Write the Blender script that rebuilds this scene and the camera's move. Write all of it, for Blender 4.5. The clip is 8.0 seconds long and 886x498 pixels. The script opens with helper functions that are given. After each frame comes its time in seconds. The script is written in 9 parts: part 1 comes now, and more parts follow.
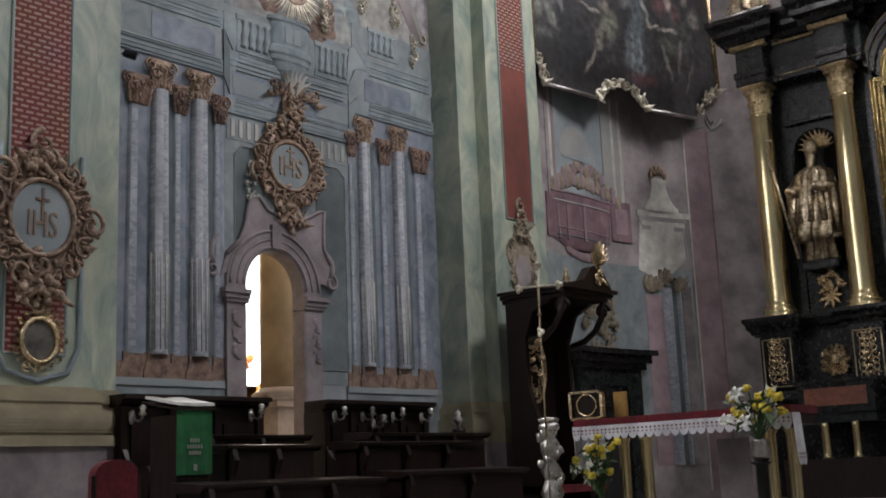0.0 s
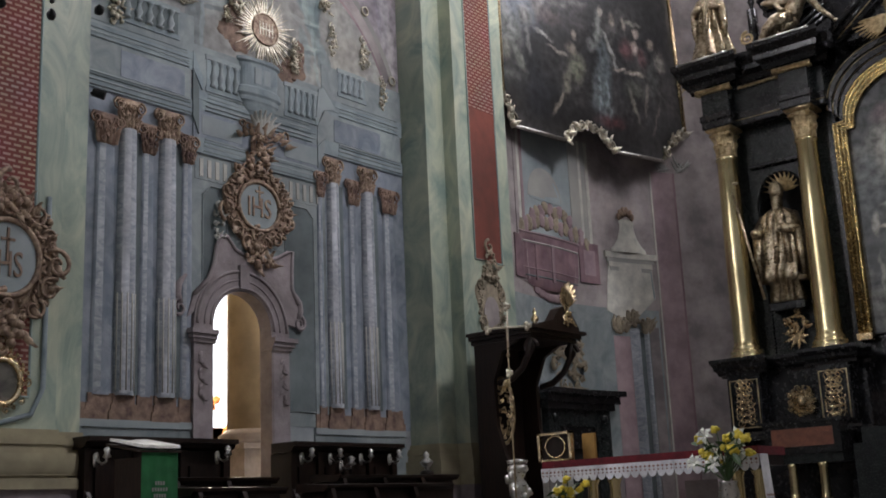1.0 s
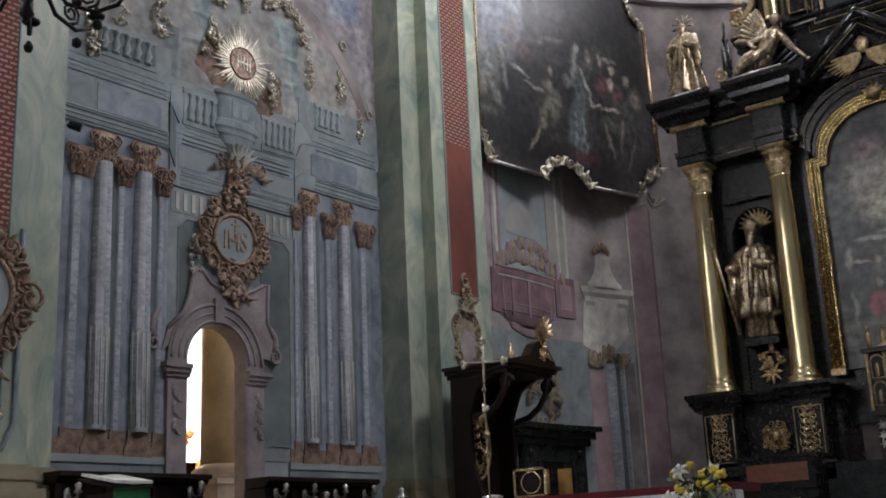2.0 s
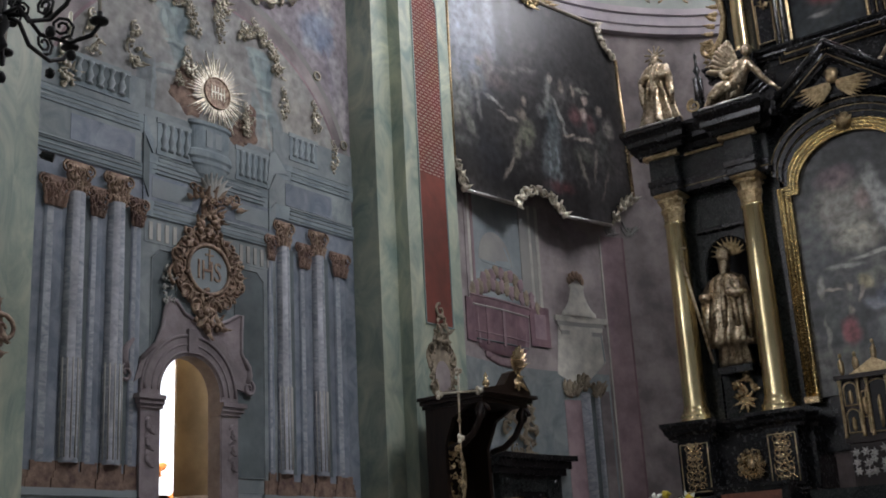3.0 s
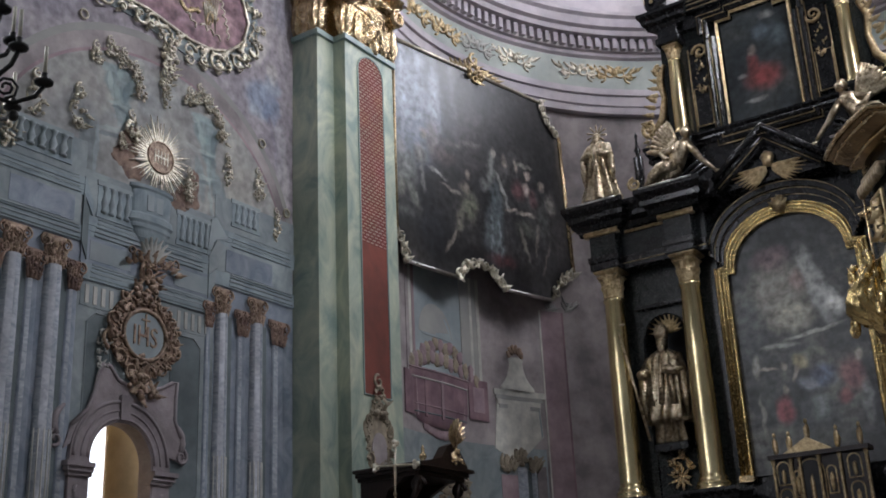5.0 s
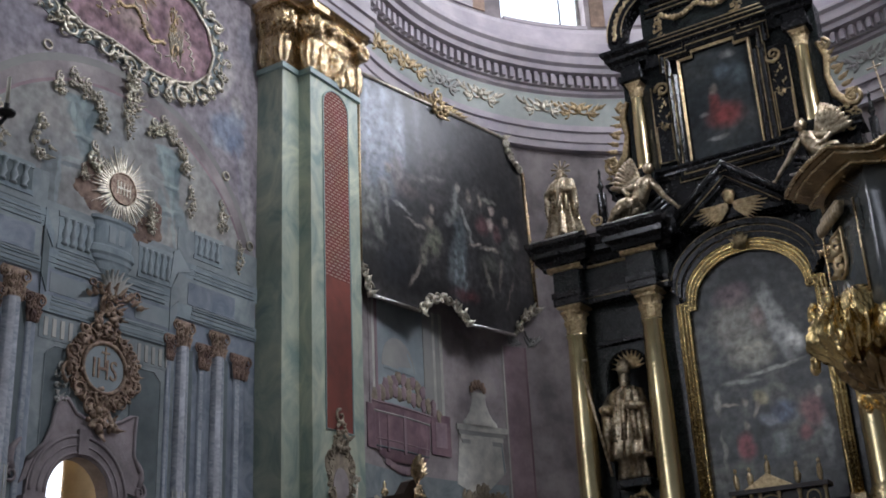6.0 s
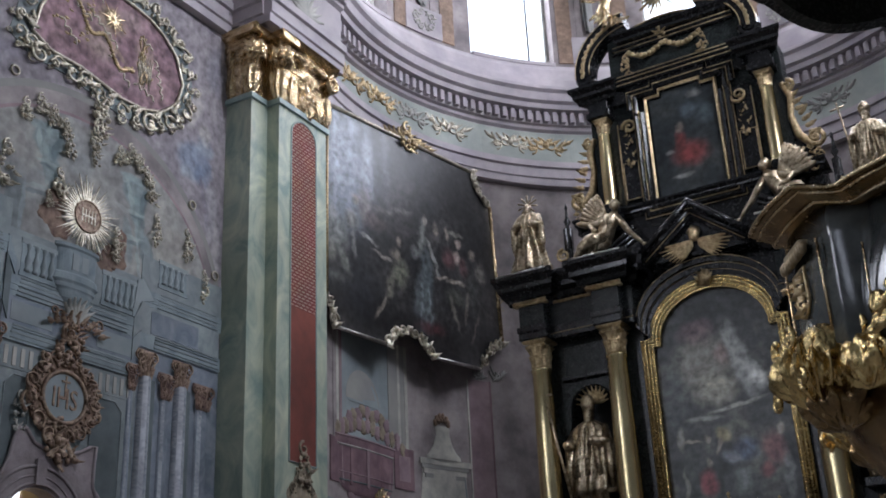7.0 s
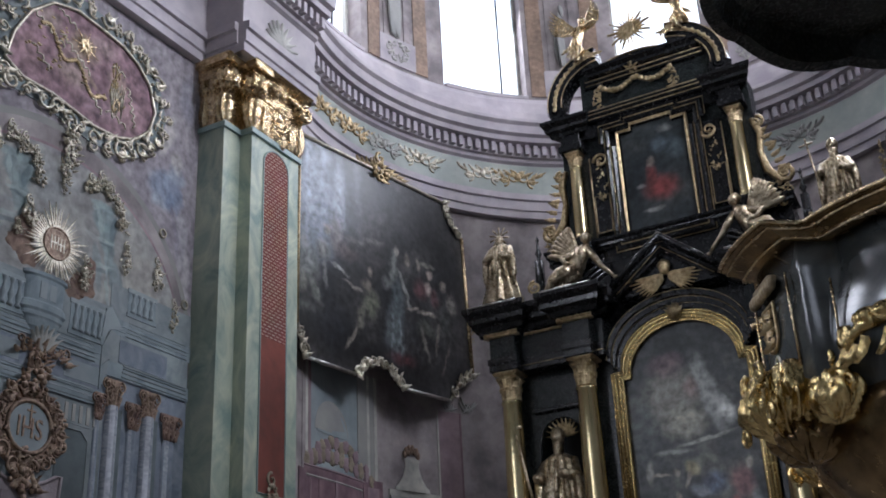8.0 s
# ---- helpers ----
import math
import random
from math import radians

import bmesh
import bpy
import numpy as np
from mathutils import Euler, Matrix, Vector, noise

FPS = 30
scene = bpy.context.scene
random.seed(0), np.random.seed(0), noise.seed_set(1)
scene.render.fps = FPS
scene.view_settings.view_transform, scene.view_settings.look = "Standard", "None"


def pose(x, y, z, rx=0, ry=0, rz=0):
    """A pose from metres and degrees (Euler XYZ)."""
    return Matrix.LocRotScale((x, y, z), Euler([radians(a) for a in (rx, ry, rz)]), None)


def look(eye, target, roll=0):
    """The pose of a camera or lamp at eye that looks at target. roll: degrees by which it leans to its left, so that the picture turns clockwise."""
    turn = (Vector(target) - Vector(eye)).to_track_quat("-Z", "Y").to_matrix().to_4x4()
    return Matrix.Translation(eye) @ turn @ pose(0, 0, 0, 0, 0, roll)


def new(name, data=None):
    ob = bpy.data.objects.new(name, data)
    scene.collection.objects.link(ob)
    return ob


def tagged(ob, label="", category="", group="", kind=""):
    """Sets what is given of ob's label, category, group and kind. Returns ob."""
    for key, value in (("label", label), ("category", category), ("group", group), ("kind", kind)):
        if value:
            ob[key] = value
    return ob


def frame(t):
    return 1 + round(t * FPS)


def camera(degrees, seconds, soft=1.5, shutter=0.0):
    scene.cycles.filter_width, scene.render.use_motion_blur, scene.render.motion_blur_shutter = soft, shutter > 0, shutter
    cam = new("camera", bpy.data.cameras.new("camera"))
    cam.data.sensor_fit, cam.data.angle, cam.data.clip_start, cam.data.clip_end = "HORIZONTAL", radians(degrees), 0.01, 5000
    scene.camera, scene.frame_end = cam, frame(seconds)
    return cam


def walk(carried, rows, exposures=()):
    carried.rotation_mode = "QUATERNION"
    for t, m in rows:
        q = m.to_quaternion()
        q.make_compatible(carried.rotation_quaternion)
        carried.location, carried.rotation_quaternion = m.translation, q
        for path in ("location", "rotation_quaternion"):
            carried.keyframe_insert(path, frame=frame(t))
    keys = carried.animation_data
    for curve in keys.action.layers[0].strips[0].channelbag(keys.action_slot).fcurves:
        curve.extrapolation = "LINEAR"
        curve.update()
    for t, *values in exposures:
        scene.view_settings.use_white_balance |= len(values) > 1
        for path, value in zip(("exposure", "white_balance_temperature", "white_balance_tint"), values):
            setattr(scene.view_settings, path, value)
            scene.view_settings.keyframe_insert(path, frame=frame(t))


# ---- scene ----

# ---------------- camera ----------------
cam = camera(42.4, 8.0, 1.8)
PATH = [
    (0.0, 4.8, 0.0, 1.5, 41.091, 11.184, 2.376),
    (0.5, 4.8003, -0.0018, 1.5019, 40.248, 12.07, 2.473),
    (1.0, 4.8007, -0.0037, 1.5038, 39.397, 13.14, 2.585),
    (1.5, 4.801, -0.0055, 1.5057, 38.721, 14.005, 2.444),
    (3.0, 4.802, -0.011, 1.5115, 36.696, 16.185, 3.165),
    (3.5, 4.8023, -0.0128, 1.5134, 35.917, 16.834, 2.949),
    (4.0, 4.8026, -0.0147, 1.5153, 35.199, 17.691, 2.757),
    (4.5, 4.8029, -0.0165, 1.5172, 34.37, 18.652, 2.632),
    (6.0, 4.8039, -0.022, 1.523, 31.378, 21.196, 2.938),
    (6.5, 4.8043, -0.0238, 1.5249, 30.442, 21.922, 2.897),
    (7.0, 4.8046, -0.0257, 1.5268, 29.479, 22.747, 2.763),
    (7.5, 4.8049, -0.0275, 1.5287, 28.716, 23.445, 2.702),
    (8.0, 4.8052, -0.0294, 1.5306, 27.839, 24.222, 2.827),
]
walk(cam, [(t, pose(x, y, z, 90 + pitch, 0, yaw) @ pose(0, 0, 0, 0, 0, -lean)) for t, x, y, z, yaw, pitch, lean in PATH],
     [(0.0, 0.56, 6850, 16), (1.5, 0.40, 6750, 16), (3.0, 0.23, 6650, 15), (4.5, 0.22, 6500, 15), (6.0, 0.15, 6300, 15), (8.0, 0.02, 6100, 15)])

# ---------------- light ----------------
world = bpy.data.worlds.new("sky")
scene.world = world
world.use_nodes = True
wn = world.node_tree.nodes
sky = wn.new("ShaderNodeTexSky")
sky.sky_type, sky.sun_disc = "NISHITA", False
sky.sun_elevation, sky.sun_rotation = radians(28), radians(-80)
world.node_tree.links.new(sky.outputs[0], wn["Background"].inputs[0])
wn["Background"].inputs[1].default_value = 0.12
sun_data = bpy.data.lights.new("sun", "SUN")
sun_data.energy, sun_data.angle, sun_data.color = 3.0, radians(0.5), (1.0, 0.95, 0.86)
sun = new("sun", sun_data)
sun.matrix_world = look((-40, 2, 24), (-9, 9, 2))


# Area lamp standing in for daylight; several light openings never in view.
def area_lamp(name, eye, target, w, h, watts, color=(0.905, 0.94, 1.0)):
    d = bpy.data.lights.new(name, "AREA")
    d.shape, d.size, d.size_y, d.energy, d.color = "RECTANGLE", w, h, watts, color
    o = new(name, d)
    o.matrix_world = look(eye, target)
    return o



# ---------------- materials ----------------
def material(name, color, rough=0.6, metal=0.0, color2=None, scale=3.0, detail=6.0, bump=0.0, bump_scale=40.0,
             lo=0.35, hi=0.65, stretch=(1, 1, 1), distortion=0.0, island=0.0, gloss=None):
    """Two-colour noise material with fine relief; scale in features a metre."""
    m = bpy.data.materials.new(name)
    m.use_nodes = True
    nt = m.node_tree
    b = nt.nodes["Principled BSDF"]
    b.inputs["Roughness"].default_value, b.inputs["Metallic"].default_value = rough, metal
    if gloss is not None:
        b.inputs["Specular IOR Level"].default_value = gloss
    co = nt.nodes.new("ShaderNodeTexCoord")
    mp = nt.nodes.new("ShaderNodeMapping")
    mp.inputs["Scale"].default_value = stretch
    nt.links.new(co.outputs["Object"], mp.inputs[0])
    n = nt.nodes.new("ShaderNodeTexNoise")
    n.inputs["Scale"].default_value, n.inputs["Detail"].default_value = scale, detail
    n.inputs["Roughness"].default_value, n.inputs["Distortion"].default_value = 0.6, distortion
    nt.links.new(mp.outputs[0], n.inputs["Vector"])
    r = nt.nodes.new("ShaderNodeValToRGB")
    c2 = color2 or tuple(min(1, c * 0.7) for c in color)
    r.color_ramp.elements[0].position, r.color_ramp.elements[0].color = lo, (*c2, 1)
    r.color_ramp.elements[1].position, r.color_ramp.elements[1].color = hi, (*color, 1)
    nt.links.new(n.outputs["Fac"], r.inputs[0])
    out = r.outputs[0]
    # large, slow stains
    n2 = nt.nodes.new("ShaderNodeTexNoise")
    n2.inputs["Scale"].default_value, n2.inputs["Detail"].default_value = scale * 0.17 + 0.15, 4
    nt.links.new(co.outputs["Object"], n2.inputs["Vector"])
    hsv = nt.nodes.new("ShaderNodeHueSaturation")
    rng = nt.nodes.new("ShaderNodeMapRange")
    rng.inputs[1].default_value, rng.inputs[2].default_value = 0.3, 0.7
    rng.inputs[3].default_value, rng.inputs[4].default_value = 0.7, 1.22
    nt.links.new(n2.outputs["Fac"], rng.inputs[0])
    nt.links.new(rng.outputs[0], hsv.inputs["Value"])
    nt.links.new(out, hsv.inputs["Color"])
    nt.links.new(hsv.outputs[0], b.inputs["Base Color"])
    if bump:
        n3 = nt.nodes.new("ShaderNodeTexNoise")
        n3.inputs["Scale"].default_value, n3.inputs["Detail"].default_value = bump_scale, 5
        nt.links.new(co.outputs["Object"], n3.inputs["Vector"])
        bp = nt.nodes.new("ShaderNodeBump")
        bp.inputs["Strength"].default_value, bp.inputs["Distance"].default_value = bump, 0.02
        nt.links.new(n3.outputs["Fac"], bp.inputs["Height"])
        nt.links.new(bp.outputs[0], b.inputs["Normal"])
        # uneven gloss
        rr = nt.nodes.new("ShaderNodeMapRange")
        rr.inputs[3].default_value, rr.inputs[4].default_value = max(0.05, rough - 0.12), min(1, rough + 0.12)
        nt.links.new(n3.outputs["Fac"], rr.inputs[0])
        nt.links.new(rr.outputs[0], b.inputs["Roughness"])
    return m


PLASTER = material("fresco_plaster", (0.38, 0.40, 0.41), 0.8, color2=(0.26, 0.29, 0.31), scale=1.6, bump=0.15)
FRESCO_VIOLET = material("fresco_violet", (0.40, 0.35, 0.34), 0.8, color2=(0.20, 0.172, 0.175), scale=1.7, detail=9, bump=0.15)
FRESCO_PINK = material("fresco_pink", (0.36, 0.26, 0.27), 0.8, color2=(0.23, 0.16, 0.18), scale=2.4, bump=0.1)
FRESCO_ROSE = material("fresco_dark_rose", (0.27, 0.17, 0.185), 0.8, color2=(0.17, 0.10, 0.12), scale=4, bump=0.1)
FRESCO_TAN = material("fresco_tan", (0.36, 0.35, 0.32), 0.8, color2=(0.27, 0.27, 0.26), scale=1.2, bump=0.1)
FRESCO_GREEN = material("fresco_grey_green", (0.31, 0.345, 0.345), 0.8, color2=(0.19, 0.225, 0.235), scale=2.8, detail=9, distortion=0.8, bump=0.1)
FRESCO_TEAL = material("fresco_teal", (0.30, 0.355, 0.37), 0.8, color2=(0.175, 0.22, 0.245), scale=2.8, detail=9, distortion=0.8, bump=0.1)
FRESCO_BLUE = material("fresco_blue_marble", (0.30, 0.332, 0.378), 0.75, color2=(0.165, 0.20, 0.245), scale=2.6, distortion=1.2, bump=0.1)
FRESCO_COLUMN = material("fresco_column_marble", (0.46, 0.48, 0.51), 0.7, color2=(0.24, 0.268, 0.31), scale=5, distortion=1.5, bump=0.1, stretch=(1, 1, 2.2))
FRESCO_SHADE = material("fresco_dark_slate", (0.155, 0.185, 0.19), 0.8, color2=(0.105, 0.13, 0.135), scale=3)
FRESCO_CREAM = material("fresco_cream_stone", (0.66, 0.64, 0.56), 0.8, color2=(0.44, 0.43, 0.39), scale=4, bump=0.1)
FRESCO_LIGHT = material("fresco_column_light", (0.62, 0.63, 0.66), 0.75, color2=(0.40, 0.42, 0.47), scale=6, distortion=1.5, stretch=(1, 1, 1.6))
FRESCO_BROWN = material("fresco_red_brown", (0.33, 0.225, 0.165), 0.8, color2=(0.14, 0.085, 0.07), scale=9, bump=0.2)
FRESCO_GILT = material("fresco_gilt_brown", (0.42, 0.315, 0.22), 0.5, 0.35, color2=(0.17, 0.10, 0.075), scale=16, bump=0.4, bump_scale=50)
RED_PLAIN = material("plain_red_brown_paint", (0.24, 0.062, 0.042), 0.7, color2=(0.17, 0.05, 0.036), scale=3, bump=0.08)
FRESCO_WHITE = material("fresco_pale_stone", (0.53, 0.51, 0.46), 0.8, color2=(0.36, 0.36, 0.33), scale=3, bump=0.1)
FRESCO_OCHRE = material("fresco_ochre", (0.34, 0.23, 0.16), 0.7, color2=(0.21, 0.14, 0.10), scale=9, bump=0.3)
FRESCO_OLIVE = material("fresco_olive_tan", (0.36, 0.30, 0.215), 0.75, color2=(0.22, 0.18, 0.13), scale=9, bump=0.3)
FRESCO_SKY = material("fresco_sky_blue", (0.36, 0.40, 0.41), 0.8, color2=(0.27, 0.32, 0.33), scale=2.0)
MARBLE_GREEN = material("green_marbled_stucco", (0.57, 0.60, 0.455), 0.4, color2=(0.23, 0.31, 0.27), scale=1.6, detail=12, lo=0.33, hi=0.68, distortion=1.7, stretch=(1.0, 1.0, 0.6), bump=0.05)
MARBLE_TEAL = material("teal_marbled_stucco", (0.36, 0.45, 0.42), 0.45, color2=(0.20, 0.28, 0.27), scale=1.3, detail=9, lo=0.3, hi=0.7, distortion=1.2, stretch=(1, 1, 0.5), bump=0.05)
CREAM_BASE = material("cream_stone_base", (0.42, 0.37, 0.24), 0.6, color2=(0.30, 0.26, 0.175), scale=2.5, bump=0.1)
STONE_PINK = material("pinkish_sandstone", (0.325, 0.28, 0.285), 0.75, color2=(0.24, 0.20, 0.21), scale=6, bump=0.3)
STUCCO = material("pale_stucco_cornice", (0.52, 0.47, 0.48), 0.7, color2=(0.38, 0.34, 0.37), scale=1.4, bump=0.1)
STUCCO_GREEN = material("pale_green_frieze", (0.43, 0.46, 0.41), 0.7, color2=(0.31, 0.345, 0.32), scale=1.4, bump=0.1)
VAULT = material("vault_plaster", (0.55, 0.53, 0.50), 0.8, scale=0.8)
GOLD_SMOOTH = material("burnished_gilding", (0.86, 0.66, 0.31), 0.24, 1.0, color2=(0.52, 0.38, 0.17), scale=14, bump=0.55, bump_scale=30)
STATUE_GOLD = material("statue_gilding", (0.70, 0.59, 0.42), 0.30, 0.95, color2=(0.24, 0.18, 0.11), scale=13, bump=0.35, bump_scale=35)
GILT_BROWN = material("dark_bronze_moulding", (0.36, 0.245, 0.115), 0.24, 0.8, color2=(0.12, 0.075, 0.035), scale=6, bump=0.08, bump_scale=14)
GOLD_WARM = material("aged_gilding", (0.40, 0.32, 0.20), 0.45, 0.55, color2=(0.20, 0.15, 0.09), scale=10, bump=0.3)
GOLD = material("gilded_carving", (0.86, 0.70, 0.46), 0.24, 1.0, color2=(0.50, 0.35, 0.18), scale=14, bump=0.5, bump_scale=60)
GOLD_DULL = material("worn_gilding", (0.68, 0.54, 0.32), 0.36, 0.9, color2=(0.32, 0.23, 0.12), scale=16, bump=0.5, bump_scale=50)
GOLD_PALE = material("pale_gilded_stucco", (0.70, 0.66, 0.54), 0.34, 0.8, color2=(0.40, 0.35, 0.26), scale=14, bump=0.4)
BRASS = material("gilded_column_shaft", (0.71, 0.60, 0.35), 0.27, 1.0, color2=(0.57, 0.455, 0.245), scale=3, stretch=(1, 1, 0.3))
SILVER = material("silvered_metal", (0.72, 0.70, 0.66), 0.3, 1.0, color2=(0.45, 0.43, 0.40), scale=12, bump=0.4)
BLACK = material("black_polished_wood", (0.014, 0.014, 0.015), 0.25, color2=(0.008, 0.008, 0.009), scale=4, bump=0.08, bump_scale=15, gloss=0.42)
BLACK_MARBLE = material("black_green_marble", (0.028, 0.034, 0.032), 0.26, color2=(0.010, 0.011, 0.012), scale=4, distortion=1.5, bump=0.04, gloss=0.3)
DARK_WOOD = material("dark_stained_oak", (0.024, 0.013, 0.009), 0.38, color2=(0.010, 0.006, 0.005), scale=6, stretch=(4, 4, 0.5), bump=0.15, gloss=0.3)
NICHE = material("recess_black", (0.012, 0.012, 0.013), 0.6, scale=5)
RED_CLOTH = material("red_velvet", (0.155, 0.010, 0.018), 0.9, color2=(0.085, 0.005, 0.010), scale=20, bump=0.3)
GREEN_CLOTH = material("green_liturgical_cloth", (0.016, 0.155, 0.05), 0.85, color2=(0.010, 0.11, 0.036), scale=6, bump=0.3, bump_scale=200)
WHITE_CLOTH = material("white_linen", (0.78, 0.78, 0.80), 0.85, color2=(0.65, 0.65, 0.68), scale=25, bump=0.3, bump_scale=120)
IRON = material("black_wrought_iron", (0.012, 0.012, 0.012), 0.5, 0.4, scale=10, bump=0.2)
LEAF = material("leaf_green", (0.05, 0.11, 0.03), 0.5, color2=(0.025, 0.06, 0.015), scale=20)
YELLOW_PETAL = material("yellow_petal", (0.75, 0.60, 0.06), 0.6, color2=(0.55, 0.42, 0.04), scale=30)
WHITE_PETAL = material("white_petal", (0.80, 0.80, 0.74), 0.6, color2=(0.66, 0.68, 0.58), scale=30)
RED_MARBLE = material("red_marble_panel", (0.25, 0.09, 0.05), 0.35, color2=(0.15, 0.05, 0.03), scale=8, distortion=1.0)
FLOOR_STONE = material("stone_floor", (0.30, 0.27, 0.24), 0.45, scale=1.5)
WAX = material("candle_wax", (0.8, 0.76, 0.62), 0.5, scale=20)
PAPER = material("white_paper", (0.78, 0.77, 0.72), 0.8, scale=10)


def damask():
    """Red cloth with staggered rows of short yellow dashes."""
    m = bpy.data.materials.new("red_damask")
    m.use_nodes = True
    nt = m.node_tree
    b = nt.nodes["Principled BSDF"]
    b.inputs["Roughness"].default_value = 0.8
    co = nt.nodes.new("ShaderNodeTexCoord")
    sep = nt.nodes.new("ShaderNodeSeparateXYZ")
    nt.links.new(co.outputs["Object"], sep.inputs[0])
    com = nt.nodes.new("ShaderNodeCombineXYZ")
    nt.links.new(sep.outputs[1], com.inputs[0])
    nt.links.new(sep.outputs[2], com.inputs[1])
    br = nt.nodes.new("ShaderNodeTexBrick")
    br.inputs["Color1"].default_value = (0.60, 0.40, 0.32, 1)
    br.inputs["Color2"].default_value = (0.48, 0.29, 0.22, 1)
    br.inputs["Mortar"].default_value = (0.235, 0.052, 0.042, 1)
    br.inputs["Scale"].default_value = 1.0
    br.inputs["Brick Width"].default_value, br.inputs["Row Height"].default_value = 0.12, 0.06
    br.inputs["Mortar Size"].default_value = 0.0215
    br.inputs["Mortar Smooth"].default_value = 0.4
    nt.links.new(com.outputs[0], br.inputs["Vector"])
    n = nt.nodes.new("ShaderNodeTexNoise")
    n.inputs["Scale"].default_value = 2.0
    nt.links.new(co.outputs["Object"], n.inputs["Vector"])
    mx = nt.nodes.new("ShaderNodeMix")
    mx.data_type = "RGBA"
    mx.blend_type = "MULTIPLY"
    mx.inputs[0].default_value = 0.4
    nt.links.new(br.outputs["Color"], mx.inputs[6])
    nt.links.new(n.outputs["Color"], mx.inputs[7])
    nt.links.new(mx.outputs[2], b.inputs["Base Color"])
    return m


DAMASK = damask()


def canvas(name, stops, scale, axis_scale=(1, 1, 1), rough=0.35):
    """Old varnished oil paint: soft blotches through a ramp of colours."""
    m = bpy.data.materials.new(name)
    m.use_nodes = True
    nt = m.node_tree
    b = nt.nodes["Principled BSDF"]
    b.inputs["Roughness"].default_value = rough
    co = nt.nodes.new("ShaderNodeTexCoord")
    mp = nt.nodes.new("ShaderNodeMapping")
    mp.inputs["Scale"].default_value = axis_scale
    nt.links.new(co.outputs["Object"], mp.inputs[0])
    n = nt.nodes.new("ShaderNodeTexNoise")
    n.inputs["Scale"].default_value, n.inputs["Detail"].default_value = scale, 7
    n.inputs["Distortion"].default_value = 0.8
    nt.links.new(mp.outputs[0], n.inputs["Vector"])
    r = nt.nodes.new("ShaderNodeValToRGB")
    els = r.color_ramp.elements
    for i, (p, c) in enumerate(stops):
        e = els[i] if i < 2 else els.new(p)
        e.position, e.color = p, (*c, 1)
    nt.links.new(n.outputs["Fac"], r.inputs[0])
    nt.links.new(r.outputs[0], b.inputs["Base Color"])
    n3 = nt.nodes.new("ShaderNodeTexNoise")
    n3.inputs["Scale"].default_value = 45
    nt.links.new(co.outputs["Object"], n3.inputs["Vector"])
    bp = nt.nodes.new("ShaderNodeBump")
    bp.inputs["Strength"].default_value, bp.inputs["Distance"].default_value = 0.12, 0.01
    nt.links.new(n3.outputs["Fac"], bp.inputs["Height"])
    nt.links.new(bp.outputs[0], b.inputs["Normal"])
    return m


CANVAS_DARK = canvas("dark_varnished_canvas", [(0.3, (0.010, 0.011, 0.012)), (0.75, (0.075, 0.075, 0.070)), (0.5, (0.028, 0.028, 0.028))], 1.1)
CANVAS_GREY = canvas("clouded_canvas", [(0.3, (0.02, 0.022, 0.024)), (0.75, (0.20, 0.20, 0.17)), (0.5, (0.07, 0.075, 0.075))], 0.9)
PAINT_PALE = canvas("oil_paint_pale", [(0.3, (0.05, 0.05, 0.045)), (0.7, (0.26, 0.24, 0.20))], 5)
PAINT_BLUE = canvas("oil_paint_blue", [(0.3, (0.02, 0.03, 0.045)), (0.7, (0.10, 0.14, 0.18))], 5)
PAINT_RED = canvas("oil_paint_red", [(0.3, (0.10, 0.012, 0.015)), (0.7, (0.34, 0.05, 0.05))], 5)
PAINT_BROWN = canvas("oil_paint_brown", [(0.3, (0.02, 0.016, 0.012)), (0.7, (0.11, 0.085, 0.065))], 5)


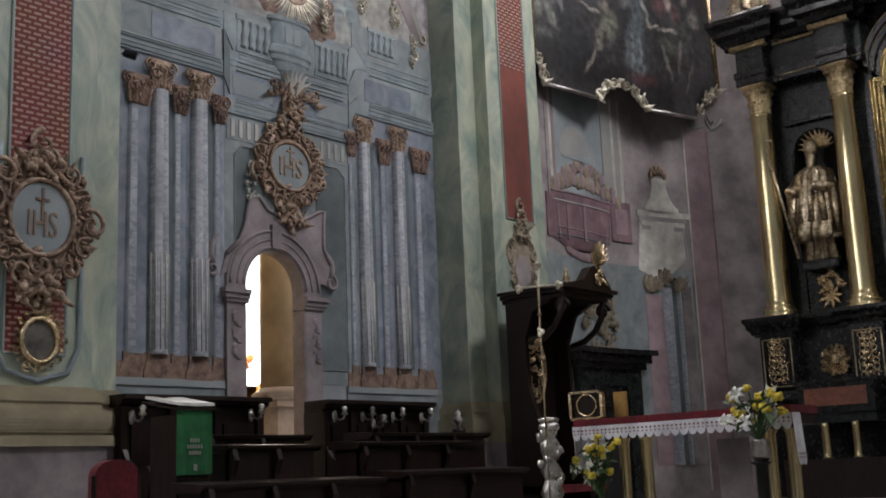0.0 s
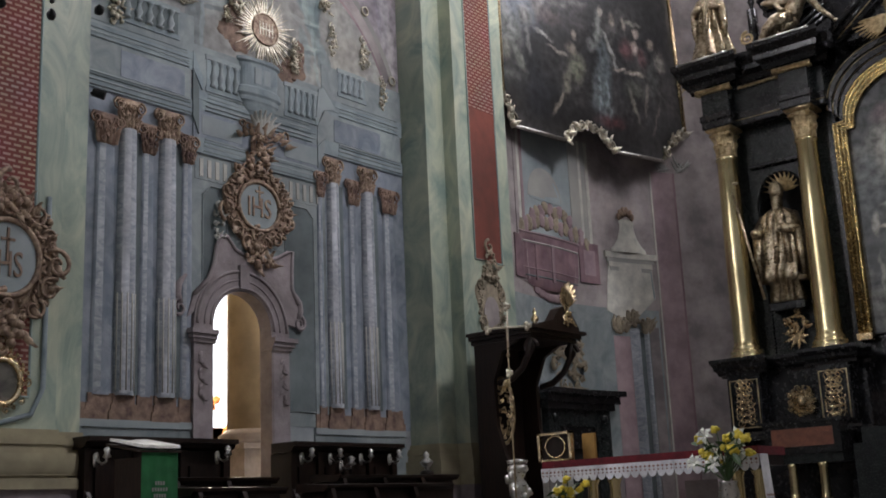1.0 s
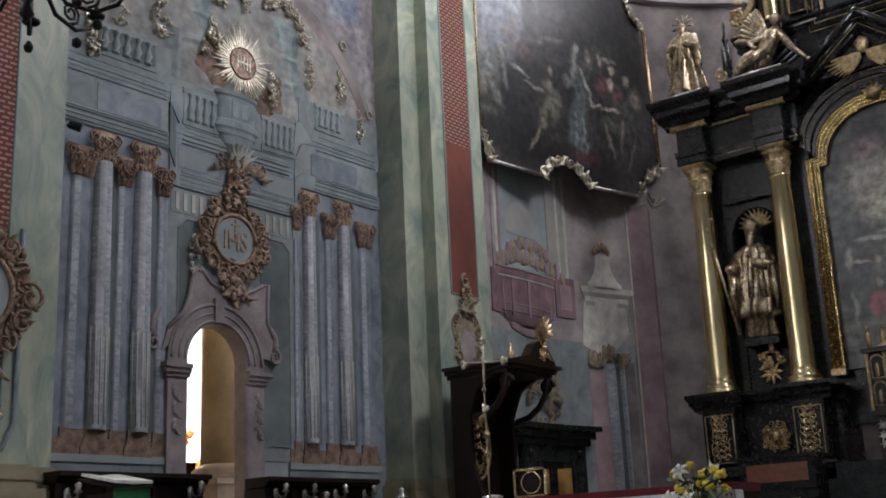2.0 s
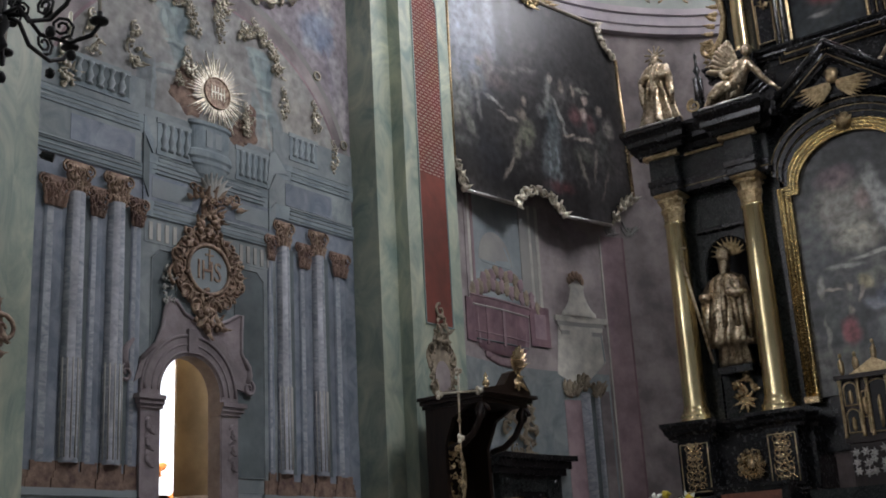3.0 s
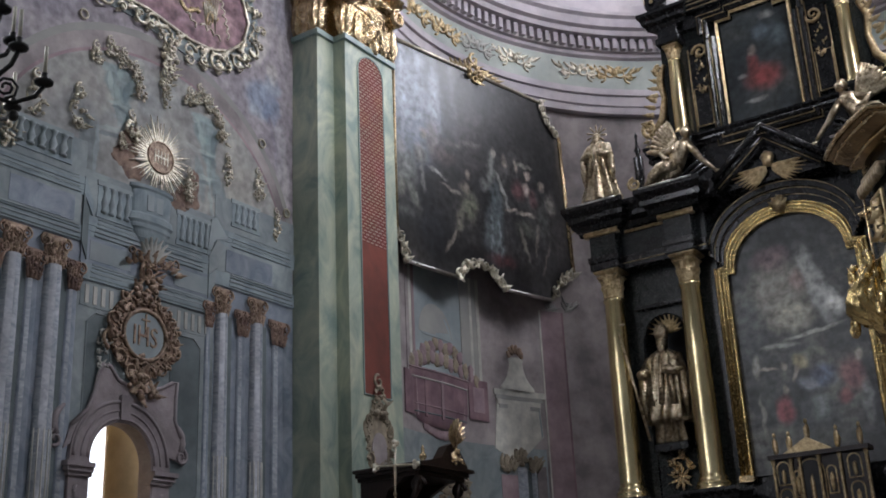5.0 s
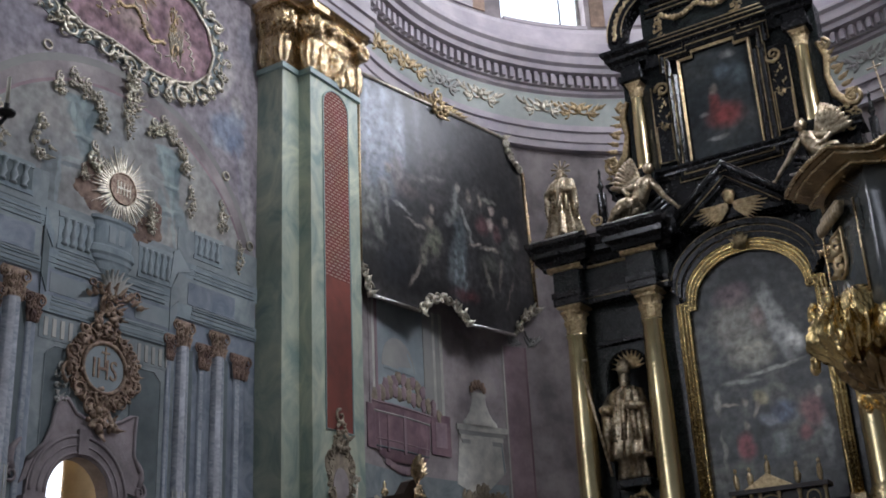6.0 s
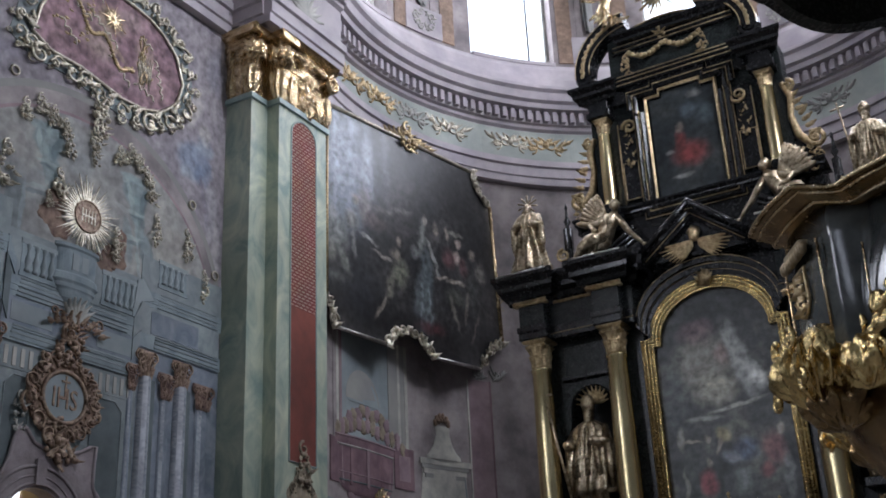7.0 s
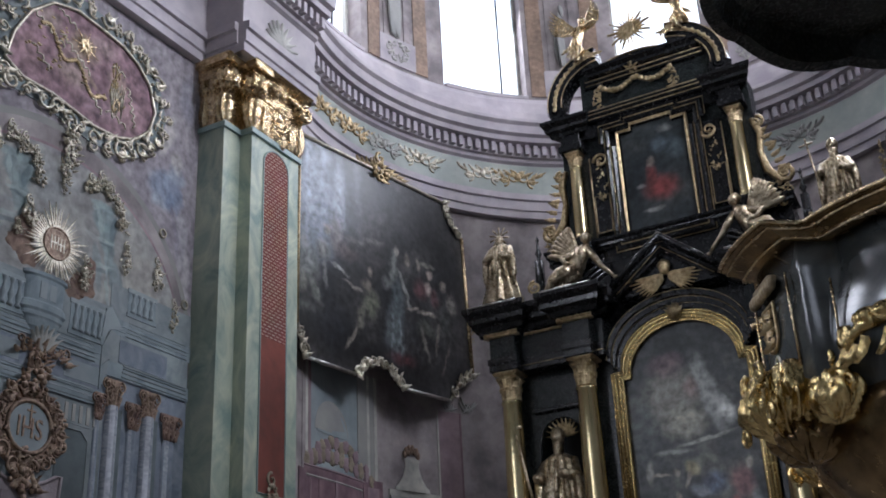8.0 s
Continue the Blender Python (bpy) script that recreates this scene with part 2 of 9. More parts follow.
def painted_canvas(name, ground, axis, blobs, warp=0.22, wscale=2.2, rough=0.33, grain=0.5, edge=(1.45, 0.25)):
    """An old painting: clouded ground (three colours) with soft, ragged patches of colour.
    axis 0 or 1: which of x and y runs across it; blobs: (across, up, half-width, half-height, colour, strength)."""
    m = bpy.data.materials.new(name)
    m.use_nodes = True
    nt = m.node_tree
    b = nt.nodes["Principled BSDF"]
    b.inputs["Roughness"].default_value = rough
    co = nt.nodes.new("ShaderNodeTexCoord")
    n = nt.nodes.new("ShaderNodeTexNoise")
    n.inputs["Scale"].default_value, n.inputs["Detail"].default_value = 1.3, 6
    nt.links.new(co.outputs["Object"], n.inputs["Vector"])
    r = nt.nodes.new("ShaderNodeValToRGB")
    els = r.color_ramp.elements
    els[0].position, els[0].color = 0.32, (*ground[0], 1)
    els[1].position, els[1].color = 0.70, (*ground[2], 1)
    e = els.new(0.52)
    e.color = (*ground[1], 1)
    nt.links.new(n.outputs["Fac"], r.inputs[0])
    out = r.outputs[0]
    nw = nt.nodes.new("ShaderNodeTexNoise")
    nw.inputs["Scale"].default_value, nw.inputs["Detail"].default_value = wscale, 7
    nt.links.new(co.outputs["Object"], nw.inputs["Vector"])
    sub = nt.nodes.new("ShaderNodeVectorMath")
    sub.operation = "SUBTRACT"
    sub.inputs[1].default_value = (0.5, 0.5, 0.5)
    nt.links.new(nw.outputs["Color"], sub.inputs[0])
    mul = nt.nodes.new("ShaderNodeVectorMath")
    mul.operation = "MULTIPLY_ADD"
    mul.inputs[1].default_value = (warp * 3, warp * 3, warp * 3)
    nt.links.new(sub.outputs[0], mul.inputs[0])
    nt.links.new(co.outputs["Object"], mul.inputs[2])
    for (a, z, w, h, col, strength, *turn) in blobs:
        ca, sa = math.cos(radians(turn[0] if turn else 0)), math.sin(radians(turn[0] if turn else 0))
        s = nt.nodes.new("ShaderNodeVectorMath")
        s.operation = "SUBTRACT"
        s.inputs[1].default_value = (a, 0, z) if axis == 0 else (0, a, z)
        nt.links.new(mul.outputs[0], s.inputs[0])
        com = nt.nodes.new("ShaderNodeCombineXYZ")
        for q, (da, dz) in enumerate(((ca / w, sa / w), (-sa / h, ca / h))):
            k = nt.nodes.new("ShaderNodeVectorMath")
            k.operation = "DOT_PRODUCT"
            k.inputs[1].default_value = (da, 0, dz) if axis == 0 else (0, da, dz)
            nt.links.new(s.outputs[0], k.inputs[0])
            nt.links.new(k.outputs["Value"], com.inputs[q])
        ln = nt.nodes.new("ShaderNodeVectorMath")
        ln.operation = "LENGTH"
        nt.links.new(com.outputs[0], ln.inputs[0])
        mr = nt.nodes.new("ShaderNodeMapRange")
        mr.interpolation_type = "SMOOTHSTEP"
        mr.inputs[1].default_value, mr.inputs[2].default_value = edge
        mr.inputs[3].default_value, mr.inputs[4].default_value = 0.0, strength
        nt.links.new(ln.outputs["Value"], mr.inputs[0])
        mx = nt.nodes.new("ShaderNodeMix")
        mx.data_type = "RGBA"
        nt.links.new(mr.outputs[0], mx.inputs[0])
        nt.links.new(out, mx.inputs[6])
        mx.inputs[7].default_value = (*col, 1)
        out = mx.outputs[2]
    # brush grain
    ng = nt.nodes.new("ShaderNodeTexNoise")
    ng.inputs["Scale"].default_value, ng.inputs["Detail"].default_value = 7, 8
    nt.links.new(co.outputs["Object"], ng.inputs["Vector"])
    mg = nt.nodes.new("ShaderNodeMapRange")
    mg.inputs[1].default_value, mg.inputs[2].default_value = 0.3, 0.7
    mg.inputs[3].default_value, mg.inputs[4].default_value = 1 - grain, 1 + grain
    nt.links.new(ng.outputs["Fac"], mg.inputs[0])
    hs = nt.nodes.new("ShaderNodeHueSaturation")
    nt.links.new(mg.outputs[0], hs.inputs["Value"])
    nt.links.new(out, hs.inputs["Color"])
    nt.links.new(hs.outputs[0], b.inputs["Base Color"])
    bp = nt.nodes.new("ShaderNodeBump")
    bp.inputs["Strength"].default_value, bp.inputs["Distance"].default_value = 0.15, 0.01
    nt.links.new(ng.outputs["Fac"], bp.inputs["Height"])
    nt.links.new(bp.outputs[0], b.inputs["Normal"])
    return m


ALX0 = -0.5     # the altar's middle
PALE, SKIN, DARK_ = (0.29, 0.29, 0.27), (0.24, 0.205, 0.17), (0.008, 0.008, 0.008)


# This row: window glare on the varnish, painted in as bluish streaks.
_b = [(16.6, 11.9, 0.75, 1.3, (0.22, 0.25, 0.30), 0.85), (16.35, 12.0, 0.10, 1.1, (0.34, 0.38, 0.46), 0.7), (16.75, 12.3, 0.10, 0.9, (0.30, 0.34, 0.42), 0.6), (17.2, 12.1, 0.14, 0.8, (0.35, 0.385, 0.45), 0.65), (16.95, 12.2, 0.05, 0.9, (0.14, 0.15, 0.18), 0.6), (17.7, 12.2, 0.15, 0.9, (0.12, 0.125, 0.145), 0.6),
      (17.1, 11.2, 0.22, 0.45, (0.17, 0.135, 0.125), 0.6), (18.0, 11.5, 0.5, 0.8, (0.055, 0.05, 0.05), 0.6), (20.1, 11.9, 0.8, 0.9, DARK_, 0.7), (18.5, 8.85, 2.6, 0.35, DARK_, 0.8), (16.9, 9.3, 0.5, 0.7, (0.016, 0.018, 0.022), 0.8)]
# a seated pale group, a reaching youth, a tall veiled shape, a group under a canopy
_b += [(16.35, 10.35, 0.30, 0.36, (0.19, 0.20, 0.185), 0.8), (16.25, 10.75, 0.13, 0.2, (0.24, 0.25, 0.24), 0.7), (16.72, 10.75, 0.16, 0.2, (0.22, 0.215, 0.19), 0.75), (16.85, 11.2, 0.09, 0.11, SKIN, 0.75), (16.2, 9.95, 0.16, 0.22, (0.24, 0.24, 0.20), 0.6), (16.55, 9.8, 0.10, 0.34, (0.22, 0.23, 0.20), 0.65, 25), (16.3, 9.45, 0.24, 0.12, (0.12, 0.13, 0.12), 0.7),
       (16.8, 10.25, 0.06, 0.3, PALE, 0.5), (17.2, 10.45, 0.26, 0.045, PALE, 0.8, -22), (17.55, 10.2, 0.25, 0.045, (0.34, 0.31, 0.27), 0.85, -14), (17.95, 10.35, 0.15, 0.14, SKIN, 0.8), (18.05, 10.68, 0.08, 0.1, (0.28, 0.24, 0.20), 0.8), (18.05, 9.95, 0.22, 0.3, (0.16, 0.165, 0.12), 0.8, -15), (17.75, 9.6, 0.1, 0.34, (0.20, 0.19, 0.15), 0.7, -12), (17.5, 9.1, 0.05, 0.3, (0.26, 0.23, 0.19), 0.75, -35),
       (17.35, 10.9, 0.35, 0.2, (0.085, 0.065, 0.06), 0.8), (17.6, 11.2, 0.3, 0.08, (0.14, 0.13, 0.12), 0.7), (18.15, 11.35, 0.3, 0.07, (0.13, 0.12, 0.115), 0.65, 8), (18.5, 10.55, 0.16, 0.14, (0.14, 0.145, 0.14), 0.7),
       (18.72, 10.95, 0.12, 0.4, (0.19, 0.20, 0.185), 0.85, -6), (18.82, 11.35, 0.06, 0.14, (0.24, 0.22, 0.19), 0.8), (18.85, 10.2, 0.2, 0.55, (0.075, 0.095, 0.10), 0.8), (18.72, 9.5, 0.28, 0.6, (0.10, 0.12, 0.125), 0.85), (18.65, 9.45, 0.05, 0.5, (0.17, 0.19, 0.20), 0.6, -4), (18.9, 9.4, 0.04, 0.5, (0.15, 0.175, 0.18), 0.6, 4), (19.05, 10.55, 0.05, 0.42, PALE, 0.7, 24), (19.3, 10.2, 0.18, 0.04, SKIN, 0.7, 20),
       (19.15, 11.25, 0.08, 0.13, SKIN, 0.65), (19.5, 11.25, 0.07, 0.15, SKIN, 0.7), (19.75, 11.3, 0.27, 0.06, (0.17, 0.165, 0.14), 0.7), (19.85, 11.1, 0.08, 0.1, (0.30, 0.245, 0.21), 0.8), (19.8, 10.78, 0.11, 0.15, (0.33, 0.27, 0.235), 0.85), (19.55, 10.7, 0.2, 0.22, (0.095, 0.04, 0.042), 0.7), (20.0, 10.6, 0.12, 0.2, (0.085, 0.038, 0.04), 0.7), (19.75, 10.2, 0.3, 0.06, (0.28, 0.25, 0.21), 0.8, 6),
       (19.7, 9.85, 0.3, 0.2, (0.055, 0.06, 0.048), 0.8), (19.65, 9.5, 0.07, 0.36, (0.14, 0.13, 0.105), 0.65, 20), (20.05, 9.7, 0.05, 0.42, (0.13, 0.115, 0.095), 0.7, -12), (20.3, 10.95, 0.09, 0.12, SKIN, 0.75), (20.55, 10.6, 0.15, 0.24, (0.20, 0.185, 0.165), 0.8), (20.3, 10.2, 0.2, 0.4, (0.035, 0.04, 0.036), 0.8), (20.3, 9.3, 0.04, 0.4, (0.10, 0.085, 0.07), 0.7, -20), (18.9, 9.0, 0.4, 0.14, (0.075, 0.02, 0.022), 0.7)]
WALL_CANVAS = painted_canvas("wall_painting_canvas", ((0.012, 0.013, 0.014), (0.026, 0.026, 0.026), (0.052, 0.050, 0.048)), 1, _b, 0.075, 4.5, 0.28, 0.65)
_b = [(-0.25, 7.2, 0.6, 0.5, (0.20, 0.19, 0.16), 0.75), (-0.1, 6.7, 0.42, 0.3, (0.26, 0.25, 0.20), 0.8), (0.35, 7.15, 0.16, 0.75, (0.27, 0.275, 0.26), 0.8, 14), (0.6, 6.8, 0.14, 0.26, (0.45, 0.455, 0.43), 0.85, 14), (-0.35, 7.75, 0.36, 0.24, (0.13, 0.085, 0.09), 0.65), (0.05, 7.3, 0.16, 0.2, (0.20, 0.12, 0.11), 0.5), (-0.9, 6.6, 0.3, 0.7, (0.055, 0.062, 0.062), 0.7),
      (0.2, 6.35, 0.5, 0.045, (0.30, 0.30, 0.26), 0.7, 9), (-0.4, 6.2, 0.34, 0.05, (0.22, 0.225, 0.20), 0.6), (0.55, 6.15, 0.3, 0.25, (0.03, 0.033, 0.032), 0.75), (-0.5, 5.95, 0.22, 0.16, (0.035, 0.038, 0.036), 0.7), (0.05, 6.0, 0.3, 0.12, (0.11, 0.115, 0.09), 0.6),
      (-0.85, 5.9, 0.07, 0.2, (0.24, 0.23, 0.20), 0.7), (-0.66, 5.86, 0.16, 0.04, SKIN, 0.75, -8), (-0.4, 5.86, 0.06, 0.1, SKIN, 0.7), (-0.1, 5.9, 0.14, 0.13, (0.28, 0.24, 0.14), 0.75), (-0.2, 5.72, 0.05, 0.14, SKIN, 0.7, -20), (0.25, 5.6, 0.24, 0.2, (0.07, 0.085, 0.125), 0.8), (-0.02, 5.5, 0.18, 0.12, (0.17, 0.185, 0.21), 0.7, -30), (0.7, 5.55, 0.22, 0.3, (0.17, 0.075, 0.075), 0.75), (0.85, 5.85, 0.08, 0.1, SKIN, 0.7),
      (0.55, 5.2, 0.14, 0.14, (0.15, 0.05, 0.05), 0.7), (-0.45, 5.1, 0.17, 0.25, (0.19, 0.05, 0.055), 0.85), (-0.42, 5.45, 0.06, 0.1, SKIN, 0.6), (-0.75, 5.4, 0.14, 0.35, (0.045, 0.05, 0.045), 0.75), (-0.85, 5.0, 0.04, 0.4, (0.18, 0.175, 0.15), 0.6), (0.15, 5.1, 0.2, 0.3, (0.13, 0.145, 0.14), 0.65), (-0.1, 5.0, 0.12, 0.35, (0.05, 0.055, 0.055), 0.7), (0.9, 5.1, 0.1, 0.4, (0.15, 0.155, 0.15), 0.6), (-0.6, 4.7, 0.4, 0.2, (0.06, 0.06, 0.05), 0.7), (0.3, 4.6, 0.5, 0.2, (0.05, 0.052, 0.045), 0.7)]
# Patch colours raised 1.75 times to make up for weak altar light.
ALTAR_CANVAS = painted_canvas("altar_painting_canvas", ((0.024, 0.026, 0.027), (0.068, 0.072, 0.070), (0.18, 0.176, 0.155)), 0, [(a + ALX0, z, w, h, tuple(min(0.8, 1.75 * v) for v in c), st, *r) for a, z, w, h, c, st, *r in _b], 0.06, 4.0, 0.42, 0.6, (1.3, 0.4))
_b = [(-0.45, 11.2, 0.33, 0.24, (0.24, 0.055, 0.05), 0.9), (-0.62, 11.5, 0.1, 0.22, (0.18, 0.045, 0.042), 0.85), (-0.6, 11.78, 0.08, 0.1, SKIN, 0.8), (-0.66, 10.78, 0.2, 0.05, PALE, 0.8), (-0.85, 11.3, 0.1, 0.05, PALE, 0.7),
      (-0.4, 12.1, 0.16, 0.14, (0.10, 0.13, 0.15), 0.7), (-0.1, 11.95, 0.16, 0.2, (0.09, 0.12, 0.13), 0.7), (-0.25, 12.4, 0.14, 0.08, PALE, 0.6)]
UPPER_CANVAS = painted_canvas("upper_painting_canvas", ((0.012, 0.016, 0.018), (0.03, 0.036, 0.038), (0.06, 0.065, 0.06)), 0, _b, 0.05, 5.0, 0.32)
_b = [(10.4, 11.5, 0.4, 0.35, (0.42, 0.33, 0.26), 0.5), (11.35, 11.6, 0.22, 0.45, (0.50, 0.36, 0.30), 0.7), (11.7, 11.3, 0.25, 0.35, (0.46, 0.30, 0.30), 0.6), (9.6, 11.4, 0.3, 0.3, (0.40, 0.25, 0.26), 0.6), (10.6, 12.0, 0.35, 0.25, (0.42, 0.34, 0.22), 0.6),
      (10.15, 11.75, 0.5, 0.1, (0.13, 0.075, 0.09), 0.7, -25), (11.05, 11.75, 0.14, 0.3, (0.15, 0.085, 0.10), 0.7, 20), (11.75, 11.7, 0.2, 0.14, (0.17, 0.095, 0.11), 0.6), (10.0, 11.2, 0.5, 0.15, (0.15, 0.09, 0.10), 0.6), (11.3, 11.35, 0.1, 0.3, (0.44, 0.36, 0.26), 0.6), (10.75, 11.5, 0.3, 0.06, (0.44, 0.32, 0.24), 0.7, -30),
      (9.9, 12.1, 0.25, 0.2, (0.36, 0.30, 0.24), 0.5), (11.0, 11.1, 0.4, 0.2, (0.30, 0.20, 0.22), 0.6), (11.0, 12.2, 0.3, 0.15, (0.36, 0.27, 0.25), 0.5)]
ROSE_FRESCO = painted_canvas("rose_fresco", ((0.20, 0.12, 0.14), (0.28, 0.17, 0.19), (0.36, 0.24, 0.25)), 1, _b, 0.07, 6.0, 0.8, 0.6, (1.2, 0.5))

_t, _p, _d = (0.20, 0.265, 0.27), (0.40, 0.41, 0.40), (0.24, 0.245, 0.245)
_b = [(8.9, 8.6, 0.5, 0.5, _d, 0.7), (9.2, 8.2, 0.16, 0.6, (0.16, 0.19, 0.20), 0.7), (9.65, 9.45, 0.3, 0.3, _t, 0.8), (9.6, 9.62, 0.34, 0.07, (0.29, 0.36, 0.36), 0.7), (9.7, 9.1, 0.16, 0.3, _t, 0.8), (9.62, 9.35, 0.06, 0.3, (0.32, 0.38, 0.37), 0.6), (9.8, 8.75, 0.1, 0.3, _t, 0.7), (9.75, 8.9, 0.26, 0.05, (0.28, 0.34, 0.34), 0.6), (9.5, 8.7, 0.2, 0.3, (0.27, 0.28, 0.28), 0.6),
      (11.35, 9.3, 0.27, 0.26, _t, 0.8), (11.3, 9.5, 0.3, 0.06, (0.30, 0.37, 0.37), 0.7), (11.4, 9.0, 0.16, 0.26, (0.25, 0.33, 0.33), 0.8), (11.5, 8.7, 0.09, 0.3, _t, 0.7), (11.3, 9.2, 0.05, 0.26, (0.34, 0.40, 0.39), 0.6), (11.65, 8.35, 0.12, 0.35, (0.21, 0.27, 0.28), 0.75, 10), (11.25, 8.5, 0.1, 0.4, (0.24, 0.30, 0.30), 0.6, 12), (11.2, 8.95, 0.28, 0.04, _p, 0.5),
      (10.4, 9.6, 0.5, 0.22, _p, 0.5), (10.2, 9.3, 0.3, 0.2, (0.30, 0.32, 0.32), 0.5), (12.2, 8.6, 0.5, 0.4, (0.37, 0.35, 0.31), 0.6), (12.4, 8.1, 0.4, 0.25, (0.33, 0.32, 0.29), 0.5), (8.4, 8.9, 0.3, 0.25, (0.33, 0.315, 0.30), 0.6), (9.1, 9.2, 0.2, 0.25, (0.33, 0.31, 0.29), 0.6)]
for _a, _z, _k in ((9.65, 9.3, 1), (11.4, 9.15, 1)):
    _b += [(_a - 0.16, _z + 0.08, 0.05, 0.24, (0.36, 0.42, 0.41), 0.7, 12), (_a + 0.14, _z + 0.05, 0.06, 0.24, (0.13, 0.175, 0.19), 0.7, -12), (_a, _z - 0.2, 0.2, 0.03, (0.34, 0.40, 0.39), 0.7), (_a, _z - 0.26, 0.16, 0.025, (0.14, 0.18, 0.19), 0.7), (_a + 0.02, _z - 0.42, 0.05, 0.14, (0.32, 0.38, 0.38), 0.6),
           (_a - 0.1, _z - 0.62, 0.3, 0.04, (0.37, 0.42, 0.41), 0.6, 8), (_a - 0.1, _z - 0.70, 0.28, 0.035, (0.16, 0.20, 0.21), 0.7, 8), (_a + 0.26, _z + 0.3, 0.07, 0.05, (0.35, 0.41, 0.40), 0.7), (_a - 0.28, _z + 0.28, 0.07, 0.05, (0.35, 0.41, 0.40), 0.7)]
_b += [(11.5, 8.2, 0.04, 0.5, (0.36, 0.42, 0.41), 0.6, 10), (11.78, 8.2, 0.05, 0.42, (0.15, 0.19, 0.20), 0.6, 6), (9.3, 8.3, 0.05, 0.5, (0.30, 0.35, 0.36), 0.6), (9.05, 8.5, 0.05, 0.4, (0.15, 0.18, 0.19), 0.6), (10.4, 10.0, 1.5, 0.06, (0.27, 0.25, 0.27), 0.5)]
LUNETTE_FRESCO = painted_canvas("lunette_fresco", ((0.25, 0.245, 0.235), (0.33, 0.325, 0.305), (0.40, 0.385, 0.35)), 1, _b, 0.05, 4.5, 0.85, 0.28, (1.12, 0.72))
_b = [(12.6, 10.35, 0.42, 0.36, (0.24, 0.285, 0.37), 0.85), (12.85, 10.7, 0.24, 0.2, (0.33, 0.37, 0.44), 0.7), (12.45, 10.1, 0.18, 0.14, (0.36, 0.39, 0.44), 0.6), (12.75, 10.2, 0.1, 0.2, (0.16, 0.20, 0.29), 0.6), (12.95, 10.25, 0.12, 0.3, (0.20, 0.24, 0.32), 0.6), (12.6, 11.35, 0.14, 0.5, (0.50, 0.47, 0.44), 0.7, -18), (12.85, 10.95, 0.16, 0.22, (0.44, 0.41, 0.38), 0.6), (12.95, 11.7, 0.3, 0.4, (0.40, 0.36, 0.37), 0.6),
      (13.05, 9.6, 0.16, 0.55, (0.40, 0.375, 0.40), 0.7), (13.2, 9.0, 0.1, 0.6, (0.46, 0.43, 0.43), 0.6), (12.9, 9.7, 0.05, 0.5, (0.22, 0.20, 0.24), 0.6, 14), (13.1, 12.3, 0.3, 0.5, (0.30, 0.29, 0.33), 0.7), (8.2, 10.4, 0.7, 0.5, (0.25, 0.23, 0.27), 0.7), (8.0, 11.4, 0.6, 0.7, (0.22, 0.235, 0.25), 0.7), (9.0, 10.6, 0.5, 0.14, (0.24, 0.22, 0.26), 0.6, 12), (7.6, 9.6, 0.4, 0.5, (0.30, 0.28, 0.31), 0.6)]
SPANDREL_FRESCO = painted_canvas("spandrel_fresco", ((0.24, 0.215, 0.235), (0.33, 0.295, 0.315), (0.40, 0.36, 0.37)), 1, _b, 0.07, 4.0, 0.85, 0.35, (1.2, 0.6))

# ---------------- building helpers ----------------
CX, CY, RA = -0.2, 17.45, 6.85     # the apse's centre and radius


def wall_map(a, b, c):
    """On the long wall: a along the church, b up, c out from the wall."""
    return Vector((-7.0 + c, a, b))


def apse_map(a, b, c):
    """On the round apse: a in degrees round from the altar's right, b up, c out from the wall."""
    t = radians(a)
    return Vector((CX + (RA - c) * math.cos(t), CY + (RA - c) * math.sin(t), b))


ALX, ALY = -0.5, 18.5


def altar_map(a, b, c):
    """On the altar front: a across from its middle, b up, c towards the nave."""
    return Vector((ALX + a, ALY - c, b))


def finish(bm, smooth=False):
    bmesh.ops.recalc_face_normals(bm, faces=bm.faces)
    if smooth:
        for f in bm.faces:
            f.smooth = True


def thing(name, label, category, at=(0, 0, 0), group="", kind=""):
    o = new(name)
    o.empty_display_size = 0.2
    o.matrix_basis = Matrix.Translation(at)
    return tagged(o, label, category, group, kind)


def mesh_of(name, bm, mat, smooth=False):
    finish(bm, smooth)
    me = bpy.data.meshes.new(name)
    bm.to_mesh(me)
    bm.free()
    me.materials.append(mat)
    return me


def part(name, bm, mat, parent, label="", smooth=False):
    o = new(name, mesh_of(name, bm, mat, smooth))
    o.parent = parent
    if parent.parent is None and parent.data is None:
        o.matrix_parent_inverse = parent.matrix_basis.inverted()
    return tagged(o, label)


def single(name, bm, mat, label, category, group="", kind="", smooth=False):
    return tagged(new(name, mesh_of(name, bm, mat, smooth)), label, category, group, kind)


def block(bm, F, a0, a1, b0, b1, c0, c1, n=1):
    """A box in a map's own directions, cut into n along a."""
    rings = []
    for i in range(n + 1):
        a = a0 + (a1 - a0) * i / n
        rings.append([bm.verts.new(F(a, b, c)) for b, c in ((b0, c0), (b1, c0), (b1, c1), (b0, c1))])
    for r0, r1 in zip(rings, rings[1:]):
        for k in range(4):
            bm.faces.new((r0[k], r0[(k + 1) % 4], r1[(k + 1) % 4], r1[k]))
    bm.faces.new(rings[0])
    bm.faces.new(rings[-1][::-1])
    return bm


def box(bm, x0, x1, y0, y1, z0, z1):
    return block(bm, lambda a, b, c: Vector((a, c, b)), x0, x1, z0, z1, y0, y1)


